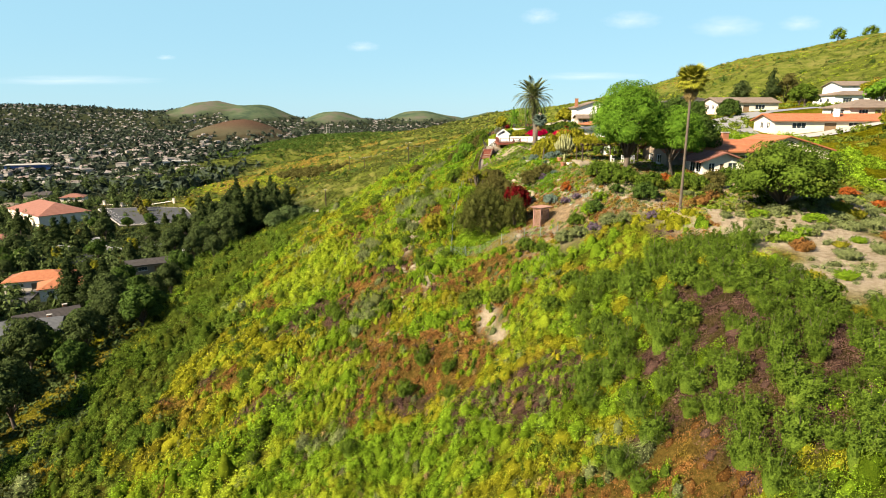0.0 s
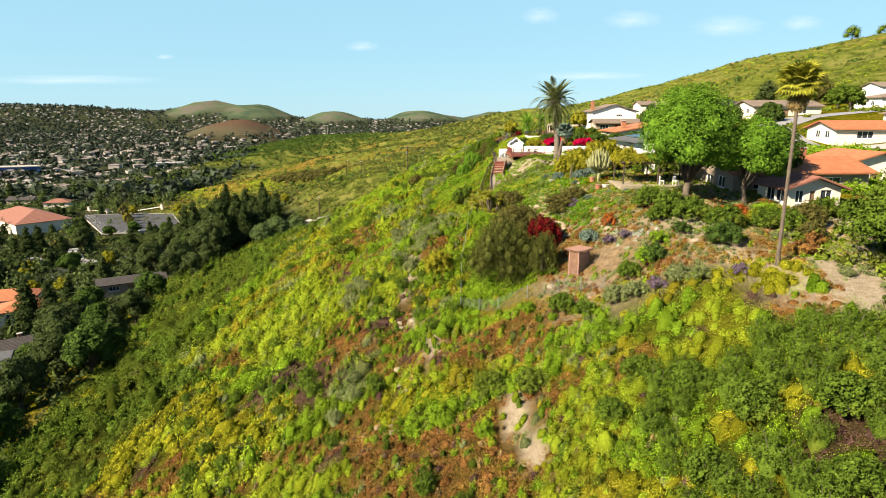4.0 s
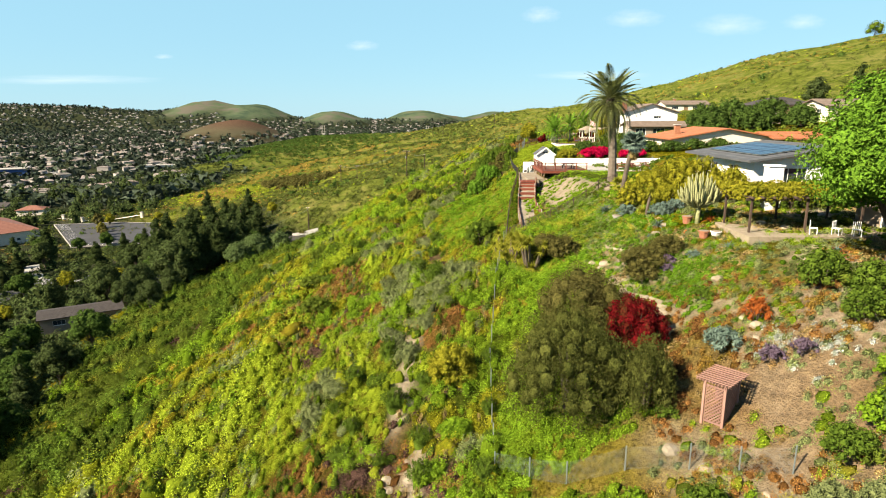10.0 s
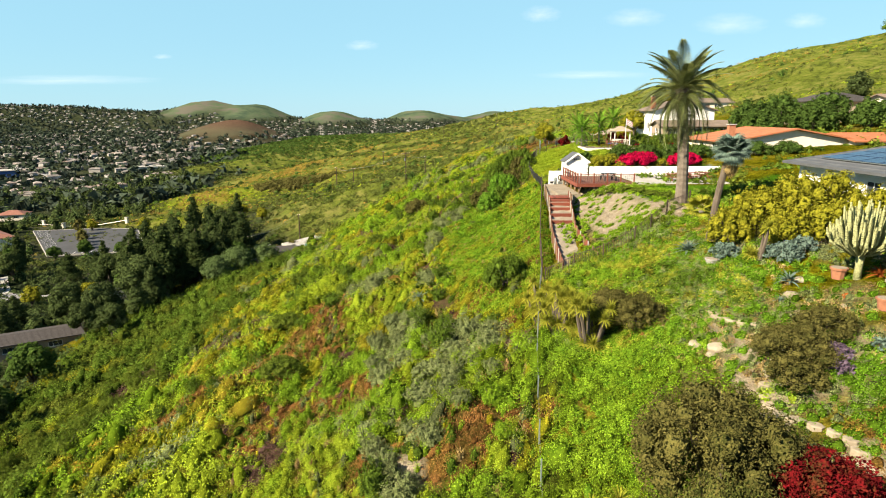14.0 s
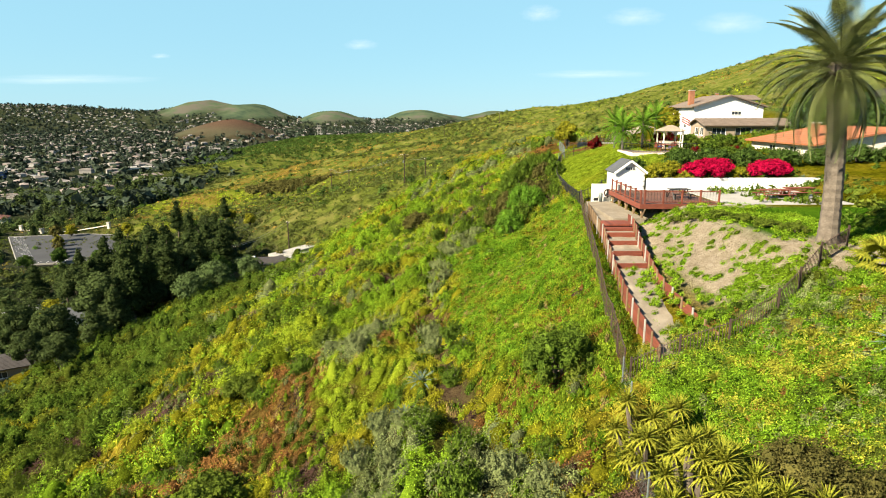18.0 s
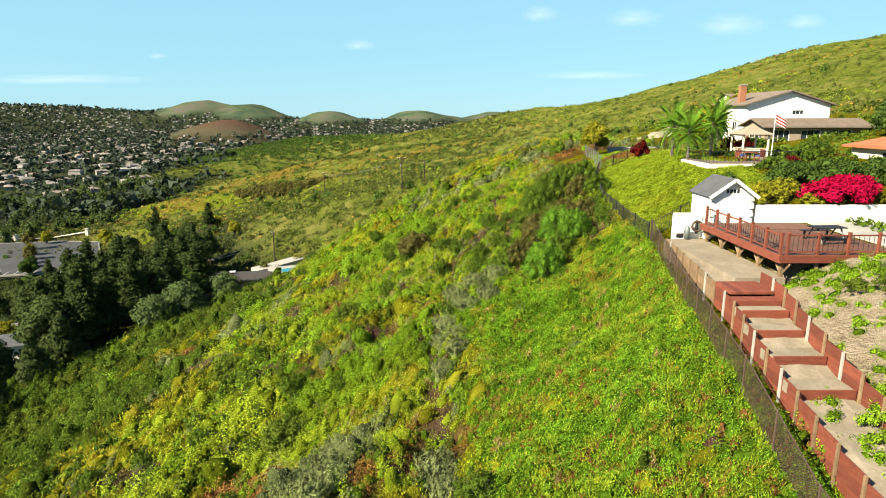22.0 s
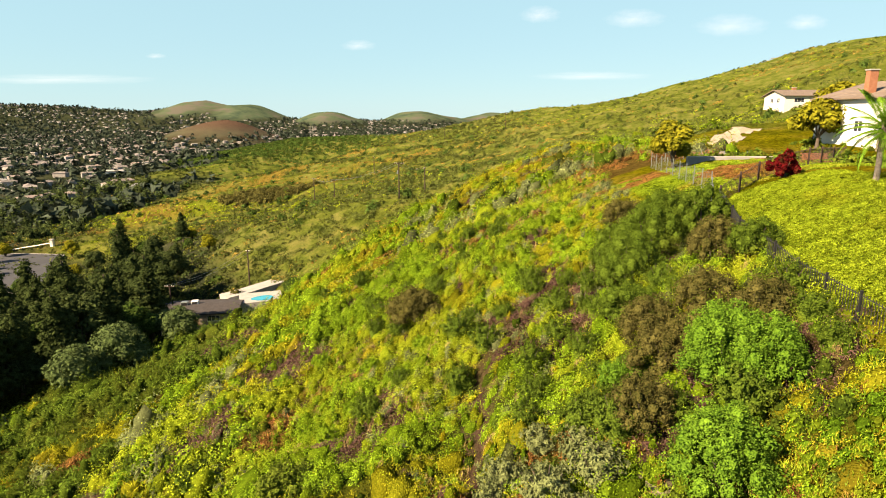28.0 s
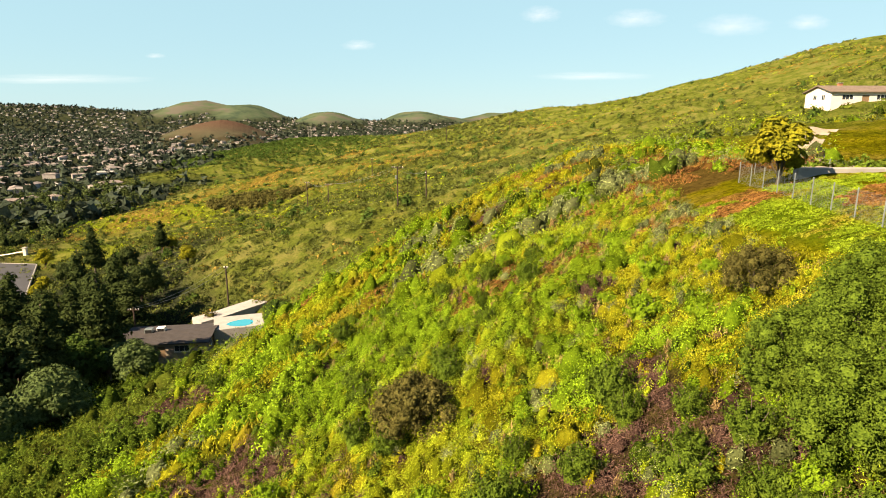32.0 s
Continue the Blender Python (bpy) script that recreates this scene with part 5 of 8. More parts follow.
tagged(new("town_house_walls", sheet("town_house_walls", np.array(boxes[0]).reshape(-1, 3), (wallf[None] + 8 * np.arange(k)[:, None, None]).reshape(-1, 4), M_TOWNWALL)),
       "pale walls of the houses across the valley", "houses", kind="stuff")
tagged(new("town_house_roofs", sheet("town_house_roofs", np.array(boxes[1]).reshape(-1, 3), (rooff[None] + 6 * np.arange(k)[:, None, None]).reshape(-1, 3), M_TOWNROOF)),
       "brown and red roofs of the houses across the valley", "roofs", kind="stuff")
# leaf colour greyed towards blue to paint in aerial haze
M_TOWNTREE = foliage("town_trees", (0.022, 0.038, 0.026), (0.085, 0.105, 0.065), (0.05, 0.058, 0.042), 0.01, glow=0.1)
tp = np.stack((rng.uniform(-2700, 1000, 34000), 420 + 2900 * rng.random(34000) ** 1.7), 1)
tp = tp[town_ground(tp[:, 0], tp[:, 1]) & (np.abs(tp[:, 0]) < 0.85 * tp[:, 1] + 90)][:14500]
rad = rng.uniform(2.2, 4.6, len(tp)) * (1 + tp[:, 1] / 4500)
clumps("town_trees", tp, rad, rad * rng.uniform(1.1, 2.4, len(tp)), 10, rad * 1.0, M_TOWNTREE, "dark street and garden trees across the valley", "trees", aspect=1.3)

# ---- clouds, far off ----
def cloud_build(t, n, l, p):
    tc, g = n.new("ShaderNodeTexCoord"), n.new("ShaderNodeTexGradient")
    g.gradient_type = "SPHERICAL"
    l.new(tc.outputs["Object"], g.inputs[0])
    f = n.new("ShaderNodeMath")
    f.operation = "MULTIPLY"
    l.new(g.outputs["Fac"], f.inputs[0])
    nz = noise_of(n, l, 1.7, 6.0, 0.68)
    l.new(nz, f.inputs[1])
    r = n.new("ShaderNodeMapRange")
    r.inputs[1].default_value, r.inputs[2].default_value, r.inputs[4].default_value = 0.16, 0.62, 0.26
    l.new(f.outputs[0], r.inputs[0])
    em, tr, mx = n.new("ShaderNodeEmission"), n.new("ShaderNodeBsdfTransparent"), n.new("ShaderNodeMixShader")
    em.inputs[0].default_value, em.inputs[1].default_value = (0.95, 0.9, 0.92, 1), 0.42
    l.new(r.outputs[0], mx.inputs[0])
    l.new(tr.outputs[0], mx.inputs[1])
    l.new(em.outputs[0], mx.inputs[2])
    l.new(mx.outputs[0], n["Material Output"].inputs[0])


M_CLOUD = mat("cloud_vapour", cloud_build)
fan = [(math.cos(radians(15 * i)), 0, math.sin(radians(15 * i))) for i in range(24)]
for x, z, w, h in ((740, 742, 230, 95), (1450, 715, 350, 105), (2180, 668, 430, 125), (2740, 690, 250, 90), (-620, 520, 200, 60), (-2150, 440, 120, 30), (-2900, 270, 1100, 60), (1150, 300, 700, 50), (1500, 1000, 240, 50)):
    c = tagged(new("cloud", Geo().add(fan, (tuple(range(24)),)).mesh("cloud", M_CLOUD)), "small thin white cloud low in the sky", "cloud", "clouds", "structure")
    c.matrix_basis = pose(x, 4850, z) @ Matrix.Diagonal((w, 1, h, 1))
    c.visible_shadow = False

# ---- the near valley: trees, streets and houses at the foot of the slope ----
def ribbon(name, pts, width, material, label, category, lift=0.08, kind="structure"):
    """A street or path laid on the ground along the points."""
    pts = [Vector(p) for p in pts]
    line = []
    for a, b in zip(pts, pts[1:]):
        n = max(1, int((b - a).length / max(1.0, width * 0.4)))
        line += [a.lerp(b, i / n) for i in range(n)]
    line.append(pts[-1])
    v = []
    for i, p in enumerate(line):
        d = (line[min(i + 1, len(line) - 1)] - line[max(i - 1, 0)]).normalized()
        s = Vector((-d.y, d.x)) * width / 2
        for q in (-1, -0.33, 0.33, 1):
            e = p + s * q
            v.append((e.x, e.y, gz(e.x, e.y) + lift))
    f = [(4 * i + j, 4 * i + j + 1, 4 * i + j + 5, 4 * i + j + 4) for i in range(len(line) - 1) for j in range(3)]
    return tagged(new(name, Geo().add(v, f).mesh(name, material)), label, category, kind=kind)


LOTS = (((-204, 350), (-173, 357), (-155, 355), (-142, 332), (-127, 306), (-163, 297)),)


def in_lots(x, y, margin=4):
    for lot in LOTS:
        cx, cy = sum(p[0] for p in lot) / len(lot), sum(p[1] for p in lot) / len(lot)
        sides = [(b[0] - a[0]) * (y - a[1]) - (b[1] - a[1]) * (x - a[0]) < margin * math.hypot(b[0] - a[0], b[1] - a[1]) for a, b in zip(lot, lot[1:] + lot[:1])]
        if all(sides):
            return True
    return False


def clear(x, y):
    return not in_lots(x, y) and not any(abs(x - hx) < 10 and abs(y - hy) < 9 for hx, hy, *_ in VALLEY_HOUSES) and not (-68 < x < -38 and 236 < y < 275)


# (x, y, turn, width, depth, kind)
VALLEY_HOUSES = ((-93, 128, 20, 12, 9, 0), (-98, 141, 40, 13, 8, 1), (-127, 182, 20, 17, 10, 6), (-112, 170, 32, 12, 9, 6), (-90, 183, 31, 17, 8, 3), (-91, 215, 20, 9, 7, 7),
                 (-212, 318, -39, 46, 24, 4), (-140, 150, 15, 14, 10, 2), (-128, 120, 10, 13, 10, 5), (-112, 100, 25, 12, 9, 3), (-160, 130, 15, 14, 10, 2), (-168, 190, 20, 13, 9, 5),
                 (-245, 395, 15, 14, 10, 2), (-265, 362, 15, 14, 10, 5), (-178, 222, 10, 14, 9, 5), (-192, 250, 24, 14, 9, 2), (-235, 285, 12, 14, 10, 6), (-285, 420, 8, 16, 10, 1))
LOOKS = ((M_BLUEWALL, M_SLATE, "blue-grey two storey house with a grey shingle roof", "gable", 4.6), (M_TAN, M_DARKROOF, "tan house with a dark shingle roof", "gable", 3.0),
         (M_CREAM, M_REDTILE, "cream house with a red tile roof", "hip", 3.0), (M_TAN, M_DARKROOF, "low tan house with a flat-pitched dark roof", "gable", 2.8),
         (M_CREAM, M_REDTILE, "large cream building with a wide red tile roof", "hip", 5.0), (M_WHITE, M_SHAKE, "white house with a brown shingle roof", "hip", 2.9),
         (M_CREAM, M_TILE, "cream house with an orange tile roof in the valley", "hip", 3.0), (M_WHITE, M_SLATE, "small white house with a grey roof in the valley", "gable", 3.0))
for x, y, turn, w, d, kd in VALLEY_HOUSES:
    wl, rf, lb, rk, h = LOOKS[kd]
    house(x, y, gz(x, y) + 0.4, turn, w, d, h, wl, rf, lb, rk, 0.2 if kd == 3 else 0.36, chimney=(w * 0.3, 0.5, h + 2.2, M_TERRA) if kd in (0, 1) else None, group="houses at the foot of the slope")
house(-56.0, 245.0, -42.6, 8, 15, 9, 2.7, M_TAN, M_DARKROOF, "low tan house with a dark roof beside a pool", "gable", 0.14, group="houses at the foot of the slope")
for i, (x, y) in enumerate(((-59.5, 244.4), (-57.6, 245.2))):
    ac = thing("roof_unit", pose(x, y, -39.2, 0, 0, 8), "white air conditioning unit on a dark roof", "air conditioner", "units on the roof")
    part("case", Geo().box(-0.7, 0.7, -0.6, 0.6, -0.9, 0.75, c=0.04), M_WHITE if i else M_ZINC, ac)
    part("grille", Geo().box(-0.55, 0.55, -0.64, -0.602, -0.1, 0.6), M_IRON, ac)

protos = []
for i, (h, r, bare, leaf, lb, tall, nl, sz) in enumerate((
        (15, 4.4, 2.0, M_PINE, "tall dark pine among the valley houses", True, 4600, 0.36), (13, 4.8, 2.2, M_EUCA, "grey-green gum tree among the valley houses", False, 4600, 0.36),
        (17, 3.6, 3.0, M_PINE, "tall narrow dark pine at the foot of the slope", True, 4400, 0.36), (9, 4.4, 1.4, M_DARKLEAF, "round dark green tree at the foot of the slope", False, 4600, 0.34),
        (8, 3.4, 1.2, M_GOLD, "yellow flowering tree in a valley garden", False, 1600, 0.34), (12, 3.4, 1.5, M_EUCA, "slender grey-green tree at the foot of the slope", True, 4000, 0.34),
        (8, 3.2, 1.6, M_BRONZE, "bare reddish brown tree in the valley", False, 900, 0.25))):
    protos.append((tree(-300 - 15 * i, 430, h, r, bare, leaf, lb, nl, sz, 0.3, 10 if not tall else 13, 40 + i, tall=tall, group="valley trees"), r))
OPEN = ((-93, 127, 6, 26), (-98, 141, 5, 20), (-118, 176, 8, 24), (-90, 183, 9, 34), (-92, 214, 5, 20), (-205, 312, 12, 40), (-160, 318, 16, 60), (-142, 325, 12, 60), (-147, 250, 4, 25))


def garden_side(x, y):
    """The open gardens on the uphill side of the houses that can be seen from the slope."""
    for hx, hy, half, deep in OPEN:
        for cx, cy in ((0, 0), (-1.3, 30)):
            d = math.hypot(hx - cx, hy - cy)
            u = ((x - cx) * (hx - cx) + (y - cy) * (hy - cy)) / d
            side = abs((x - cx) * (hy - cy) - (y - cy) * (hx - cx)) / d
            if side < half and d - deep < u < d + 5:
                return True
    return False


rng = np.random.default_rng(5)
spots = []
# the belt along the foot of the slope
for x, y in dart(500, 6.5, -92, -55, 62, 205, lambda x, y: x < -53 - 0.22 * (min(y, 165) - 100) and x > -78 - 0.2 * (min(y, 165) - 100) and not garden_side(x, y) and clear(x, y), 15):
    spots.append((x, y, int(rng.choice((1, 3, 3, 3, 1, 5))), rng.uniform(0.55, 0.8)))
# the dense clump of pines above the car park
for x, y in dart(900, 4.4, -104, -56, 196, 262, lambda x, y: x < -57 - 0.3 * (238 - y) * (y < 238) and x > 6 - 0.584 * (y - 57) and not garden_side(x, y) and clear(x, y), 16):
    spots.append((x, y, int(rng.choice((0, 2, 0, 2, 1, 3))), rng.uniform(0.75, 1.05)))
for x, y, i, s in ((-90, 268, 6, 0.9), (-37, 249, 3, 0.62), (-52.5, 256, 6, 0.72), (-150, 352, 4, 0.8), (-124, 309, 4, 0.7), (-128, 318, 4, 0.7), (-176, 352, 4, 0.7), (-175, 340, 6, 0.9), (-104, 226, 4, 0.75), (-107, 230, 4, 0.6), (-96, 240, 5, 0.8), (-149, 300, 3, 0.6), (-163, 322, 6, 0.8), (-159, 316, 6, 0.7), (-155, 310, 3, 0.5), (-141, 299, 5, 0.55), (-134, 300, 3, 0.6), (-157, 293, 3, 0.6), (-130, 296, 2, 0.55), (-168, 330, 4, 0.6)):
    spots.append((x, y, i, s))
while len(spots) < 270:
    y = rng.uniform(55, 330)
    x = rng.uniform(-190 - 0.25 * y, -60 - 0.12 * (min(y, 200) - 100))
    if clear(x, y) and not garden_side(x, y) and all((x - a) ** 2 + (y - b) ** 2 > 20 for a, b, *_ in spots):
        spots.append((x, y, int(rng.choice((0, 1, 1, 2, 2, 3, 3, 5, 5, 6, 4))), rng.uniform(0.5, 0.85)))
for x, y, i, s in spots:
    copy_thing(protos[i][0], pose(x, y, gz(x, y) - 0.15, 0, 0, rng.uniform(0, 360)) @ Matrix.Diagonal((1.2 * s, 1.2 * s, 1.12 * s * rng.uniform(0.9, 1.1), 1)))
vp = np.stack((rng.uniform(-460, -60, 9000), rng.uniform(60, 540, 9000)), 1)
vp = vp[(cover(vp[:, 0], vp[:, 1])[2] > 0.75) & np.array([clear(*q) and not garden_side(*q) for q in vp]) & (fractal(vp[:, 0], vp[:, 1], 50, 15) > 0.30) & (vp[:, 0] < -95 - 0.12 * vp[:, 1] + (vp[:, 1] < 240) * 60)][:2600]
rad = rng.uniform(1.6, 4.2, len(vp))
clumps("valley_trees", vp, rad, rad * rng.uniform(1.3, 2.9, len(vp)), 90, rad * 0.24, M_EUCA, "dark garden trees filling the valley streets", "trees", aspect=1.4)
up = np.stack((rng.uniform(-150, -42, 12000), rng.uniform(40, 300, 12000)), 1)
up = up[(up[:, 0] < -56 - 0.25 * (np.minimum(up[:, 1], 180) - 105)) & np.array([clear(*q) for q in up])][:5200]
clumps("valley_undergrowth", up, rng.uniform(0.8, 1.9, len(up)), rng.uniform(0.8, 2.2, len(up)), 26, 0.42, M_EUCA, "dark undergrowth below the valley trees", "bushes", aspect=1.5)

for x, y, r, h, lb in ((-55.5, 210, 5.4, 8.0, "broad round grey-green tree at the foot of the slope"), (-52.5, 225, 4.2, 7.0, "round grey-green tree below the pool house"), (-58, 203, 4.0, 7.0, "round grey-green tree at the foot of the slope")):
    tree(x, y, h, r, 1.0, M_ROUND, lb, 5200, 0.27, 0.3, 12, int(100 + y))

# car park, roads and the low buildings
for lot in LOTS:
    cp = tagged(new("car_park", Geo().add([(*p, z) for z in (-55.5, -53.9) for p in lot], [tuple(range(len(lot), 2 * len(lot)))[::-1]] + [(i, len(lot) + i, len(lot) + (i + 1) % len(lot), (i + 1) % len(lot)) for i in range(len(lot))]).mesh("car_park", M_ASPHALT)), "grey asphalt car park with pale bay lines", "car park", kind="structure")
    for a, b in zip(lot, lot[1:] + lot[:1]):
        a, b = Vector((*a, -53.9)), Vector((*b, -53.9))
        n = (b - a).length
        m = Matrix.Translation(a) @ pose(0, 0, 0, 0, 0, math.degrees(math.atan2(b.y - a.y, b.x - a.x)))
        part("kerb", Geo().box(0.2, n - 0.2, -0.15, 0.15, -0.5, 0.15, c=0.03), M_CONCRETE, cp, m=m)
        for i in range(int(n / 3) if n > 33 else 0):
            part("bay_line", Geo().box(3 * i + 1, 3 * i + 1.11, -5.5, -1.0, 0.004, 0.02), M_WHITE, cp, m=m)
for i, (x, y) in enumerate(((-195, 360), (-209, 366), (-181, 360), (-165, 364))):
    gp = thing("gate_pier", pose(x, y, gz(x, y)), "pale square pier on a low wall behind the car park", "pier", "piers behind the car park")
    part("shaft", Geo().box(-0.6, 0.6, -0.6, 0.6, -2, 2.6, c=0.05), M_CREAM, gp)
    part("cap", Geo().box(-0.8, 0.8, -0.8, 0.8, 2.603, 2.9, c=0.08), M_CONCRETE, gp)
ribbon("garden_wall", [(-214, 366), (-195, 360.5), (-181, 360.5), (-165, 364.5)], 0.5, M_CREAM, "low cream wall behind the car park", "wall", 1.0)
ribbon("road", [(-560, 840), (-500, 790), (-455, 744), (-405, 690), (-352, 618), (-311, 573), (-275, 556), (-240, 536), (-205, 528)], 15, M_ROAD, "pale valley road curving between the trees", "road", 0.4)
ribbon("road", [(-112, 70), (-112, 120), (-120, 155), (-138, 205), (-139, 238)], 8, M_ASPHALT, "narrow valley street between the houses", "road", 0.2)
ribbon("road", [(-215, 268), (-175, 248), (-139, 238), (-112, 240)], 7, M_ROAD, "pale valley street between the gardens", "road", 0.25)
ribbon("driveway", [(-139.5, 240), (-148, 250), (-156, 261)], 5, M_CONCRETE, "pale straight drive between hedges in the valley", "driveway", 0.35)
ribbon("car_yard", [(-505, 765), (-455, 722)], 30, M_ROAD, "wide pale paved yard by the blue building", "pavement", 0.5)
for x, y, w, d, h, mt, lb in ((-482, 700, 44, 20, 7, M_BLUE, "long low blue commercial building with a white roof"), (-322, 725, 32, 14, 5, M_WHITE, "long low white building across the valley")):
    b = thing("hall", pose(x, y, gz(x, y), 0, 0, 25), lb, "building")
    part("wall", Geo().box(-w / 2, w / 2, -d / 2, d / 2, -2, h), mt, b)
    part("roof", Geo().box(-w / 2 - 0.5, w / 2 + 0.5, -d / 2 - 0.5, d / 2 + 0.5, h + 0.01, h + 0.8, c=0.1), M_CONCRETE, b)
    for i in range(7):
        part("window", Geo().box(-w / 2 + 3 + i * w / 8, -w / 2 + 3 + i * w / 8 + 4, -d / 2 - 0.05, -d / 2 - 0.01, 1.5, 4), M_WINDOW, b)
pool = thing("swimming_pool", pose(-44.4, 250.5, -39.5, 0, 0, 20), "turquoise swimming pool in a pale terrace", "swimming pool")
part("terrace", Geo().box(-5.2, 4.0, -2.6, 5.0, -4.5, 0, c=0.05), M_CONCRETE, pool)
part("water", Geo().add([(-0.4 + 2.5 * math.cos(w), 2.0 * math.sin(w) * (1 + 0.25 * math.cos(w)), 0.012) for w in np.arange(0, 6.2, 0.39)], (tuple(range(16)),)), M_WATER, pool)
drive = [Vector(p) for p in ((-54.5, 253.5, -40.0), (-51, 257, -39.8), (-48, 261, -39.6), (-44.5, 266, -39.5))]
g = Geo()
for i, p in enumerate(drive):
    d = (drive[min(i + 1, 3)] - drive[max(i - 1, 0)]).normalized()
    sd = Vector((-d.y, d.x, 0)) * 2.2
    g.v += [tuple(p - sd), tuple(p + sd), tuple(p - sd - Vector((0, 0, 4))), tuple(p + sd - Vector((0, 0, 4)))]
g.f = [f for i in range(3) for f in ((4 * i, 4 * i + 4, 4 * i + 5, 4 * i + 1), (4 * i, 4 * i + 2, 4 * i + 6, 4 * i + 4), (4 * i + 1, 4 * i + 5, 4 * i + 7, 4 * i + 3))] + [(0, 1, 3, 2), (12, 14, 15, 13)]
tagged(new("driveway", g.mesh("driveway", M_CONCRETE)), "pale drive behind the house with the pool", "driveway", kind="structure")
for x, y, zb, h in ((-178, 942, -37, 24), (-322, 912, -59, 18), (-30, 1150, -40, 22)):
    tw = thing("pylon", pose(x, y, zb), "pale steel pylon with cross-arms across the valley", "pylon", "pylons")
    for q in (-2.2, 2.2):
        part("leg", Geo().tube([(q, 0, -3), (q * 0.8, 0, h)], [0.35, 0.25], 5), M_CONCRETE, tw)
    for z in (0.62, 0.78, 0.94):
        part("cross_arm", Geo().box(-4, 4, -0.15, 0.15, h * z, h * z + 0.35), M_CONCRETE, tw)

# ---- houses of the ridge ----
house(43.0, 146.5, -4.6, 0, 17, 13, 2.5, M_CREAM, M_TILE, "cream single storey house with a wide orange tile roof", along="y", pitch=0.18, chimney=(-6.0, -1.5, 4.6, M_TERRA),
      openings=((0.3, 1.0, 0.12, 0.5), (0.5, 0.7, 0.14, 1.2), (0.75, 0.0, 0.14, 2.1)))
house(54.0, 143.0, -4.4, 0, 8, 9, 2.4, M_CREAM, M_TILE, "cream house wing with an orange tile roof", along="x", pitch=0.18)
top = house(46.0, 190.0, -2.4, 0, 12, 11, 4.6, M_WHITE, M_SHAKE, "white two storey house with a brown shingle roof", along="y", pitch=0.3, chimney=(-5.2, -2, 7.4, M_TERRA),
            openings=((0.55, 3.2, 0.14, 0.6), (0.1, 0.8, 0.12, 1.2), (0.35, 0.0, 0.1, 2.1)))
house(46.5, 181.0, -3.4, 0, 14, 6, 2.6, M_TAN, M_SHAKE, "low brown roofed wing with a shaded patio", along="x", pitch=0.3, openings=((0.08, 0.3, 0.16, 1.9), (0.35, 0.3, 0.2, 1.9), (0.65, 0.3, 0.22, 1.9)))
house(32.6, 102.0, -5.0, 0, 15, 12, 2.8, M_WHITE, M_SLATE, "white house with a grey roof carrying solar panels", along="y", pitch=0.14, over=0.9)
for i in range(5):
    for j in range(3):
        s = thing("solar_panel", Matrix.Translation((26.8 + 1.55 * j, 97.9 + 2.05 * i, -1.9 + 0.14 * (1.7 + 1.55 * j))) @ pose(0, 0, 0, 0, -8, 0), "dark blue solar panel on a grey roof", "solar panel", "solar panels on the roof")
        part("cell_sheet", Geo().box(-0.72, 0.72, -0.96, 0.96, 0.02, 0.05), M_SOLAR, s)
        part("frame", Geo().box(-0.76, 0.76, -1.0, 1.0, -0.03, 0.018), M_ZINC, s)
st = thing("chimney_stack", pose(25.0, 92.6, gz(25, 92.6)), "square white rendered chimney stack beside the house", "chimney")
part("shaft", Geo().box(-0.62, 0.62, -0.4, 0.4, -0.6, 3.5, c=0.03), M_WHITE, st)
part("cap", Geo().box(-0.7, 0.7, -0.48, 0.48, 3.503, 3.62, c=0.03), M_WHITE, st)
house(34.4, 76.6, -7.9, 3, 5.2, 5, 2.4, M_CREAM, M_REDTILE, "white gabled wing with a red tile roof", along="y", pitch=0.36)
house(37.0, 85.0, -7.4, 4, 15, 8, 2.7, M_TAN, M_TILE, "cream house with an orange tile roof among trees", along="x", pitch=0.3, chimney=(3, 1, 5.0, M_TERRA))
house(49.0, 90.0, -7.4, 0, 12, 8, 2.6, M_CREAM, M_TILE, "cream house wing with an orange tile roof among trees", along="y", pitch=0.3)
# the street above
house(75, 121, -3.5, -4, 22, 9, 2.5, M_CREAM, M_TILE, "long white house with an orange tile roof on the street", along="x", pitch=0.26, chimney=(1.5, -2, 4.8, M_WHITE))
house(81, 168, 0.6, 0, 16, 10, 2.7, M_CREAM, M_SHAKE, "cream house with a brown roof on the street", along="x", pitch=0.26)
house(70, 176, 1.0, 0, 12, 9, 2.7, M_TAN, M_DARKROOF, "tan house with a dark roof on the street", roof_kind="hip")
house(139, 204, 4.0, -6, 20, 12, 5.4, M_WHITE, M_SHAKE, "large white house on the hillside street", along="x", pitch=0.24)
house(118, 178, 2.6, 0, 16, 10, 3.0, M_WHITE, M_SHAKE, "white house with a low roof on the hillside street", roof_kind="hip", pitch=0.22)
house(92.5, 286, 2.7, 0, 17, 10, 2.8, M_CREAM, M_SHAKE, "cream house with a brown roof above the far lawn", along="x", pitch=0.28, chimney=(-3, 1, 5.0, M_TERRA))
house(88, 128, -1.0, 0, 12, 9, 2.6, M_CREAM, M_SHAKE, "cream house partly behind trees", roof_kind="hip")
house(63.5, 79.5, -12.0, 0, 8, 7, 2.8, M_TAN, M_SHAKE, "tan garden house with a brown roof beside a terrace", along="x", pitch=0.25)
ribbon("street", [(44, 96), (50, 104), (56, 112), (60, 126), (64, 140), (78, 152), (110, 160)], 8, M_ROAD, "pale residential street climbing between the houses", "road", 0.12)
ribbon("driveway", [(58, 112), (70, 112), (84, 116)], 5, M_CONCRETE, "pale concrete drive before a house", "driveway", 0.2)

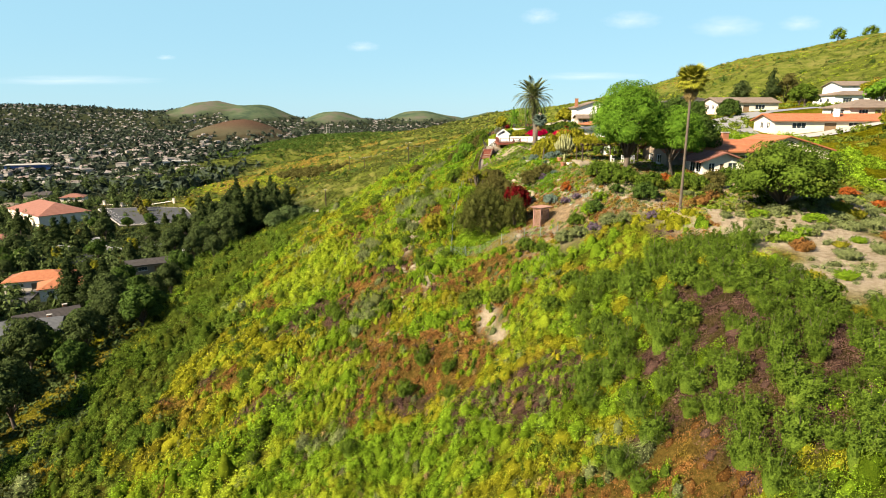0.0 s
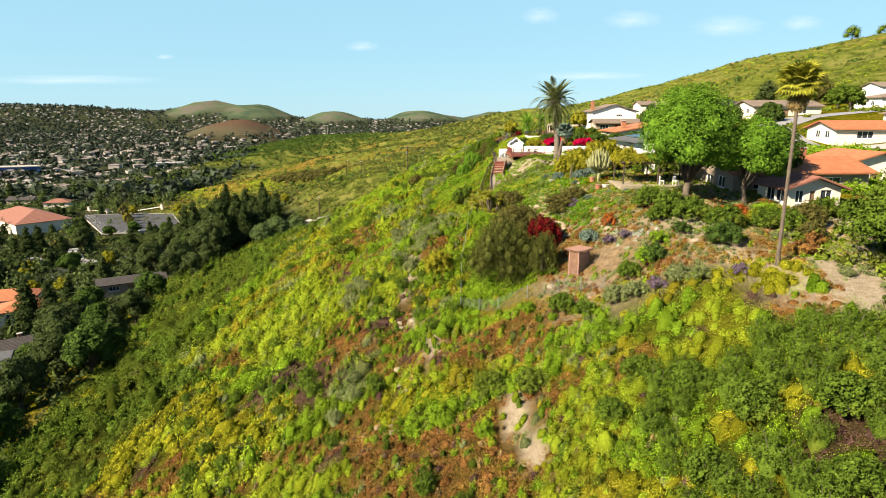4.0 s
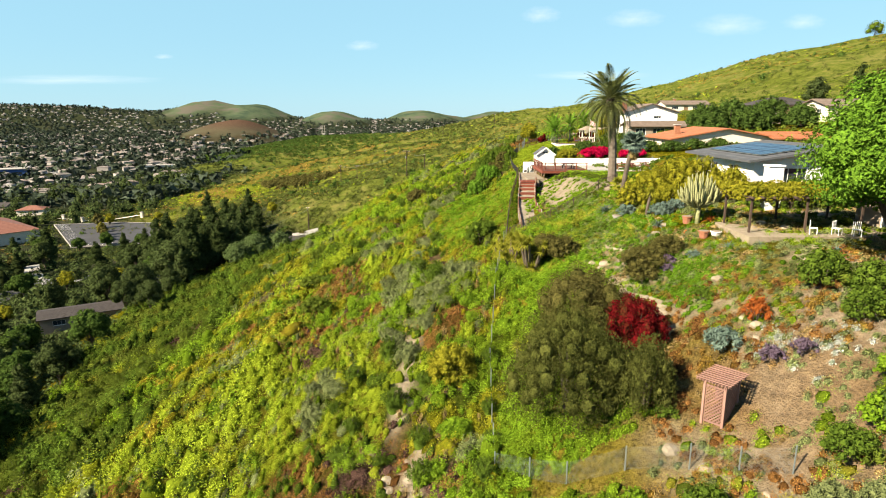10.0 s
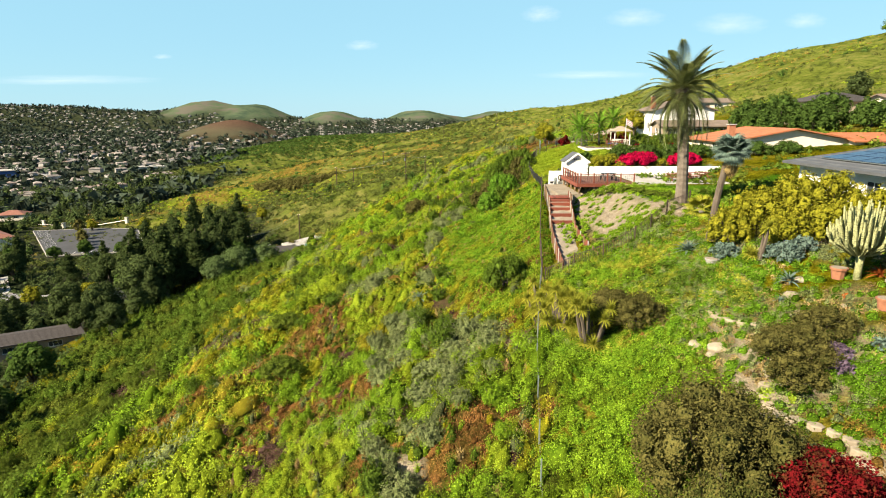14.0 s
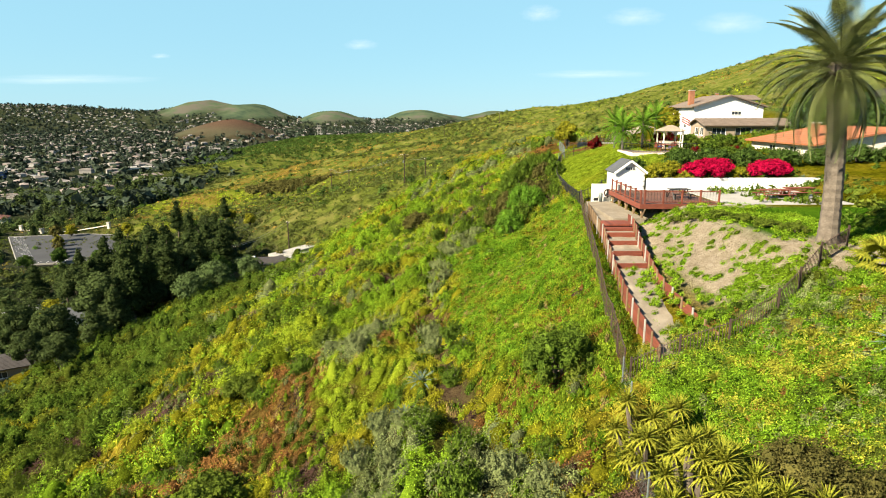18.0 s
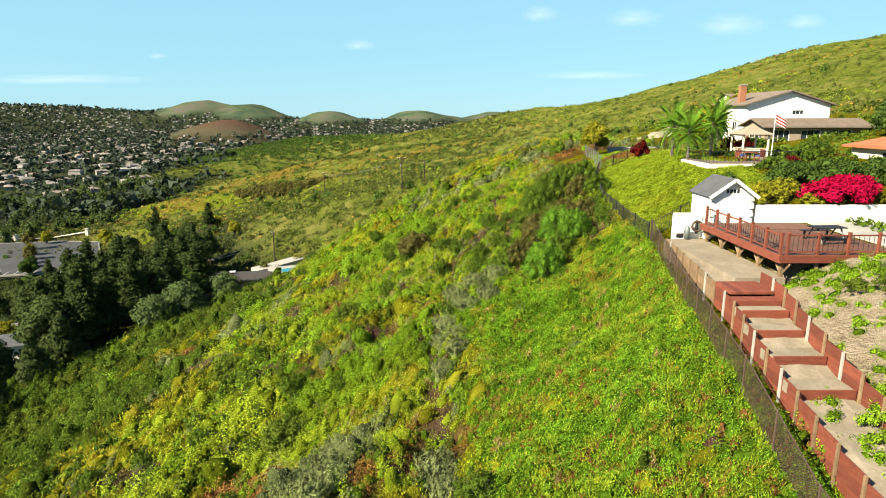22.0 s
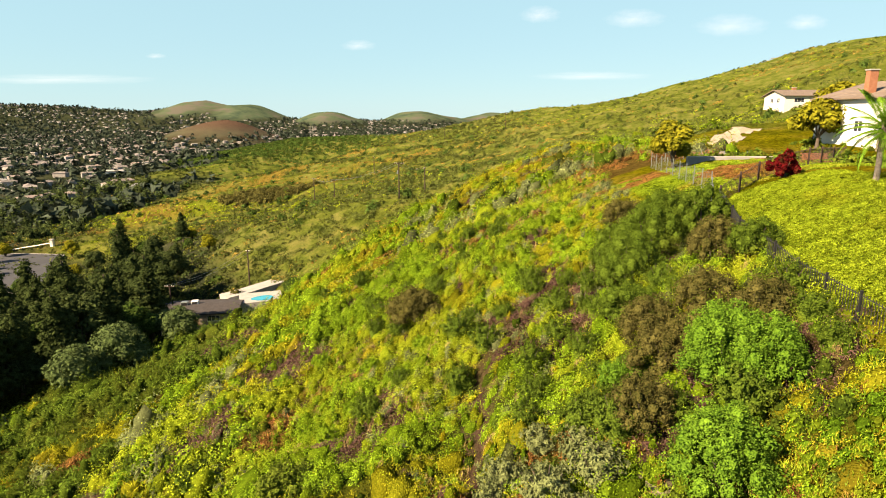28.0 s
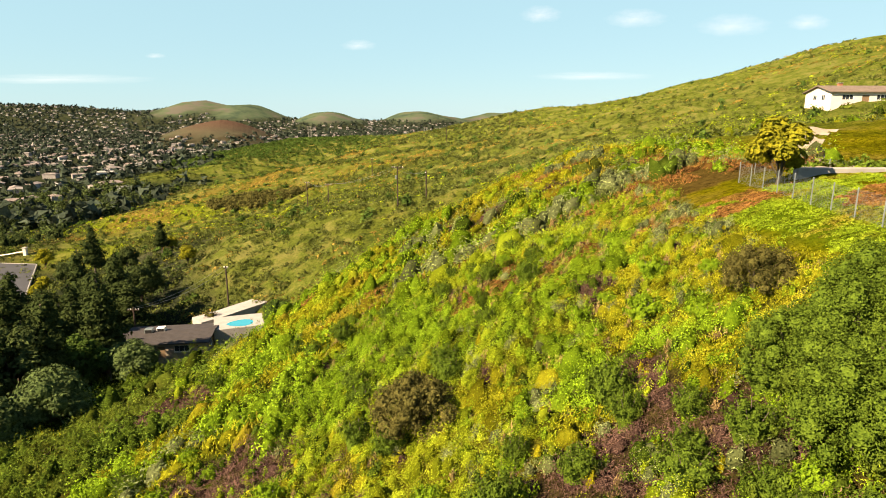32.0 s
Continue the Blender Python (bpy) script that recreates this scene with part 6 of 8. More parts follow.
# ---- trees and palms ----
tree(23.2, 76.4, 11.8, 5.2, 2.6, M_ASH, "large bright green ash tree beside the house", 36000, 0.13, 0.36, 18, 11)
tree(28.6, 75.4, 8.4, 3.7, 2.2, M_ASH, "bright green ash tree behind a larger one", 21000, 0.125, 0.25, 12, 12)
tree(34.0, 81.5, 6.8, 3.4, 1.8, M_DARKLEAF, "dark green tree beside the house", 6000, 0.22, 0.22, 9, 13)
palm(16.6, 109.2, 8.1, 0.42, 4.3, 66, M_PALM, "tall date palm with a thick ringed trunk on the lawn", 1.25, bark=M_DATEBARK, lean=(-0.6, 0.0))
fan_palm(24.7, 61.7, 13.4, 0.12, 1.75, 44, M_YUCCA, "tall thin fan palm with a skirt of dead leaves", lean=(0.3, 0.5), skirt=M_STRAW, bark=M_BARK)
fan_palm(15.0, 99.9, 5.9, 0.2, 1.25, 44, M_AGAVE, "silver fan palm with a bluish crown", 6, skirt=M_STRAW, bark=M_BARK, lean=(0.8, 0))
fan_palm(16.6, 105.2, 0.5, 0.2, 1.3, 20, M_YUCCA, "low golden fan palm on the bank", 7)
for i, (x, y, h) in enumerate(((17.5, 149.0, 1.9), (17.9, 153.7, 2.2), (20.6, 151.5, 2.1), (25.0, 160.0, 2.8))):
    palm(x, y, h, 0.13, 2.6, 30, M_ASH, "slender queen palm above the green bank", 0.9, seed=30 + i, boss=1.2, group="queen palms")
tree(34.6, 60.6, 7.2, 5.6, 1.0, M_SCRUB, "wide dark green spreading tree above a terrace", 15000, 0.17, 0.3, 16, 14)
bush(5.4, 75.6, 3.9, 6.4, M_PEPPER, "dark olive weeping pepper tree by the fence", 26000, 0.062, 21, "tree", aspect=3.6, lobes=14, droop=1.5, name="pepper_tree", hang=0.5)
bush(8.9, 73.2, 1.7, 4.0, M_PEPPER, "olive green weeping shrub beside the arbour", 8500, 0.06, 31, aspect=3.4, droop=0.9, hang=0.5)
bush(9.7, 77.9, 2.0, 3.4, M_RED, "deep red leaved garden shrub", 6500, 0.105, 22)
bush(7.4, 80.8, 3.4, 5.0, M_BRONZE, "large rounded bronze brown shrub", 13000, 0.1, 23)
bush(-1.2, 81.5, 1.8, 2.9, M_GOLD, "yellow-green lemon shrub outside the fence", 3600, 0.14, 24)
bush(2.4, 106.3, 2.0, 2.8, M_SCRUB, "single dark green bush in the grass", 4200, 0.12, 25)
bush(-7.0, 168.3, 2.6, 2.8, M_BRONZE, "wide dark magnolia bush on the slope", 5200, 0.14, 26)
tree(17.7, 181.5, 5.0, 2.2, 0.8, M_GOLD, "small golden green magnolia tree by the fence", 2000, 0.26, 0.12, 7, 27)
bush(17.6, 161.8, 1.0, 1.8, M_RED, "bright red bottlebrush shrub on the bank", 1500, 0.16, 28)
tree(52, 210, 6.5, 4.5, 1.4, M_GOLD, "broad golden green tree before a house", 2600, 0.35, 0.25, 9, 29)
tree(38.4, 192, 5.6, 3.2, 1.4, M_GOLD, "golden green tree beside the white house", 2200, 0.32, 0.2, 8, 30)
for i, (x, y, r, h) in enumerate(((52, 169, 4, 6), (58, 172, 4.2, 6.5), (63, 166, 4, 6), (50, 162, 3.5, 4.6), (57, 160, 3.5, 5), (65, 158, 3.2, 4.6), (70, 150, 3, 4.5))):
    bush(x, y, r, h, M_DARKLEAF, "dense dark green conifer hedge shrub", 2200, 0.36, 60 + i, "tree", group="dark shrubs behind the houses", name="conifer_shrub")
for i, (x, y, h, r, lf, lb) in enumerate(((118, 222, 13, 3.4, M_PINE, "dark cypress pine on the hillside street"), (126, 226, 12, 4.5, M_BRONZE, "dark red leaved tree on the hillside street"), (112, 232, 10, 4, M_EUCA, "grey-green tree on the hillside street"),
                                          (132, 190, 6, 4, M_GOLD, "golden green tree before a white house"), (110, 190, 7, 4, M_SCRUB, "dark green tree on the street"), (97, 165, 6, 3.5, M_SCRUB, "dark green garden tree"),
                                          (100, 140, 6, 4, M_ASH, "bright green garden tree"), (88, 108, 6, 4.5, M_ASH, "bright green garden tree"), (78, 104, 4, 3.5, M_GOLD, "yellow-green tree in a garden"),
                                          (350, 558, 14, 8, M_SCRUB, "lone dark tree on the crest of the hill"), (380, 560, 12, 8, M_SCRUB, "lone dark tree on the crest of the hill"))):
    tree(x, y, h, r, 1.2, lf, lb, 1800, 0.4, 0.25, 9, 80 + i, tall=(i == 0))

# ---- garden plants ----
def shrub_row(rows, leaf, label, count, size, seed, **more):
    for i, (x, y, r, h) in enumerate(rows):
        bush(x, y, r, h, leaf, label, int(0.66 * count * r * r), size * 0.92, seed + i, **more)


shrub_row(((15.6, 98.8, 1.5, 2.5), (17.4, 99.0, 1.9, 3.4), (19.6, 98.6, 2.1, 3.9), (21.8, 98.2, 2.0, 3.9), (23.6, 96.4, 1.6, 3.3), (20.4, 96.0, 1.6, 2.7), (18.0, 96.4, 1.4, 2.3)), M_GOLD, "dense golden green hedge shrub before the house", 1000, 0.15, 100, group="hedge shrubs")
shrub_row(((24.4, 93.0, 1.4, 2.6), (26.8, 92.6, 1.5, 2.8), (29.4, 92.4, 1.5, 2.6), (32.0, 92.2, 1.5, 2.6)), M_SCRUB, "dark green hedge shrub before the house", 900, 0.16, 320, group="hedge shrubs")
pg = thing("pergola", pose(23.6, 87.2, gz(22.0, 86.0)), "timber pergola roofed with wisteria over a shaded patio", "pergola")
for x in (-3.9, 0.0, 3.9):
    for y in (-1.9, 1.9):
        part("post", Geo().box(x - 0.07, x + 0.07, y - 0.07, y + 0.07, -1.2, 2.3, c=0.01), M_POLE, pg)
for y in (-1.9, 1.9):
    part("beam", Geo().box(-4.3, 4.3, y - 0.06, y + 0.06, 2.303, 2.5), M_POLE, pg)
for i in range(12):
    part("rafter", Geo().box(-4.2 + 0.76 * i, -4.13 + 0.76 * i, -2.5, 2.5, 2.503, 2.63), M_POLE, pg)
part("paving", Geo().box(-4.6, 4.6, -3.4, 2.4, -1.5, 0.05, c=0.02), M_SANDSTONE, pg)
part("creeper", crown_mesh("creeper", [(-3.6 + 1.45 * i, 1.3 * j, 2.75 + 0.12 * ((i + j) % 2), 1.25, 0.55) for i in range(6) for j in (-1, 0, 1)], 15000, 0.11, M_GOLD, 1.9, 118, droop=0.5), M_GOLD, pg, "yellow-green wisteria leaves")
shrub_row(((13.0, 86.0, 2.0, 1.6), (14.6, 86.9, 1.5, 1.3), (12.2, 84.6, 1.4, 1.3)), M_BRONZE, "low bronze and olive mound of heather", 2400, 0.08, 115, group="heather mounds")
shrub_row(((14.2, 85.2, 0.7, 0.7), (13.8, 84.3, 0.6, 0.6), (15.0, 72.6, 0.8, 0.9), (16.2, 72.0, 0.7, 0.9)), M_PURPLE, "small purple flowering lavender bush", 900, 0.08, 120, group="lavender bushes", aspect=3.0)
shrub_row(((13.6, 75.0, 1.05, 1.3), (15.7, 84.7, 0.55, 0.6), (14.6, 96.8, 1.0, 1.1), (16.8, 94.4, 1.1, 1.2), (18.2, 95.0, 0.8, 1.0)), M_AGAVE, "small blue-green rounded shrub", 1000, 0.12, 125, group="blue shrubs", aspect=2.6)
shrub_row(((7.2, 94.2, 1.9, 2.3), (8.2, 92.6, 1.5, 1.9)), M_BRONZE, "bronze leaved shrub inside the fence", 2800, 0.085, 130)
shrub_row(((9.6, 72.0, 0.7, 0.7), (15.0, 66.2, 1.2, 1.4), (14.4, 79.6, 0.7, 0.8)), M_SCRUB, "small dark green shrub in the sandy bed", 1300, 0.11, 135)
shrub_row(((15.7, 75.7, 0.9, 1.5),), M_ORANGE, "orange-red flowering shrub in the sandy bed", 1300, 0.1, 140)
shrub_row(((19.6, 76.4, 1.6, 2.2), (20.8, 73.6, 1.7, 2.4), (21.9, 71.4, 1.7, 2.2), (19.4, 72.6, 1.2, 1.6), (24.0, 69.6, 1.9, 2.0)), M_SCRUB, "dark green shrub below the large tree", 1000, 0.15, 145, group="shrubs below the tree")
shrub_row(((27.4, 69.2, 1.6, 1.8), (29.2, 68.4, 1.5, 1.9), (33.8, 71.6, 1.4, 1.8), (36.2, 70.6, 1.6, 2.0), (38.4, 70.0, 1.8, 2.2)), M_SCRUB, "dark green shrub before the white wing", 1000, 0.15, 152)
shrub_row(((31.4, 69.4, 1.7, 2.1), (30.2, 66.8, 1.2, 1.3)), M_BRONZE, "dark red-brown shrub before the white wing", 1200, 0.13, 158)
shrub_row(((16.6, 66.6, 1.2, 1.5), (18.0, 68.4, 1.0, 1.2)), M_LUSH, "fresh green shrub on the bank", 1000, 0.13, 156)
shrub_row(((9.4, 66.0, 1.3, 1.6), (11.0, 64.6, 1.0, 1.2)), M_SCRUB, "green shrub by the wire fence", 1000, 0.13, 158)
shrub_row(((25.0, 72.4, 1.0, 1.0), (26.0, 71.2, 1.0, 0.9), (26.8, 72.6, 1.0, 1.1), (25.6, 69.8, 0.9, 0.9)), M_ORANGE, "orange flowering shrub before the house", 700, 0.13, 160, group="orange shrubs")
shrub_row(((27.0, 70.0, 1.1, 1.3), (34.8, 66.6, 1.3, 2.4)), M_GOLD, "yellow flowering shrub before the house", 800, 0.14, 165)
shrub_row(((20.0, 132.6, 1.9, 1.5), (21.6, 133.2, 1.5, 1.3), (25.6, 132.6, 1.9, 1.4), (27.0, 133.4, 1.4, 1.2)), M_MAGENTA, "vivid magenta bougainvillea spilling over the bank", 1300, 0.14, 170, group="bougainvilleas")
shrub_row(((16.3, 133.6, 1.4, 1.6), (17.8, 134.2, 1.1, 1.4), (18.6, 132.4, 0.8, 0.9), (23.4, 132.4, 0.8, 0.8)), M_GOLD, "clipped golden green garden shrub", 1100, 0.12, 176, group="clipped shrubs")
shrub_row(((15.2, 136.6, 1.4, 1.8), (19.8, 136.8, 1.8, 1.7), (23.0, 137.4, 1.9, 1.7), (26.4, 137.6, 1.9, 1.7), (29.8, 137.4, 1.9, 1.8), (33.2, 137.0, 1.9, 1.8), (36.6, 136.6, 1.9, 1.8), (40.0, 136.2, 1.9, 1.7)), M_DARKLEAF, "dark green hedge on the terrace", 800, 0.15, 180, group="terrace hedge")
shrub_row(((21.5, 142.5, 1.1, 1.0), (27.5, 143.5, 1.3, 1.2), (29.5, 150.5, 1.6, 2.0), (33.0, 156.0, 1.6, 1.8), (26.5, 146.5, 1.2, 1.4), (31.0, 164.0, 1.8, 1.6)), M_SCRUB, "green shrub on the upper terrace", 800, 0.15, 190)
shrub_row(((23.0, 152.9, 1.0, 2.0), (24.6, 153.2, 1.0, 1.8), (24.4, 145.0, 0.8, 0.9), (29.6, 146.8, 0.9, 1.0), (26.8, 140.2, 0.8, 0.7)), M_RED, "red flowering shrub on the terrace", 900, 0.12, 196)
shrub_row(((13.6, 118.6, 0.9, 0.6), (14.6, 117.2, 1.0, 0.6), (15.4, 115.6, 1.0, 0.6), (15.9, 113.8, 1.0, 0.6), (16.6, 112.2, 0.9, 0.7), (13.0, 119.8, 0.8, 0.5)), M_OLIVE, "low olive hedge along the edge of the lawn", 900, 0.1, 200, group="lawn edge hedge")
shrub_row(((38.5, 70.5, 1.6, 1.2), (34.0, 60.0, 1.4, 1.0), (37.0, 62.0, 1.3, 0.9), (41.0, 64.0, 1.4, 1.0), (30.0, 56.0, 1.3, 0.9), (33.0, 53.0, 1.2, 0.9), (45.0, 66.0, 1.5, 1.1), (27.0, 52.0, 1.2, 0.8), (39.0, 58.0, 1.3, 0.9)), M_SAGE, "grey-green rounded shrub on the sandy bench", 800, 0.14, 210, group="bench shrubs")
shrub_row(((36.0, 57.0, 1.2, 0.9), (43.0, 69.5, 1.2, 0.9), (31.5, 59.0, 1.1, 0.8)), M_LUSH, "fresh green rounded shrub on the sandy bench", 800, 0.14, 222, group="bench shrubs")
shrub_row(((48.0, 71.0, 1.4, 1.0), (51.0, 69.0, 1.2, 0.9)), M_ORANGE, "rust orange shrub below the terrace", 800, 0.14, 226)
shrub_row(((5.2, 142.4, 1.7, 3.1), (6.2, 141.6, 1.5, 2.6), (3.6, 138.6, 1.7, 2.9), (2.4, 145.2, 1.1, 1.6)), M_ASH, "bright green elder bush outside the fence", 4200, 0.08, 230)
shrub_row(((4.4, 147.4, 1.7, 2.3), (6.6, 147.2, 1.6, 2.2), (4.0, 144.6, 1.6, 2.3), (5.6, 145.0, 1.5, 2.0), (7.8, 144.8, 1.5, 1.9), (2.2, 142.0, 1.4, 2.0), (9.0, 152.2, 1.5, 2.6), (8.4, 165.6, 1.8, 2.3)), M_BRONZE, "bronze brown scrub bush outside the fence", 3400, 0.075, 234, group="bronze bushes")
shrub_row(((7.4, 157.0, 2.5, 3.6), (9.0, 158.8, 2.2, 3.4), (5.6, 154.4, 2.2, 3.5), (10.2, 156.6, 1.7, 3.1), (6.0, 158.4, 1.8, 2.8), (4.4, 150.4, 1.7, 2.2), (10.2, 150.4, 1.4, 2.0)), M_SCRUB, "dense dark green bush by the fence", 3200, 0.08, 240, group="bushes by the fence")
shrub_row(((-13.5, 131.0, 2.2, 1.8), (-20.0, 126.0, 2.2, 1.6), (-16.0, 108.0, 2.0, 1.5), (-24.0, 150.0, 2.2, 1.8), (-12.0, 147.0, 1.6, 1.5)), M_OLIVE, "dark twiggy bush on the slope", 700, 0.17, 246, group="dark slope bushes")
shrub_row(((-6.5, 92.5, 1.1, 1.0), (-3.4, 96.0, 1.3, 1.2), (-1.8, 98.5, 1.3, 1.2), (-3.0, 101.5, 1.2, 1.2), (-0.8, 95.0, 1.1, 1.0), (-5.0, 99.5, 1.1, 1.1)), M_SAGE, "pale grey-green sagebrush on the slope", 900, 0.13, 252, group="pale sagebrush")
shrub_row(((-2.4, 74.6, 1.1, 0.9), (-1.0, 77.4, 1.2, 1.0), (-3.6, 71.0, 0.9, 0.8)), M_LUSH, "bright green grass clump by the bare cut", 1200, 0.13, 260, aspect=4.0)
shrub_row(((3.2, 60.0, 1.7, 1.6), (6.0, 58.6, 1.5, 1.5)), M_OLIVE, "olive bush below the gardens", 900, 0.15, 264)
shrub_row(((13.4, 64.4, 1.2, 1.3), (14.8, 63.6, 1.1, 1.2), (17.6, 62.6, 1.2, 1.3), (19.0, 61.8, 1.0, 1.1)), M_SAGE, "grey-green lavender clump with upright spikes", 1600, 0.08, 300, group="lavender clumps", aspect=4.0)
shrub_row(((16.2, 63.0, 0.9, 0.9), (21.6, 61.2, 0.8, 0.9)), M_PURPLE, "purple brown heather clump on the bank", 1600, 0.08, 306, aspect=3.0)
shrub_row(((17.0, 66.4, 1.2, 1.6), (22.4, 66.0, 1.6, 2.0), (20.0, 68.6, 1.0, 1.2)), M_DARKLEAF, "glossy green shrub on the dry bank", 1700, 0.1, 310)
shrub_row(((12.5, 55.0, 1.4, 1.8), (14.5, 51.5, 1.5, 1.9), (10.0, 52.0, 1.2, 1.5), (16.0, 47.0, 1.6, 2.0), (19.0, 44.0, 1.6, 2.0), (13.0, 45.0, 1.4, 1.8), (22.0, 41.0, 1.6, 1.9), (17.0, 40.0, 1.5, 1.8), (25.0, 38.0, 1.6, 1.9)), M_SCRUB, "dense dark green bush below the gardens", 900, 0.16, 270, group="bushes below the gardens")
rosette(13.3, 99.2, 1.3, M_AGAVE, "large blue-grey agave on the bank", 34, seed=1)
rosette(15.6, 91.7, 1.0, M_AGAVE, "blue-grey agave in the garden", 28, seed=2)
rosette(-4.6, 111.0, 1.25, M_AGAVE, "large blue-grey agave on the slope", 30, seed=3)
rosette(-5.4, 108.6, 1.1, M_AGAVE, "large blue-grey agave on the slope", 28, seed=4)
rosette(19.2, 90.2, 0.9, M_ORANGE, "orange aloe beside the pale spurge", 26, seed=5, category="aloe", name="aloe")
for i, (x, y) in enumerate(((7.4, 100.8), (8.2, 101.4), (10.4, 97.8), (11.2, 96.2), (9.6, 99.6))):
    rosette(x, y, 0.65, M_YUCCA, "yellow-green yucca rosette on the garden bank", 30, seed=40 + i, category="yucca", name="yucca_rosette", group="yucca rosettes", rise=0.1)
rosette(24.2, 131.4, 1.0, M_AGAVE, "blue-grey agave by the bougainvillea", 26, seed=6)
rosette(28.6, 131.8, 0.9, M_AGAVE, "blue-grey agave on the terrace bank", 26, seed=7)
for i, (x, y, r) in enumerate(((17.9, 84.3, 0.8), (18.8, 84.9, 0.7), (17.2, 85.2, 0.7), (19.6, 83.4, 0.6), (20.6, 84.4, 0.7), (22.0, 80.5, 0.8), (23.2, 81.0, 0.7), (25.0, 72.0, 0.6), (22.6, 82.2, 0.6), (14.4, 90.2, 0.5), (16.8, 92.8, 0.7))):
    rosette(x, y, r, M_LUSH if i % 3 else M_AGAVE, "green aloe rosette in the sandy bed", 20, seed=10 + i, category="aloe", name="aloe", group="aloes in the garden")


def yucca_clump(x, y, stems, label, seed):
    rng = np.random.default_rng(seed)
    t = thing("yucca", pose(x, y, gz(x, y) - 0.1), label, "yucca")
    me = Geo()
    for i in range(64):
        v, f = blade(0.62, 0.1, 0.2, 0.1, 4)
        me.add(v, f, pose(0, 0, 0, 0, -84 + 120 * (1 - i / 64), 137.5 * i))
    me = me.mesh("leaf_head", M_YUCCA)
    for i in range(stems):
        w, h = rng.uniform(0, 6.28), rng.uniform(0.3, 2.7)
        rr = rng.uniform(0.1, 1.3)
        e = Vector((rr * math.cos(w), rr * math.sin(w), h))
        s = part("stem", Geo().tube([(e.x * 0.25, e.y * 0.25, -0.3), (e.x * 0.7, e.y * 0.7, h * 0.5), e], [0.13, 0.1, 0.08], 6), M_BARK, t)
        part("leaf_head", me, M_YUCCA, s, m=Matrix.Translation(e))
    return t


yucca_clump(4.4, 95.2, 34, "tall branching yellow-green yucca by the fence", 1)
yucca_clump(3.3, 80.9, 3, "small yellow-green yucca by the fence", 2)
yucca_clump(4.0, 98.4, 28, "tall branching yellow-green yucca by the fence", 6)
yucca_clump(5.6, 92.6, 20, "branching yellow-green yucca by the fence", 7)
yucca_clump(15.6, 95.2, 4, "yellow-green yucca in the garden", 5)

# the candelabra spurge
sp = thing("candelabra_spurge", pose(18.2, 90.4, gz(18.2, 90.4) - 0.1), "pale candelabra spurge with crowded upright arms", "cactus")
rng = np.random.default_rng(9)
part("trunk", Geo().tube([(0, 0, -0.2), (0.02, 0, 0.7), (0.05, 0, 1.5)], [0.2, 0.17, 0.22], 8), M_CACTUS, sp, smooth=True)
for i in range(70):
    w, q = 2.4 * i, math.sqrt((i + 0.5) / 70)
    e = Vector((1.7 * q * math.cos(w), 1.5 * q * math.sin(w), 4.0 - 1.5 * q * q + rng.uniform(-0.3, 0.2)))
    b = Vector((0.25 * e.x, 0.25 * e.y, 1.3 + 0.4 * (1 - q)))
    m = Vector((0.85 * e.x, 0.85 * e.y, 1.9 + 0.5 * (1 - q)))
    part("arm", Geo().tube([b, b.lerp(m, 0.5), m, m.lerp(e, 0.5), e], [0.05, 0.07, 0.085, 0.09, 0.045], 5), M_CACTUS, sp)

# ---- low growth in the garden ----
def inside(count, x0, x1, y0, y1, keep):
    p = np.stack((RNG.uniform(x0, x1, count), RNG.uniform(y0, y1, count)), 1)
    k = keep(p[:, 0], p[:, 1]) * ~wild(p[:, 0], p[:, 1])
    return p[RNG.random(count) < k]


lime = lambda x, y: np.clip(bump(x, y, 8.6, 97, 4.5, 5.5) * 1.5 + bump(x, y, 14.6, 82.4, 1.8, 2.4) + bump(x, y, 12.6, 95.5, 1.2, 2.5), 0, 1)
p = inside(6500, 3, 22, 74, 106, lambda x, y: lime(x, y))
clumps("lime_ground_cover", p, RNG.uniform(0.25, 0.5, len(p)), RNG.uniform(0.2, 0.5, len(p)), 54, 0.055, M_HERB, "lime green ground cover on the garden bank", "ground cover", aspect=2.0)
for count, seed, r, h, per, leaf, material, label, category in (
        (900, 71, 0.32, 0.45, 60, 0.06, M_YUCCA, "yellow-green low shrubs in the bed inside the fence", "shrubs"), (700, 73, 0.28, 0.22, 50, 0.05, M_RUST, "rust and orange low growth in the bed inside the fence", "ground cover"),
        (700, 75, 0.26, 0.38, 60, 0.06, M_SAGE, "grey-green succulents in the bed inside the fence", "succulents"), (700, 77, 0.4, 0.5, 60, 0.06, M_SCRUB, "dark green weeds in the bed inside the fence", "weeds")):
    p = inside(count, 4, 14, 91, 106, lambda x, y: patch(x, y, 2.5, seed, 0.5))
    clumps("bed_cover", p, r * RNG.uniform(0.7, 1.4, len(p)), h * RNG.uniform(0.7, 1.4, len(p)), per, leaf, material, label, category, aspect=2.2)
p = inside(4500, 1, 12, 72, 104, lambda x, y: step(11, 7, x) * 0.9)
clumps("fence_weeds", p, RNG.uniform(0.25, 0.6, len(p)), RNG.uniform(0.25, 0.6, len(p)), 50, 0.07, M_LUSH, "lush green weeds inside the fence", "weeds", aspect=2.0)
p = inside(7000, 8, 34, 58, 104, lambda x, y: 0.45 * step(0.38, 0.52, fractal(x, y, 4, 33)))
clumps("garden_succulents", p, RNG.uniform(0.2, 0.45, len(p)), RNG.uniform(0.15, 0.4, len(p)), 40, 0.06, M_SAGE, "low grey-green succulents in the sandy beds", "succulents", aspect=2.4)
p = inside(7000, 8, 34, 58, 104, lambda x, y: 0.6 * step(0.45, 0.6, fractal(x, y, 5, 35)))
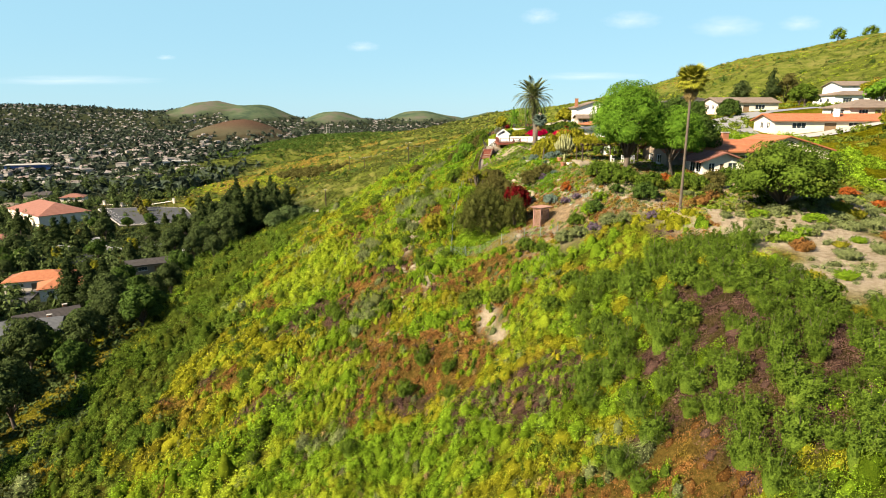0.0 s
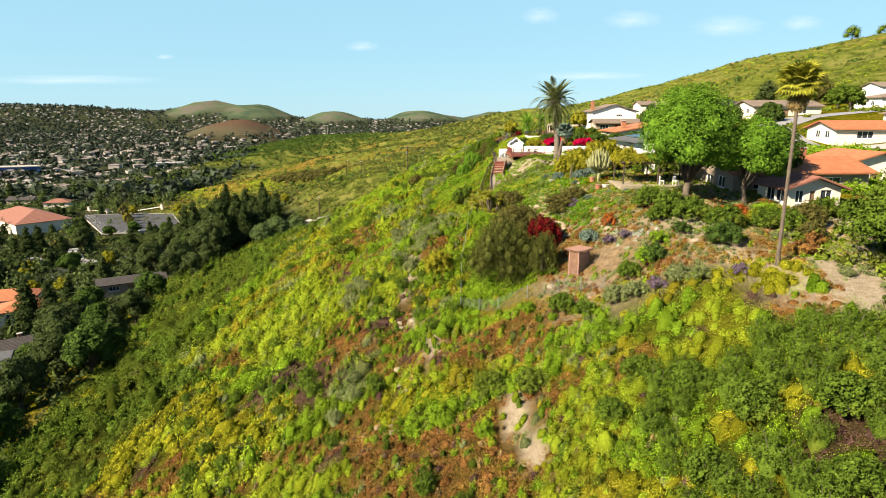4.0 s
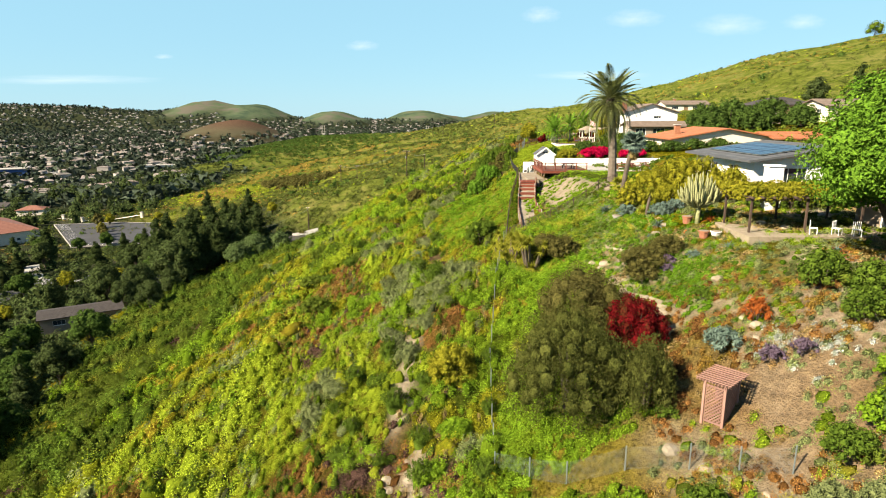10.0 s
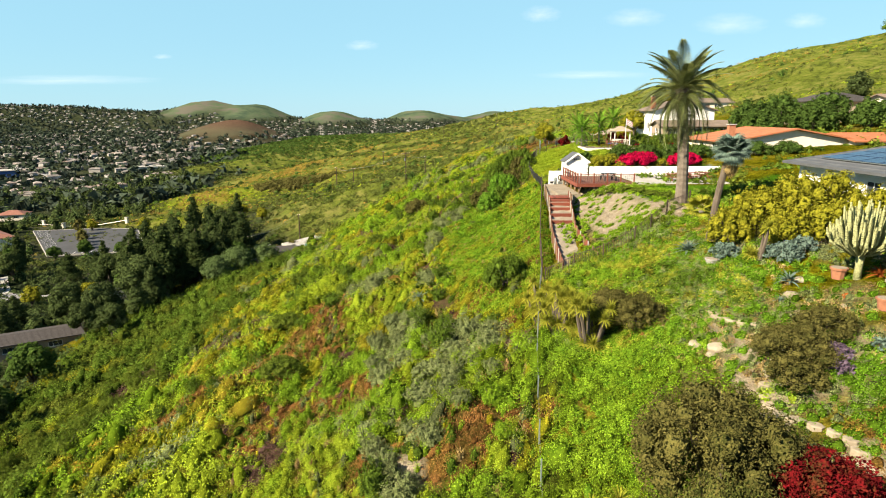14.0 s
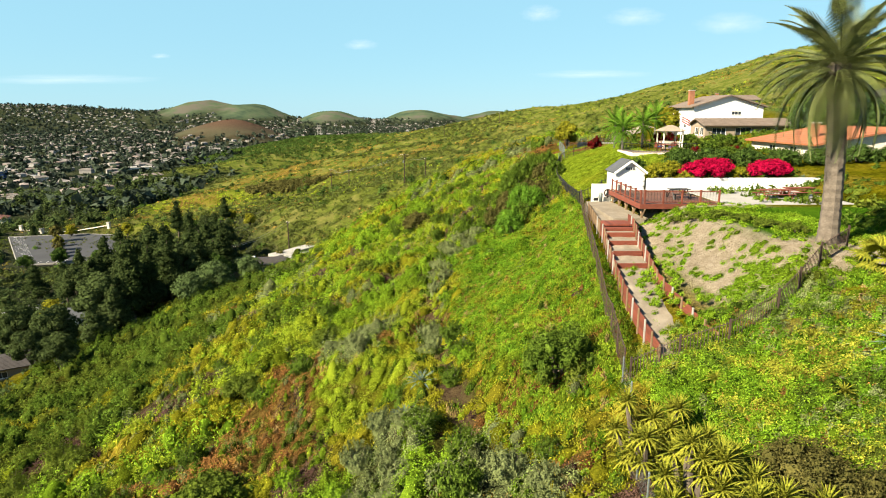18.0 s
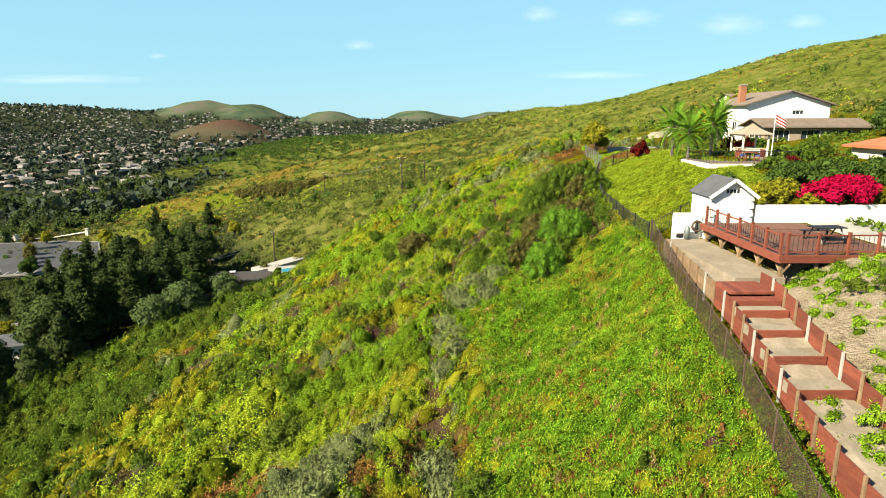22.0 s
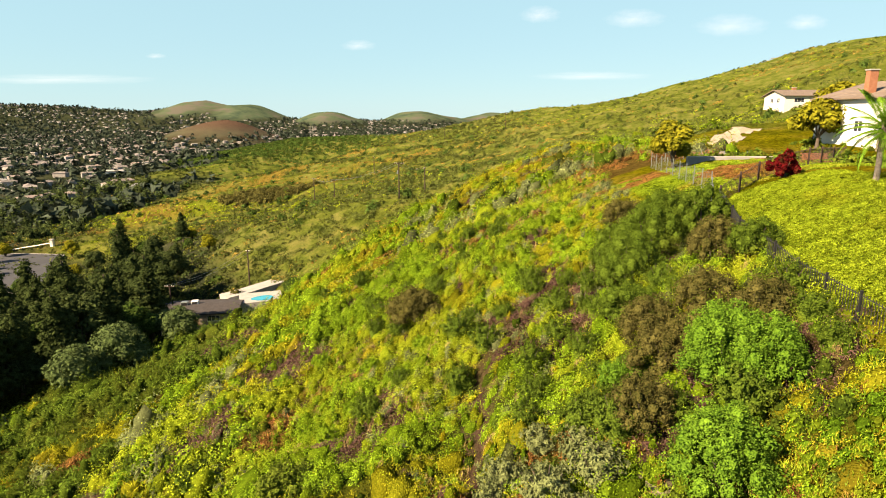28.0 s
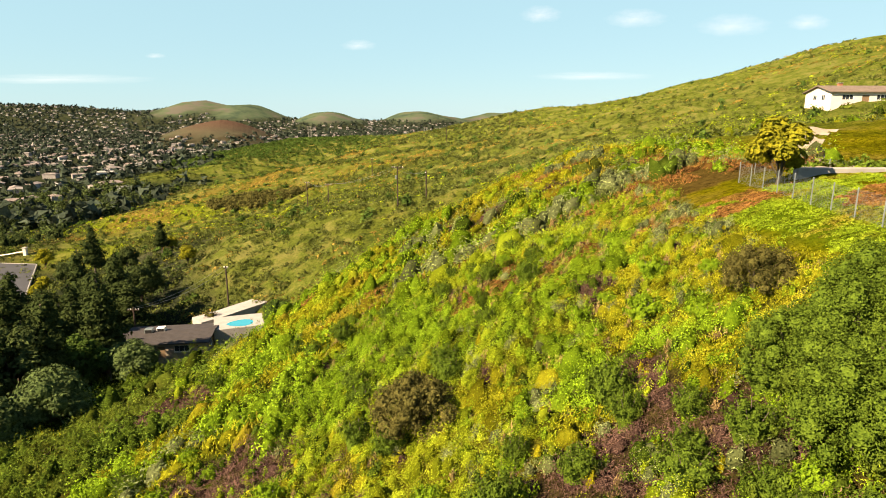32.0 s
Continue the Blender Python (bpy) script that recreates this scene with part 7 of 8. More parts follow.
clumps("garden_dry_cover", p, RNG.uniform(0.2, 0.5, len(p)), RNG.uniform(0.1, 0.3, len(p)), 34, 0.055, M_STRAW, "rust and straw coloured low growth in the beds", "ground cover", aspect=3.0, core=0.36)
p = inside(4200, 8, 34, 58, 104, lambda x, y: (0.5 - 0.2 * bump(x, y, 15, 72, 4, 7)) * step(0.46, 0.6, fractal(x, y, 4, 37)))
clumps("garden_green_cover", p, RNG.uniform(0.25, 0.6, len(p)), RNG.uniform(0.2, 0.5, len(p)), 44, 0.065, M_MEADOW, "green low growth in the beds", "ground cover", aspect=2.0)
p = inside(700, 8, 34, 60, 100, lambda x, y: np.clip(bump(x, y, 11.6, 92, 0.5, 2.5) + bump(x, y, 13.5, 70, 0.6, 0.6) + 0.3 * bump(x, y, 16.5, 88.5, 1.5, 1), 0, 1))
clumps("orange_succulents", p, RNG.uniform(0.15, 0.3, len(p)), RNG.uniform(0.1, 0.25, len(p)), 26, 0.09, M_ORANGE, "orange-red succulents along the path", "succulents", aspect=2.0)
p = inside(2800, 9, 27, 57, 82, lambda x, y: 0.8 * step(0.36, 0.5, fractal(x, y, 5, 47)))
clumps("rusty_cover", p, RNG.uniform(0.2, 0.5, len(p)), RNG.uniform(0.15, 0.4, len(p)), 36, 0.06, M_RUST, "rust coloured dry growth on the garden bank", "ground cover", aspect=2.6)
p = inside(420, 13.5, 19.5, 70, 76, lambda x, y: np.clip(bump(x, y, 17.3, 71.6, 0.8, 0.6) + bump(x, y, 15.5, 73.6, 0.7, 0.6), 0, 1))
clumps("white_daisies", p, RNG.uniform(0.2, 0.35, len(p)), RNG.uniform(0.15, 0.3, len(p)), 26, 0.07, M_WHITEFL, "white daisies in low green mounds", "flowers", aspect=1.2)
p = inside(4200, 9.6, 19.5, 135, 160.5, lambda x, y: 0.95)
clumps("ice_plant", p, RNG.uniform(0.25, 0.45, len(p)), RNG.uniform(0.15, 0.3, len(p)), 38, 0.06, M_ICE, "bright green ice plant covering the bank", "ground cover", aspect=2.6)
p = inside(4200, 12, 31, 162.5, 182, lambda x, y: 0.4 + 0.6 * step(0.45, 0.6, fractal(x, y, 5, 59)))
q = patch(p[:, 0], p[:, 1], 5, 61, 0.5) > 0.5
for on, material, label in ((~q, M_MEADOW, "yellow-green grass on the upper lawn"), (q, M_RUST, "orange and straw coloured grass on the upper lawn")):
    clumps("lawn_grass", p[on], RNG.uniform(0.25, 0.55, on.sum()), RNG.uniform(0.08, 0.2, on.sum()), 30, 0.07, material, label, "grass", aspect=2.6)
p = inside(2600, 9.8, 20, 104, 123, lambda x, y: 0.10 + 0.6 * step(0.47, 0.6, fractal(x, y, 3, 39)))
clumps("bank_weeds", p, RNG.uniform(0.2, 0.5, len(p)), RNG.uniform(0.15, 0.35, len(p)), 36, 0.065, M_LUSH, "green weed tufts on the bare sandy bank", "weeds", aspect=2.0)
p = inside(170, 6.6, 9.5, 104, 114, lambda x, y: 0.6)
clumps("bed_weeds", p, RNG.uniform(0.2, 0.35, len(p)), RNG.uniform(0.2, 0.35, len(p)), 60, 0.05, M_LUSH, "green weeds in the stepped bed", "weeds", 0.35, aspect=2.0)
p = inside(7000, 20, 60, 100, 200, lambda x, y: 0.35 * step(0.42, 0.6, fractal(x, y, 8, 43)))
clumps("terrace_cover", p, RNG.uniform(0.3, 0.9, len(p)), RNG.uniform(0.25, 0.8, len(p)), 30, 0.2, M_SCRUB, "mixed low shrubs between the ridge houses", "shrubs", aspect=1.8)
p = inside(2600, 38, 64, 78, 112, lambda x, y: 0.8 * step(0.38, 0.5, fractal(x, y, 6, 49)))
clumps("yard_hedges", p, RNG.uniform(0.5, 1.2, len(p)), RNG.uniform(0.5, 1.5, len(p)), 44, 0.16, M_LUSH, "bright green garden growth around the houses", "shrubs", aspect=1.8)
p = inside(3000, 26, 62, 38, 72, lambda x, y: 0.5 * step(0.45, 0.55, fractal(x, y, 4, 57)))
bench_kinds = []
for i, (x, y) in enumerate(dart(1500, 2.4, 27, 68, 42, 76, lambda x, y: not wild(x, y) and patchy(x, y, 6, 88) > 0.35, 7)):
    k = (0, 1, 0, 2, 0, 3)[i % 6]
    if i < 6 and k >= len(bench_kinds):
        bench_kinds.append(brush_shrub(x, y, 1.0, 0.8, (M_SAGE, M_LUSH, M_GOLD, M_RUST)[k], ("grey-green mounded shrub on the sandy bench", "fresh green shrub on the sandy bench", "yellow-green shrub on the sandy bench", "rust brown shrub on the sandy bench")[k], 60 + i, "shrubs of the sandy bench", name="bench_shrub"))
    elif k < len(bench_kinds):
        s = RNG2.uniform(0.6, 1.3)
        copy_thing(bench_kinds[k], pose(x, y, gz(x, y) - 0.05, 0, 0, RNG2.uniform(0, 360)) @ Matrix.Diagonal((s, s, s * RNG2.uniform(0.8, 1.2), 1)))
clumps("bench_growth", p, RNG.uniform(0.3, 0.8, len(p)), RNG.uniform(0.25, 0.6, len(p)), 44, 0.08, M_SAGE, "grey-green low growth on the sandy bench", "ground cover", aspect=2.2)
p = inside(5000, 24, 130, 36, 200, lambda x, y: 0.5 * step(0.45, 0.6, fractal(x, y, 12, 45)))
clumps("yard_shrubs", p, RNG.uniform(0.5, 1.5, len(p)), RNG.uniform(0.4, 1.4, len(p)), 40, 0.26, M_OLIVE, "mixed shrubs in the yards along the street", "shrubs", aspect=1.8)

# ---- arbour, gazebo, patio things, power poles ----
ar = thing("arbour", pose(11.8, 71.0, gz(11.8, 71.0) - 0.3, 0, 0, 42), "pink painted garden arbour with lattice sides", "arbour")
for x in (-0.75, 0.75):
    for y in (-0.5, 0.5):
        part("post", Geo().box(x - 0.06, x + 0.06, y - 0.06, y + 0.06, -0.6, 2.1, c=0.01), M_PINKWOOD, ar)
    part("beam", Geo().box(x - 0.04, x + 0.04, -0.8, 0.8, 2.103, 2.23), M_PINKWOOD, ar)
    lat = part("lattice", Geo().box(x - 0.02, x + 0.02, -0.43, 0.43, 0.04, 0.12).box(x - 0.02, x + 0.02, -0.43, 0.43, 1.9, 1.98), M_PINKWOOD, ar)
    for i in range(16):
        for q in (-1, 1):
            u0 = 0.175 * i - 0.86
            a, b = max(u0, 0.12), min(u0 + 0.86, 1.9)
            if b - a > 0.05:
                part("lath", Geo().tube([(x + 0.012 * q, q * (a - u0 - 0.43), a), (x + 0.012 * q, q * (b - u0 - 0.43), b)], 0.026, 4), M_PINKWOOD, lat)
lat = part("lattice", Geo().box(-0.68, 0.68, -0.52, -0.48, 0.04, 0.12).box(-0.68, 0.68, -0.52, -0.48, 1.9, 1.98), M_PINKWOOD, ar)
for i in range(19):
    for q in (-1, 1):
        u0 = 0.175 * i - 1.36
        a, b = max(u0, 0.12), min(u0 + 1.36, 1.9)
        if b - a > 0.05:
            part("lath", Geo().tube([(q * (a - u0 - 0.68), -0.5 + 0.012 * q, a), (q * (b - u0 - 0.68), -0.5 + 0.012 * q, b)], 0.026, 4), M_PINKWOOD, lat)
for i in range(11):
    part("rafter", Geo().box(-1.15, 1.15, -0.78 + 0.15 * i, -0.73 + 0.15 * i, 2.234, 2.31), M_PINKWOOD, ar)
for i in range(9):
    part("slat", Geo().box(-1.05 + 0.25 * i, -1.0 + 0.25 * i, -0.85, 0.85, 2.313, 2.35), M_PINKWOOD, ar)
gb = thing("gazebo", pose(23.3, 150.0, gz(23.5, 150) - 0.05) @ Matrix.Diagonal((0.72, 0.72, 0.86, 1)), "cream garden gazebo with a pale canopy roof", "gazebo")
part("floor", Geo().box(-1.9, 1.9, -1.9, 1.9, -0.8, 0.12, c=0.03), M_SANDSTONE, gb)
for x in (-1.5, 1.5):
    for y in (-1.5, 1.5):
        part("post", Geo().box(x - 0.09, x + 0.09, y - 0.09, y + 0.09, 0.12, 2.2, c=0.015), M_CREAM, gb)
    part("beam", Geo().box(x - 0.07, x + 0.07, -1.7, 1.7, 2.203, 2.36), M_CREAM, gb)
    part("railing", Geo().box(x - 0.03, x + 0.03, -1.4, 1.4, 0.8, 0.88), M_WHITE, gb)
part("roof", Geo().add([(-2, -2, 2.37), (2, -2, 2.37), (2, 2, 2.37), (-2, 2, 2.37), (-0.3, -0.3, 3.15), (0.3, -0.3, 3.15), (0.3, 0.3, 3.15), (-0.3, 0.3, 3.15)],
     ((3, 2, 1, 0), (0, 1, 5, 4), (1, 2, 6, 5), (2, 3, 7, 6), (3, 0, 4, 7), (4, 5, 6, 7))), M_TAN, gb)
pb = thing("patio_balcony", pose(19.6, 145.2, gz(18, 144) - 0.2), "white edged patio terrace with a black railing", "terrace")
part("slab", Geo().box(-2.6, 4.5, -1.6, 4.0, 0.2, 0.55, c=0.03), M_CREAM, pb)
part("paving", Geo().box(-2.5, 4.45, -1.5, 3.95, 0.552, 0.6, c=0.01), M_SHAKE, pb, "brown tiled terrace floor")
part("base", Geo().box(-1.8, 4.4, -0.6, 3.9, -2.5, 0.198), M_TAN, pb)
for i in range(24):
    part("baluster", Geo().box(-2.5 + 0.29 * i, -2.48 + 0.29 * i, -1.5, -1.48, 0.6, 1.5), M_IRON, pb)
part("handrail", Geo().box(-2.55, 4.4, -1.52, -1.46, 1.502, 1.55), M_IRON, pb)
part("handrail", Geo().box(-2.55, -2.49, -1.45, 3.8, 1.502, 1.55), M_IRON, pb)
for i in range(18):
    part("baluster", Geo().box(-2.53, -2.51, -1.3 + 0.29 * i, -1.28 + 0.29 * i, 0.6, 1.5), M_IRON, pb)
tb = thing("patio_table", pose(21.4, 146.0, gz(18, 144) + 0.4), "round dark patio table on the terrace", "table")
part("tabletop", Geo().tube([(0, 0, 0.70), (0, 0, 0.74)], [0.55, 0.55], 16), M_REDWOOD, tb)
part("pedestal", Geo().tube([(0, 0, 0.0), (0, 0, 0.04), (0, 0, 0.06), (0, 0, 0.698)], [0.28, 0.26, 0.05, 0.05], 8), M_IRON, tb)
seat = None
for turn in (20, 105, 190, 285):
    m = pose(21.4, 146.0, gz(18, 144) + 0.4, 0, 0, turn) @ pose(0, -0.95, 0, 0, 0, 180)
    if seat:
        copy_thing(seat, m)
        continue
    seat = thing("patio_chair", m, "red wooden patio chair with a blue cushion", "chair", "red chairs on the terrace")
    part("seat", Geo().box(-0.26, 0.26, -0.25, 0.25, 0.40, 0.44, c=0.01), M_REDWOOD, seat)
    part("cushion", Geo().box(-0.23, 0.23, -0.22, 0.22, 0.444, 0.51, c=0.025), M_BLUE, seat, "blue seat cushion")
    for x in (-0.24, 0.24):
        part("leg", Geo().box(x - 0.025, x + 0.025, -0.24, -0.19, 0.0, 0.398), M_REDWOOD, seat)
        part("leg", Geo().box(x - 0.025, x + 0.025, 0.2, 0.25, 0.0, 0.398), M_REDWOOD, seat)
        part("armrest", Geo().box(x - 0.035, x + 0.035, -0.25, 0.26, 0.62, 0.65, c=0.008), M_REDWOOD, seat)
    for i in range(5):
        part("back_slat", Geo().box(-0.24 + 0.105 * i, -0.18 + 0.105 * i, 0.252, 0.28, 0.42, 1.0, c=0.006), M_REDWOOD, seat)
for y, turn in ((-1.0, 0), (1.0, 180)):
    bn = thing("garden_bench", pose(23.3, 150.0 + y, gz(23.5, 150) + 0.055, 0, 0, turn) @ Matrix.Diagonal((0.75, 0.8, 0.9, 1)), "white painted slatted bench in the gazebo", "bench", "benches in the gazebo")
    for i in range(3):
        part("seat_slat", Geo().box(-1.2, 1.2, 0.05 + 0.14 * i, 0.16 + 0.14 * i, 0.42, 0.45), M_CREAM, bn)
    for z in (0.55, 0.72):
        part("back_slat", Geo().box(-1.2, 1.2, -0.02, 0.02, z, z + 0.12), M_CREAM, bn)
    for x in (-1.1, 1.05):
        part("leg", Geo().box(x, x + 0.05, -0.01, 0.045, 0.0, 0.84), M_CREAM, bn)
        part("leg", Geo().box(x, x + 0.05, 0.4, 0.45, 0.0, 0.418), M_CREAM, bn)
fp = thing("flagpole", pose(22.5, 144.8, gz(18, 144) + 1.3), "thin pole with a small striped flag", "flagpole")
part("pole", Geo().tube([(0, 0, -0.9), (0, 0, 3.0)], [0.035, 0.025], 6), M_WHITE, fp)
fl = part("flag", Geo().add([(0.03 + 0.22 * i, 0.04 * math.sin(1.7 * i), 2.9 - z - 0.12 * i) for i in range(5) for z in (0, 0.7)], [(2 * i, 2 * i + 1, 2 * i + 3, 2 * i + 2) for i in range(4)]), M_WHITE, fp)
for k in range(3):
    part("stripe", Geo().add([(0.03 + 0.22 * i, 0.04 * math.sin(1.7 * i) - 0.006, 2.9 - z - 0.12 * i) for i in range(5) for z in (0.05 + 0.23 * k, 0.17 + 0.23 * k)], [(2 * i, 2 * i + 1, 2 * i + 3, 2 * i + 2) for i in range(4)]), M_FLAGRED, fl)
for x, y, turn in ((25.3, 84.4, 30), (26.4, 84.0, -20), (23.8, 84.6, 60)):
    ch = thing("garden_chair", pose(x, y, gz(22.0, 86.0) + 0.06, 0, 0, turn), "white metal garden chair on the patio", "chair", "patio chairs")
    part("seat", Geo().box(-0.25, 0.25, -0.25, 0.25, 0.42, 0.46, c=0.01), M_WHITE, ch)
    for i in range(5):
        part("back_slat", Geo().box(-0.23 + 0.11 * i, -0.19 + 0.11 * i, 0.22, 0.25, 0.46, 0.95), M_WHITE, ch)
    for a in (-0.22, 0.22):
        for b in (-0.22, 0.22):
            part("leg", Geo().box(a - 0.02, a + 0.02, b - 0.02, b + 0.02, -0.1, 0.42), M_WHITE, ch)
for x, y, h, mt, lb in ((17.6, 90.9, 0.6, M_TERRA, "square terracotta planter box"), (13.6, 96.3, 0.45, M_CONCRETE, "square grey concrete planter"), (17.4, 87.2, 0.55, M_TERRA, "tall round terracotta pot"), (18.2, 87.0, 0.35, M_WHITE, "small white glazed pot")):
    pt = thing("planter", pose(x, y, gz(x, y) - 0.05), lb, "planter")
    part("pot", Geo().tube([(0, 0, 0), (0, 0, h * 0.8), (0, 0, h * 0.82), (0, 0, h)], [0.28, 0.36, 0.41, 0.42], 10), mt, pt)
    part("soil", Geo().tube([(0, 0, h), (0, 0, h + 0.015)], 0.36, 10), M_SOIL, pt)
for i in range(26):
    x, y = 11.2 + 2.4 * math.sin(0.5 * i) * 0.4 + 0.06 * i, 79.0 + 0.55 * i
    st = new("stepping_stone", Geo().tube([(0, 0, -0.2), (0, 0, 0.05), (0, 0, 0.08)], [0.36, 0.36, 0.3], 7).mesh("stepping_stone", M_SANDSTONE))
    st.matrix_basis = pose(x, y, gz(x, y) + 0.02, 0, 0, 50 * i) @ Matrix.Diagonal((1.0 + 0.25 * math.sin(i), 0.8, 1, 1))
    tagged(st, "pale flat stepping stone in the garden path", "stone", "stepping stones")
rng = np.random.default_rng(12)
for i in range(46):
    x, y = rng.uniform(9, 24), rng.uniform(66, 98)
    if i > 30:
        x, y = -4.6 + rng.normal() * 0.7, rng.uniform(58, 78)
    s = rng.uniform(0.18, 0.45)
    g = Geo().tube([(0, 0, -0.5), (0, 0, 0.1), (0.1, 0, 0.55), (0.1, 0.05, 0.7)], [0.9, 1.0, 0.75, 0.3], 7)
    rk = new("rock", g.mesh("rock", M_SANDSTONE))
    rk.matrix_basis = pose(x, y, gz(x, y) - 0.05, 0, 0, rng.uniform(0, 360)) @ Matrix.Diagonal((s * rng.uniform(0.8, 1.5), s, s * 0.8, 1))
    tagged(rk, "pale sandstone rock lying on the bank", "rock", "sandstone rocks")

heads = []
for x, y, h, arm in ((-17, 296, 10.6, 1.5), (-9.6, 300, 7.6, 0.0), (-46.5, 356, 8.6, 0.9), (-57.5, 371, 10.2, 0.9), (-52.5, 266, 9.5, 0.5), (-65, 250, 9.5, 1.1), (-1.8, 545, 12, 0.6), (-40, 441, 9, 0.6), (40.5, 548, 12, 0.6)):
    z = gz(x, y)
    p = thing("power_pole", pose(x, y, z), "dark wooden power pole with a cross-arm", "power pole", "power poles on the hillside")
    part("post", Geo().tube([(0, 0, -1), (0, 0, h)], [0.2, 0.15], 8), M_POLE, p)
    if arm:
        ca = part("cross_arm", Geo().box(-arm, arm, -0.06, 0.06, h - 0.5, h - 0.36), M_POLE, p)
        for q in (-0.9, -0.45, 0.45, 0.9):
            part("insulator", Geo().tube([(q * arm, 0, h - 0.36), (q * arm, 0, h - 0.1)], [0.06, 0.04], 6), M_WHITE, ca)
    else:
        part("insulator", Geo().tube([(-0.2, 0, h - 0.7), (-0.2, 0, h - 0.4)], 0.08, 6), M_WHITE, p)
    if len(heads) == 0:
        part("transformer", Geo().tube([(-0.35, 0, h - 3.3), (-0.35, 0, h - 2.4)], 0.24, 8), M_ZINC, p)
    heads.append(Vector((x, y, z + h - 0.15)))
for a, b in ((0, 1), (0, 2), (2, 3), (4, 5)):
    for off in (-0.8, 0.8):
        o = Vector((off, 0, 0))
        pts = [heads[a].lerp(heads[b], q / 10) + o + Vector((0, 0, -4 * 1.3 * (q / 10) * (1 - q / 10))) for q in range(11)]
        tagged(new("power_line", Geo().tube(pts, 0.025, 4).mesh("power_line", M_ZINC)), "grey power line sagging between two poles", "cable", "power lines")

# ---- stepped beds, deck and shed ----
SY = (103.4, 107, 110.5, 114, 117.2, 120.5, 125, 131)
SL = (6.2, 6.45, 6.7, 7.15, 7.6, 8.15, 8.6, 9.3)
SR = (8.7, 8.55, 8.55, 9.1, 9.55, 10.2, 10.4, 10.8)
SZ = (-9.15, -8.75, -8.35, -7.95, -7.45, -6.95, -6.7, -6.55)


def at(y, table):
    return float(np.interp(y, SY, table))


bed = thing("stepped_bed", pose(0, 0, 0), "sandy stepped bed held by red stained boards", "garden steps")
g = Geo()
ys = list(np.arange(103.4, 131.01, 0.6))
rs = np.random.default_rng(3)
v = []
for y in ys:
    for q in (0, 0.25, 0.5, 0.75, 1):
        v.append((at(y, SL) + (at(y, SR) - at(y, SL)) * q, y, at(y, SZ) + rs.uniform(-0.05, 0.05)))
n = len(v)
v += [(x, y, z - 1.6) for x, y, z in v]
f = [(5 * i + j, 5 * i + j + 1, 5 * i + j + 6, 5 * i + j + 5) for i in range(len(ys) - 1) for j in range(4)]
f += [(j, j + n, j + 1 + n, j + 1) for j in range(4)]
part("soil", g.add(v, f), M_SOIL, bed)
for side, table in ((0, SL), (1, SR)):
    y = 103.4
    while y < (130 if side == 0 else 121):
        e = y + 1.25
        a, b = Vector((at(y, table), y, at(y, SZ))), Vector((at(e, table), e, at(e, SZ)))
        top = max(a.z, b.z) + (0.18 if side == 0 else 0.75)
        low = min(a.z, b.z) - (0.75 if side == 0 else 0.25)
        ln = Vector((b.x - a.x, b.y - a.y, 0)).length
        m = Matrix.Translation((a.x, a.y, 0)) @ pose(0, 0, 0, 0, 0, math.degrees(math.atan2(b.y - a.y, b.x - a.x)))
        k = 3
        for i in range(k):
            z0, z1 = low + (top - low) * i / k, low + (top - low) * (i + 1) / k - 0.008
            part("board", Geo().box(0.0, ln - 0.01, -0.025, 0.025, z0, z1), M_REDWOOD if y < 122 else M_WOOD, bed, m=m)
        part("stake", Geo().box(-0.045, 0.045, 0.03, 0.11, low - 0.3, top + 0.06, c=0.008), M_WOOD if int(y) % 3 else M_CONCRETE, bed, m=m)
        y = e
for i, y in enumerate((113.6, 115.6, 117.4, 119.0, 119.9)):
    w0, w1 = at(y, SL) + 0.06, at(y, SR) - 0.06
    part("riser", Geo().box(w0, w1, y, y + 0.09, at(y, SZ) - 0.3, at(y, SZ) + 0.3, c=0.01), M_REDWOOD, bed)
    part("tread", Geo().box(w0, w1, y + 0.1, y + (0.9 if i < 3 else 0.7), at(y, SZ) - 0.1, at(y, SZ) + 0.27), M_REDWOOD if i > 3 else M_SOIL, bed)
for i in range(7):
    part("landing_board", Geo().box(8.25 + 0.28 * i, 8.52 + 0.28 * i, 120.7, 122.4, -6.72, -6.62), M_REDWOOD, bed)

tagged(new("path", Geo().box(9.3, 11.6, 122.5, 131.3, -8.5, -6.5).mesh("path", M_SOIL)), "pale sandy path below the deck", "path", kind="structure")

# the timber deck
DZ = -5.45
deck = thing("deck", pose(0, 0, 0), "red-brown timber deck on braced posts above the bank", "deck")
dx0, dx1, dy0, dy1 = 11.2, 17.1, 122.5, 130.8
for i in range(41):
    yy = dy0 + i * (dy1 - dy0) / 41
    part("plank", Geo().box(dx0, dx1, yy, yy + 0.193, DZ - 0.04, DZ), M_DECK, deck)
part("beam", Geo().box(dx0 - 0.05, dx0 - 0.004, dy0 - 0.05, dy1, DZ - 0.34, DZ + 0.02, c=0.008), M_REDWOOD, deck)
part("beam", Geo().box(dx0, dx1 + 0.05, dy0 - 0.055, dy0 - 0.006, DZ - 0.34, DZ + 0.02, c=0.008), M_REDWOOD, deck)
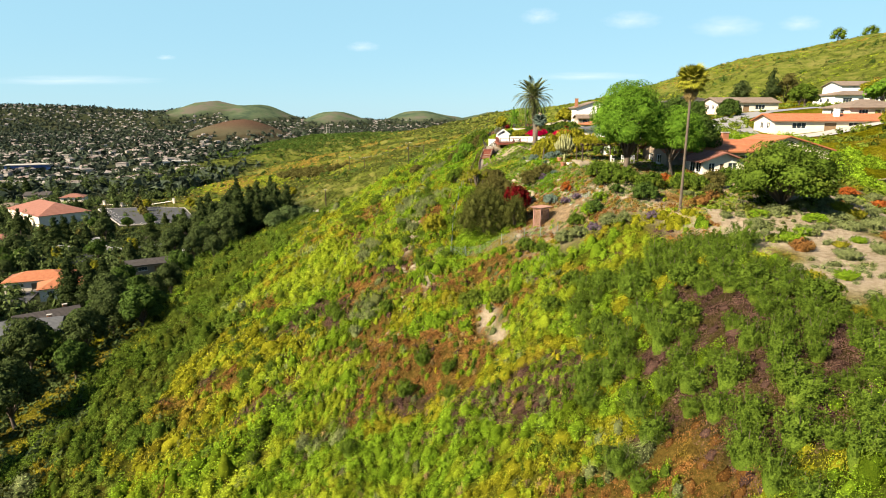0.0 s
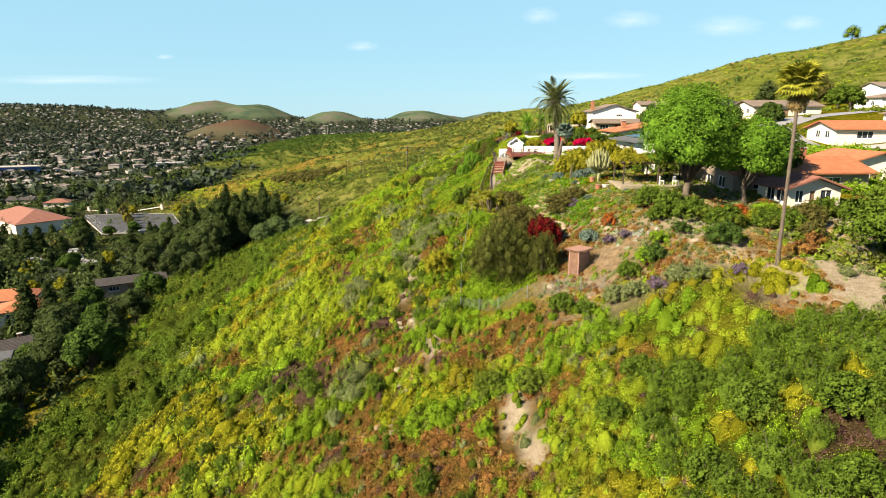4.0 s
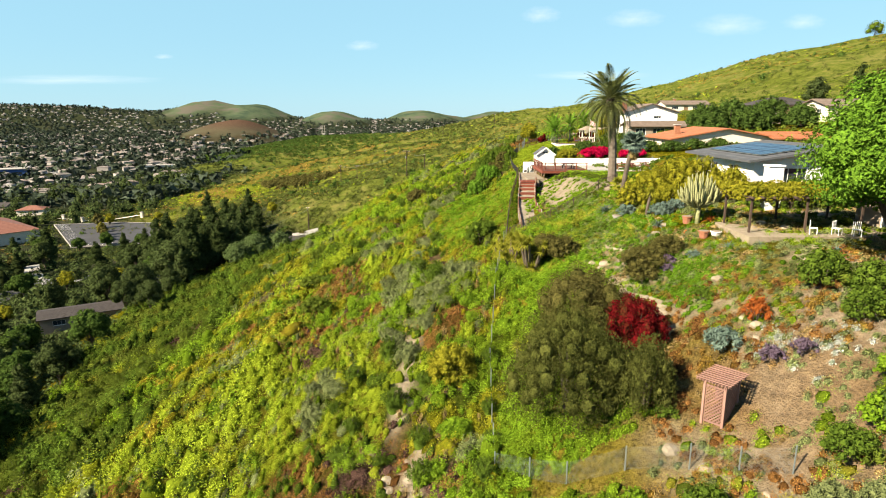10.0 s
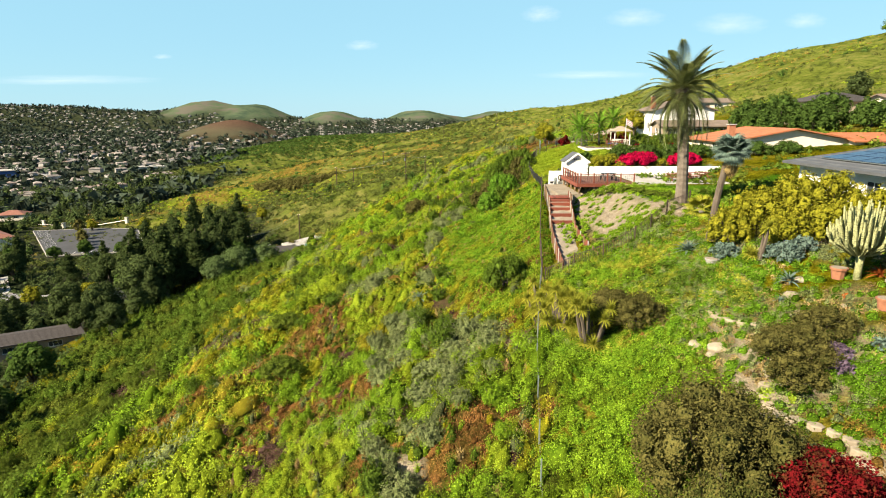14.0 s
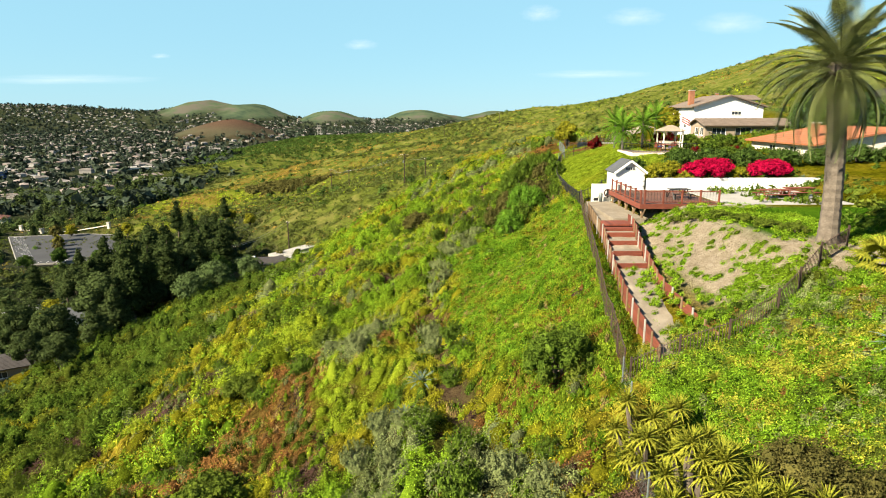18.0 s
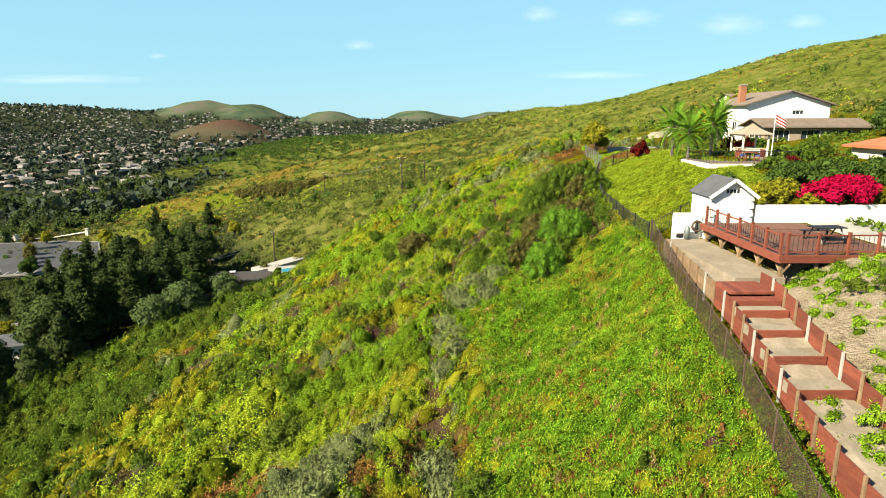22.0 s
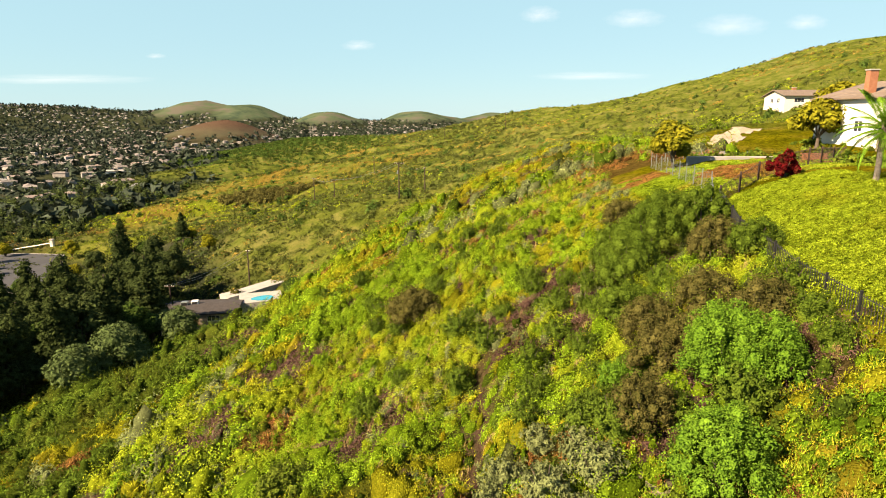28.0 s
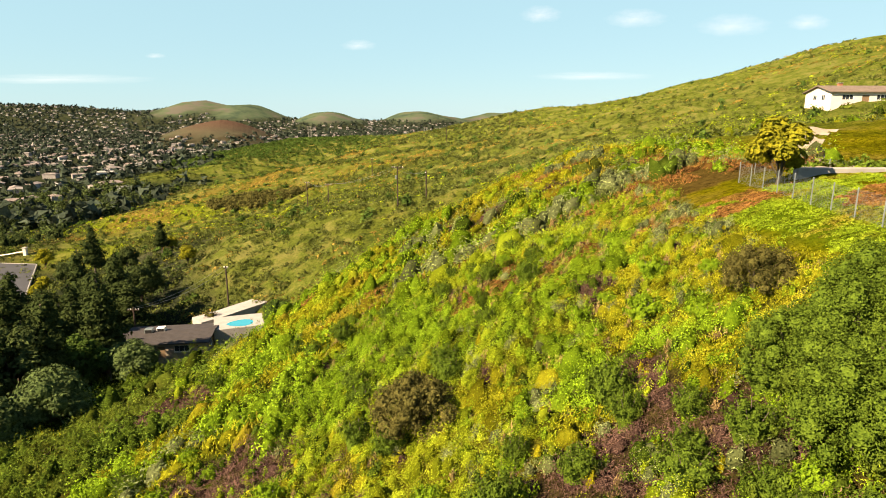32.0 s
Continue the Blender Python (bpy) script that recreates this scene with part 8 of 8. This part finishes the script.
for i in range(5):
    yy = dy0 + 0.25 + i * 1.95
    part("joist", Geo().box(dx0, dx1, yy - 0.05, yy + 0.05, DZ - 0.3, DZ - 0.045), M_WOOD, deck)
    z = gz(dx0 + 0.3, yy) - 0.2
    pst = part("support_post", Geo().box(dx0 + 0.2, dx0 + 0.36, yy - 0.08, yy + 0.08, z - 1.0, DZ - 0.3, c=0.01), M_WOOD, deck)
    for s in (-1, 1):
        part("brace", Geo().tube([(dx0 + 0.28, yy, DZ - 0.95), (dx0 + 0.28 , yy + s * 0.6, DZ - 0.34)], 0.06, 4), M_WOOD, pst)
for x in (13.0, 15.0, 17.0):
    part("support_post", Geo().box(x - 0.08, x + 0.08, dy0 + 0.1, dy0 + 0.26, gz(x, dy0) - 0.6, DZ - 0.045), M_WOOD, deck)


def deck_rail(a, b, count):
    a, b = Vector(a), Vector(b)
    ang = math.degrees(math.atan2(b.y - a.y, b.x - a.x))
    ln = (b - a).length
    m = Matrix.Translation(a) @ pose(0, 0, 0, 0, 0, ang)
    for i in range(count + 1):
        x = ln * i / count
        p = part("rail_post", Geo().box(x - 0.06, x + 0.06, -0.06, 0.06, 0, 1.0, c=0.01), M_REDWOOD, deck, m=m)
        part("post_cap", Geo().box(x - 0.08, x + 0.08, -0.08, 0.08, 1.002, 1.05, c=0.015), M_REDWOOD, p)
        if i < count:
            for z in (0.12, 0.88):
                part("rail", Geo().box(x + 0.065, x + ln / count - 0.065, -0.03, 0.03, z, z + 0.06), M_REDWOOD, deck, m=m)
            for k in range(1, 6):
                part("baluster", Geo().box(x + ln / count * k / 6 - 0.008, x + ln / count * k / 6 + 0.008, -0.008, 0.008, 0.18, 0.88), M_IRON, deck, m=m)


deck_rail((dx0 + 0.05, dy0 + 0.06, DZ + 0.002), (dx0 + 0.15, dy1 - 0.3, DZ + 0.002), 6)
deck_rail((dx0 + 0.35, dy0 + 0.06, DZ + 0.002), (dx1 - 0.1, dy0 + 0.06, DZ + 0.002), 4)

# the shed
shed = thing("garden_shed", pose(13.0, 132.3, -5.45), "white garden shed with a grey shingle gable roof", "shed")
for y0, y1 in ((-1.25, -1.15), (1.15, 1.25)):
    pts = [(-1.3, -1.2), (1.3, -1.2), (1.3, 1.55), (0, 2.5), (-1.3, 1.55)]
    part("end_wall", Geo().add([(x, y, z) for y in (y0, y1) for x, z in pts], ((0, 1, 2, 3, 4), (9, 8, 7, 6, 5), (0, 5, 6, 1), (1, 6, 7, 2), (2, 7, 8, 3), (3, 8, 9, 4), (4, 9, 5, 0))), M_WHITE, shed)
for x0, x1 in ((-1.3, -1.2), (1.2, 1.3)):
    part("side_wall", Geo().box(x0, x1, -1.147, 1.147, -1.2, 1.55), M_WHITE, shed)
for s in (-1, 1):
    m = Matrix.Translation((0, 0, 2.55)) @ pose(0, 0, 0, 0, s * 36.2, 0 if s > 0 else 0)
    for i in range(8):
        a = 1.78 * i / 8
        part("shingle_course", Geo().box(*((a, a + 0.235) if s > 0 else (-a - 0.235, -a)), -1.5, 1.5, -0.01 - 0.0 * i, 0.045), M_SLATE, shed, m=m)
    part("fascia", Geo().box(*((0.02, 1.8) if s > 0 else (-1.8, -0.02)), -1.53, -1.502, -0.12, 0.06), M_WHITE, shed, m=m)
for x in (-0.62, 0.62):
    d = part("door", Geo().box(x - 0.6, x + 0.6, -1.285, -1.253, -0.0, 1.45, c=0.006), M_WHITE, shed)
    for z in (0.3, 0.75, 1.2):
        part("hinge", Geo().box(x * 1.9 - 0.1, x * 1.9 + 0.1, -1.31, -1.287, z, z + 0.05), M_IRON, d)
win = part("window", Geo().box(-0.42, 0.42, -1.262, -1.252, 1.72, 1.95), M_WINDOW, shed)
for i in range(5):
    part("glazing_bar", Geo().box(-0.44 + 0.205 * i, -0.4 + 0.205 * i, -1.29, -1.264, 1.7, 1.97), M_WHITE, win)
part("base", Geo().box(-1.35, 1.35, -1.3, 1.3, -2.0, -0.004), M_WHITE, shed)

# white garden wall, service yard, table on the deck
tagged(new("garden_wall", Geo().box(14.5, 30.0, 131.1, 131.4, -6.5, -4.45, c=0.03).mesh("garden_wall", M_WHITE)), "low white rendered garden wall", "wall", kind="structure")
tagged(new("retaining_wall", Geo().box(9.9, 11.6, 131.6, 131.85, -8.0, -5.0, c=0.02).mesh("retaining_wall", M_WHITE)), "white rendered retaining wall by the service yard", "wall", kind="structure")
heat = thing("heater", pose(10.6, 131.2, -6.5), "grey pump and pipes against a white wall", "pump")
part("tank", Geo().tube([(0, 0, 0), (0, 0, 0.7), (0, 0, 0.8)], [0.16, 0.16, 0.08], 10), M_ZINC, heat, smooth=True)
part("motor", Geo().tube([(-0.6, 0, 0.22), (-0.25, 0, 0.22)], 0.14, 8), M_IRON, heat)
part("pipe", Geo().tube([(-0.25, 0, 0.25), (-0.15, 0, 0.55), (0, 0.1, 0.6)], 0.04, 6), M_IRON, heat)
reel = thing("hose_reel", pose(11.25, 131.45, -6.5), "dark wall hung hose reel", "hose reel")
part("coil", Geo().tube([(0.3 * math.cos(w), -0.05, 0.75 + 0.3 * math.sin(w)) for w in np.arange(0, 6.5, 0.42)], 0.07, 6), M_MESH, reel)
part("bracket", Geo().box(-0.05, 0.05, -0.05, 0.14, 0.3, 1.1), M_IRON, reel)
for tx, ty, tz, ln, mt, lb in ((15.2, 125.6, DZ, 1.6, M_IRON, "dark patio table with chairs on the deck"), (22.6, 125.4, None, 2.6, M_REDWOOD, "long red wooden picnic table with benches"), (25.2, 126.6, None, 2.4, M_REDWOOD, "red wooden picnic table by the pool")):
    tz = gz(tx, ty) + 0.02 if tz is None else tz + 0.002
    tb = thing("picnic_table", pose(tx, ty, tz, 0, 0, 4), lb, "table")
    for i in range(4):
        part("top_board", Geo().box(-ln / 2, ln / 2, -0.4 + 0.2 * i, -0.21 + 0.2 * i, 0.71, 0.75), mt, tb)
    for s in (-1, 1):
        part("bench", Geo().box(-ln / 2, ln / 2, s * 0.75 - 0.14, s * 0.75 + 0.14, 0.41, 0.45), mt, tb)
        for x in (-ln * 0.38, ln * 0.38):
            part("leg", Geo().tube([(x, s * 0.6, 0), (x, s * 0.15, 0.71)], 0.05, 4), mt, tb)
            part("bench_leg", Geo().box(x - 0.04, x + 0.04, s * 0.75 - 0.04, s * 0.75 + 0.04, 0, 0.41), mt, tb)

patio = tagged(new("patio", Geo().box(17.5, 27.0, 122.4, 131.0, -6.2, -5.44, c=0.02).mesh("patio", M_CONCRETE)), "pale paved patio between the lawn and the wall", "patio", kind="structure")

# ---- fences ----
def fence(name, pts, h, label, kind, post_mat, fill_mat, step_m=2.4, lift=0.0):
    """A fence that follows the ground: posts, and panels of wire mesh or iron bars between them."""
    f = thing(name, pose(0, 0, 0), label, "fence")
    bar = Geo().tube([(0, 0, 0.05), (0, 0, 0.98 * h)], 0.015, 4).mesh("bar", fill_mat)
    pts = [Vector((*p, 0)) for p in pts]
    line = []
    for a, b in zip(pts, pts[1:]):
        n = max(1, round((b - a).length / step_m))
        line += [a.lerp(b, i / n) for i in range(n)]
    line.append(pts[-1])
    line = [Vector((p.x, p.y, gz(p.x, p.y) + lift)) for p in line]
    for p in line:
        if kind == "iron":
            q = part("post", Geo().box(p.x - 0.04, p.x + 0.04, p.y - 0.04, p.y + 0.04, p.z - 0.6, p.z + h + 0.05), post_mat, f)
        else:
            q = part("post", Geo().tube([(p.x, p.y, p.z - 0.6), (p.x, p.y, p.z + h + 0.04)], 0.035, 6), post_mat, f)
            part("post_cap", Geo().tube([(p.x, p.y, p.z + h + 0.042), (p.x, p.y, p.z + h + 0.09)], [0.045, 0.02], 6), post_mat, q)
    for a, b in zip(line, line[1:]):
        up = Vector((0, 0, h))
        d = b - a
        ln = d.length
        if kind == "iron":
            for z in (0.12, h - 0.12):
                part("rail", Geo().tube([a + Vector((0, 0, z)), b + Vector((0, 0, z))], 0.02, 4), fill_mat, f)
            n = max(3, int(ln / 0.15))
            for i in range(1, n):
                part("bar", bar, fill_mat, f, m=Matrix.Translation(a + d * (i / n)))
        else:
            g = Geo()
            if kind != "wire":
                part("top_rail", Geo().tube([a + up, b + up], 0.022, 5), post_mat, f)
            gap = 0.11 if kind == "wire" else 0.085
            n = int((ln + h) / gap)
            wd = Vector((0, 0, 0.004 if kind == "wire" else 0.012))
            for s in (0, 1):
                for i in range(n + 1):
                    u0 = i * gap - h
                    c0, c1 = max(u0, 0), min(u0 + h, ln)
                    if c1 - c0 < 0.02:
                        continue
                    z0, z1 = c0 - u0, c1 - u0
                    if s:
                        z0, z1 = h - z0, h - z1
                    p0, p1 = a + d * (c0 / ln) + Vector((0, 0, z0)), a + d * (c1 / ln) + Vector((0, 0, z1))
                    g.add((p0 - wd, p1 - wd, p1 + wd, p0 + wd), ((0, 1, 2, 3),))
            part("wire_panel", g, fill_mat, f)
    return f


fence("wire_fence", [(13.0, 66.6), (9.5, 68.6), (4.5, 71.2), (1.0, 73.0), (1.4, 82), (2.6, 92), (3.6, 98), (4.6, 103.4)], 1.25, "galvanised chain link fence round the garden", "wire", M_ZINC, M_ZINC)
fence("mesh_fence", [(4.7, 103.6), (5.5, 109.7), (6.4, 115.5), (7.5, 122.1), (8.6, 128.5), (9.5, 134.2)], 1.5, "dark brown wire mesh fence beside the steps", "mesh", M_MESH, M_MESH)
fence("iron_fence", [(4.9, 103.3), (8.9, 103.0), (11.4, 104.0), (14.4, 106.2), (16.8, 108.0)], 1.1, "rusty iron railing at the foot of the sandy bank", "iron", M_MESH, M_MESH)
fence("iron_fence", [(9.7, 134.6), (11.6, 135.0), (12.6, 135.4)], 1.2, "black iron railing above the service yard", "iron", M_IRON, M_IRON)
fence("iron_fence", [(9.5, 134.6), (9.4, 140), (9.6, 146), (10.6, 153), (12.5, 159.6)], 1.2, "black iron railing below the ice plant bank", "iron", M_IRON, M_IRON)
fence("iron_fence", [(12.7, 160.0), (16.5, 162.8), (21.5, 165.6), (27.0, 170.0)], 1.3, "rusty dark iron railing above the ice plant bank", "iron", M_MESH, M_MESH)
fence("wire_fence", [(12.4, 160.4), (13.9, 164.0), (15.6, 174.0), (17.4, 186.2)], 1.5, "galvanised chain link fence beside a lawn", "wire", M_ZINC, M_ZINC)
fence("wire_fence", [(19.5, 188.0), (24.5, 190.5), (30.0, 191.0)], 1.1, "pale railing at the top of the lawn", "wire", M_ZINC, M_ZINC)
tagged(new("kerb", Geo().box(20.0, 29.5, 183.0, 183.6, gz(24, 183) - 1.2, gz(24, 183) + 0.35, c=0.04).mesh("kerb", M_CONCRETE)), "pale concrete edge above the sloping lawn", "kerb", kind="structure")
ribbon("steps", [(24.5, 186), (31, 203), (40, 216), (46, 222)], 4.5, M_SANDSTONE, "pale stony path climbing to the upper house", "path", 0.12)
bw = thing("brick_planter", pose(29.5, 178.0, gz(29.5, 178)), "low red brick planter above the lawn", "planter")
for j in range(5):
    for i in range(9):
        part("brick", Geo().box(-1.2 + 0.27 * i + 0.13 * (j % 2), -0.95 + 0.27 * i + 0.13 * (j % 2), -0.06, 0.06, 0.02 + 0.14 * j, 0.145 + 0.14 * j), M_TERRA, bw)
part("footing", Geo().box(-1.25, 1.4, -0.1, 0.1, -0.6, 0.015), M_CONCRETE, bw)
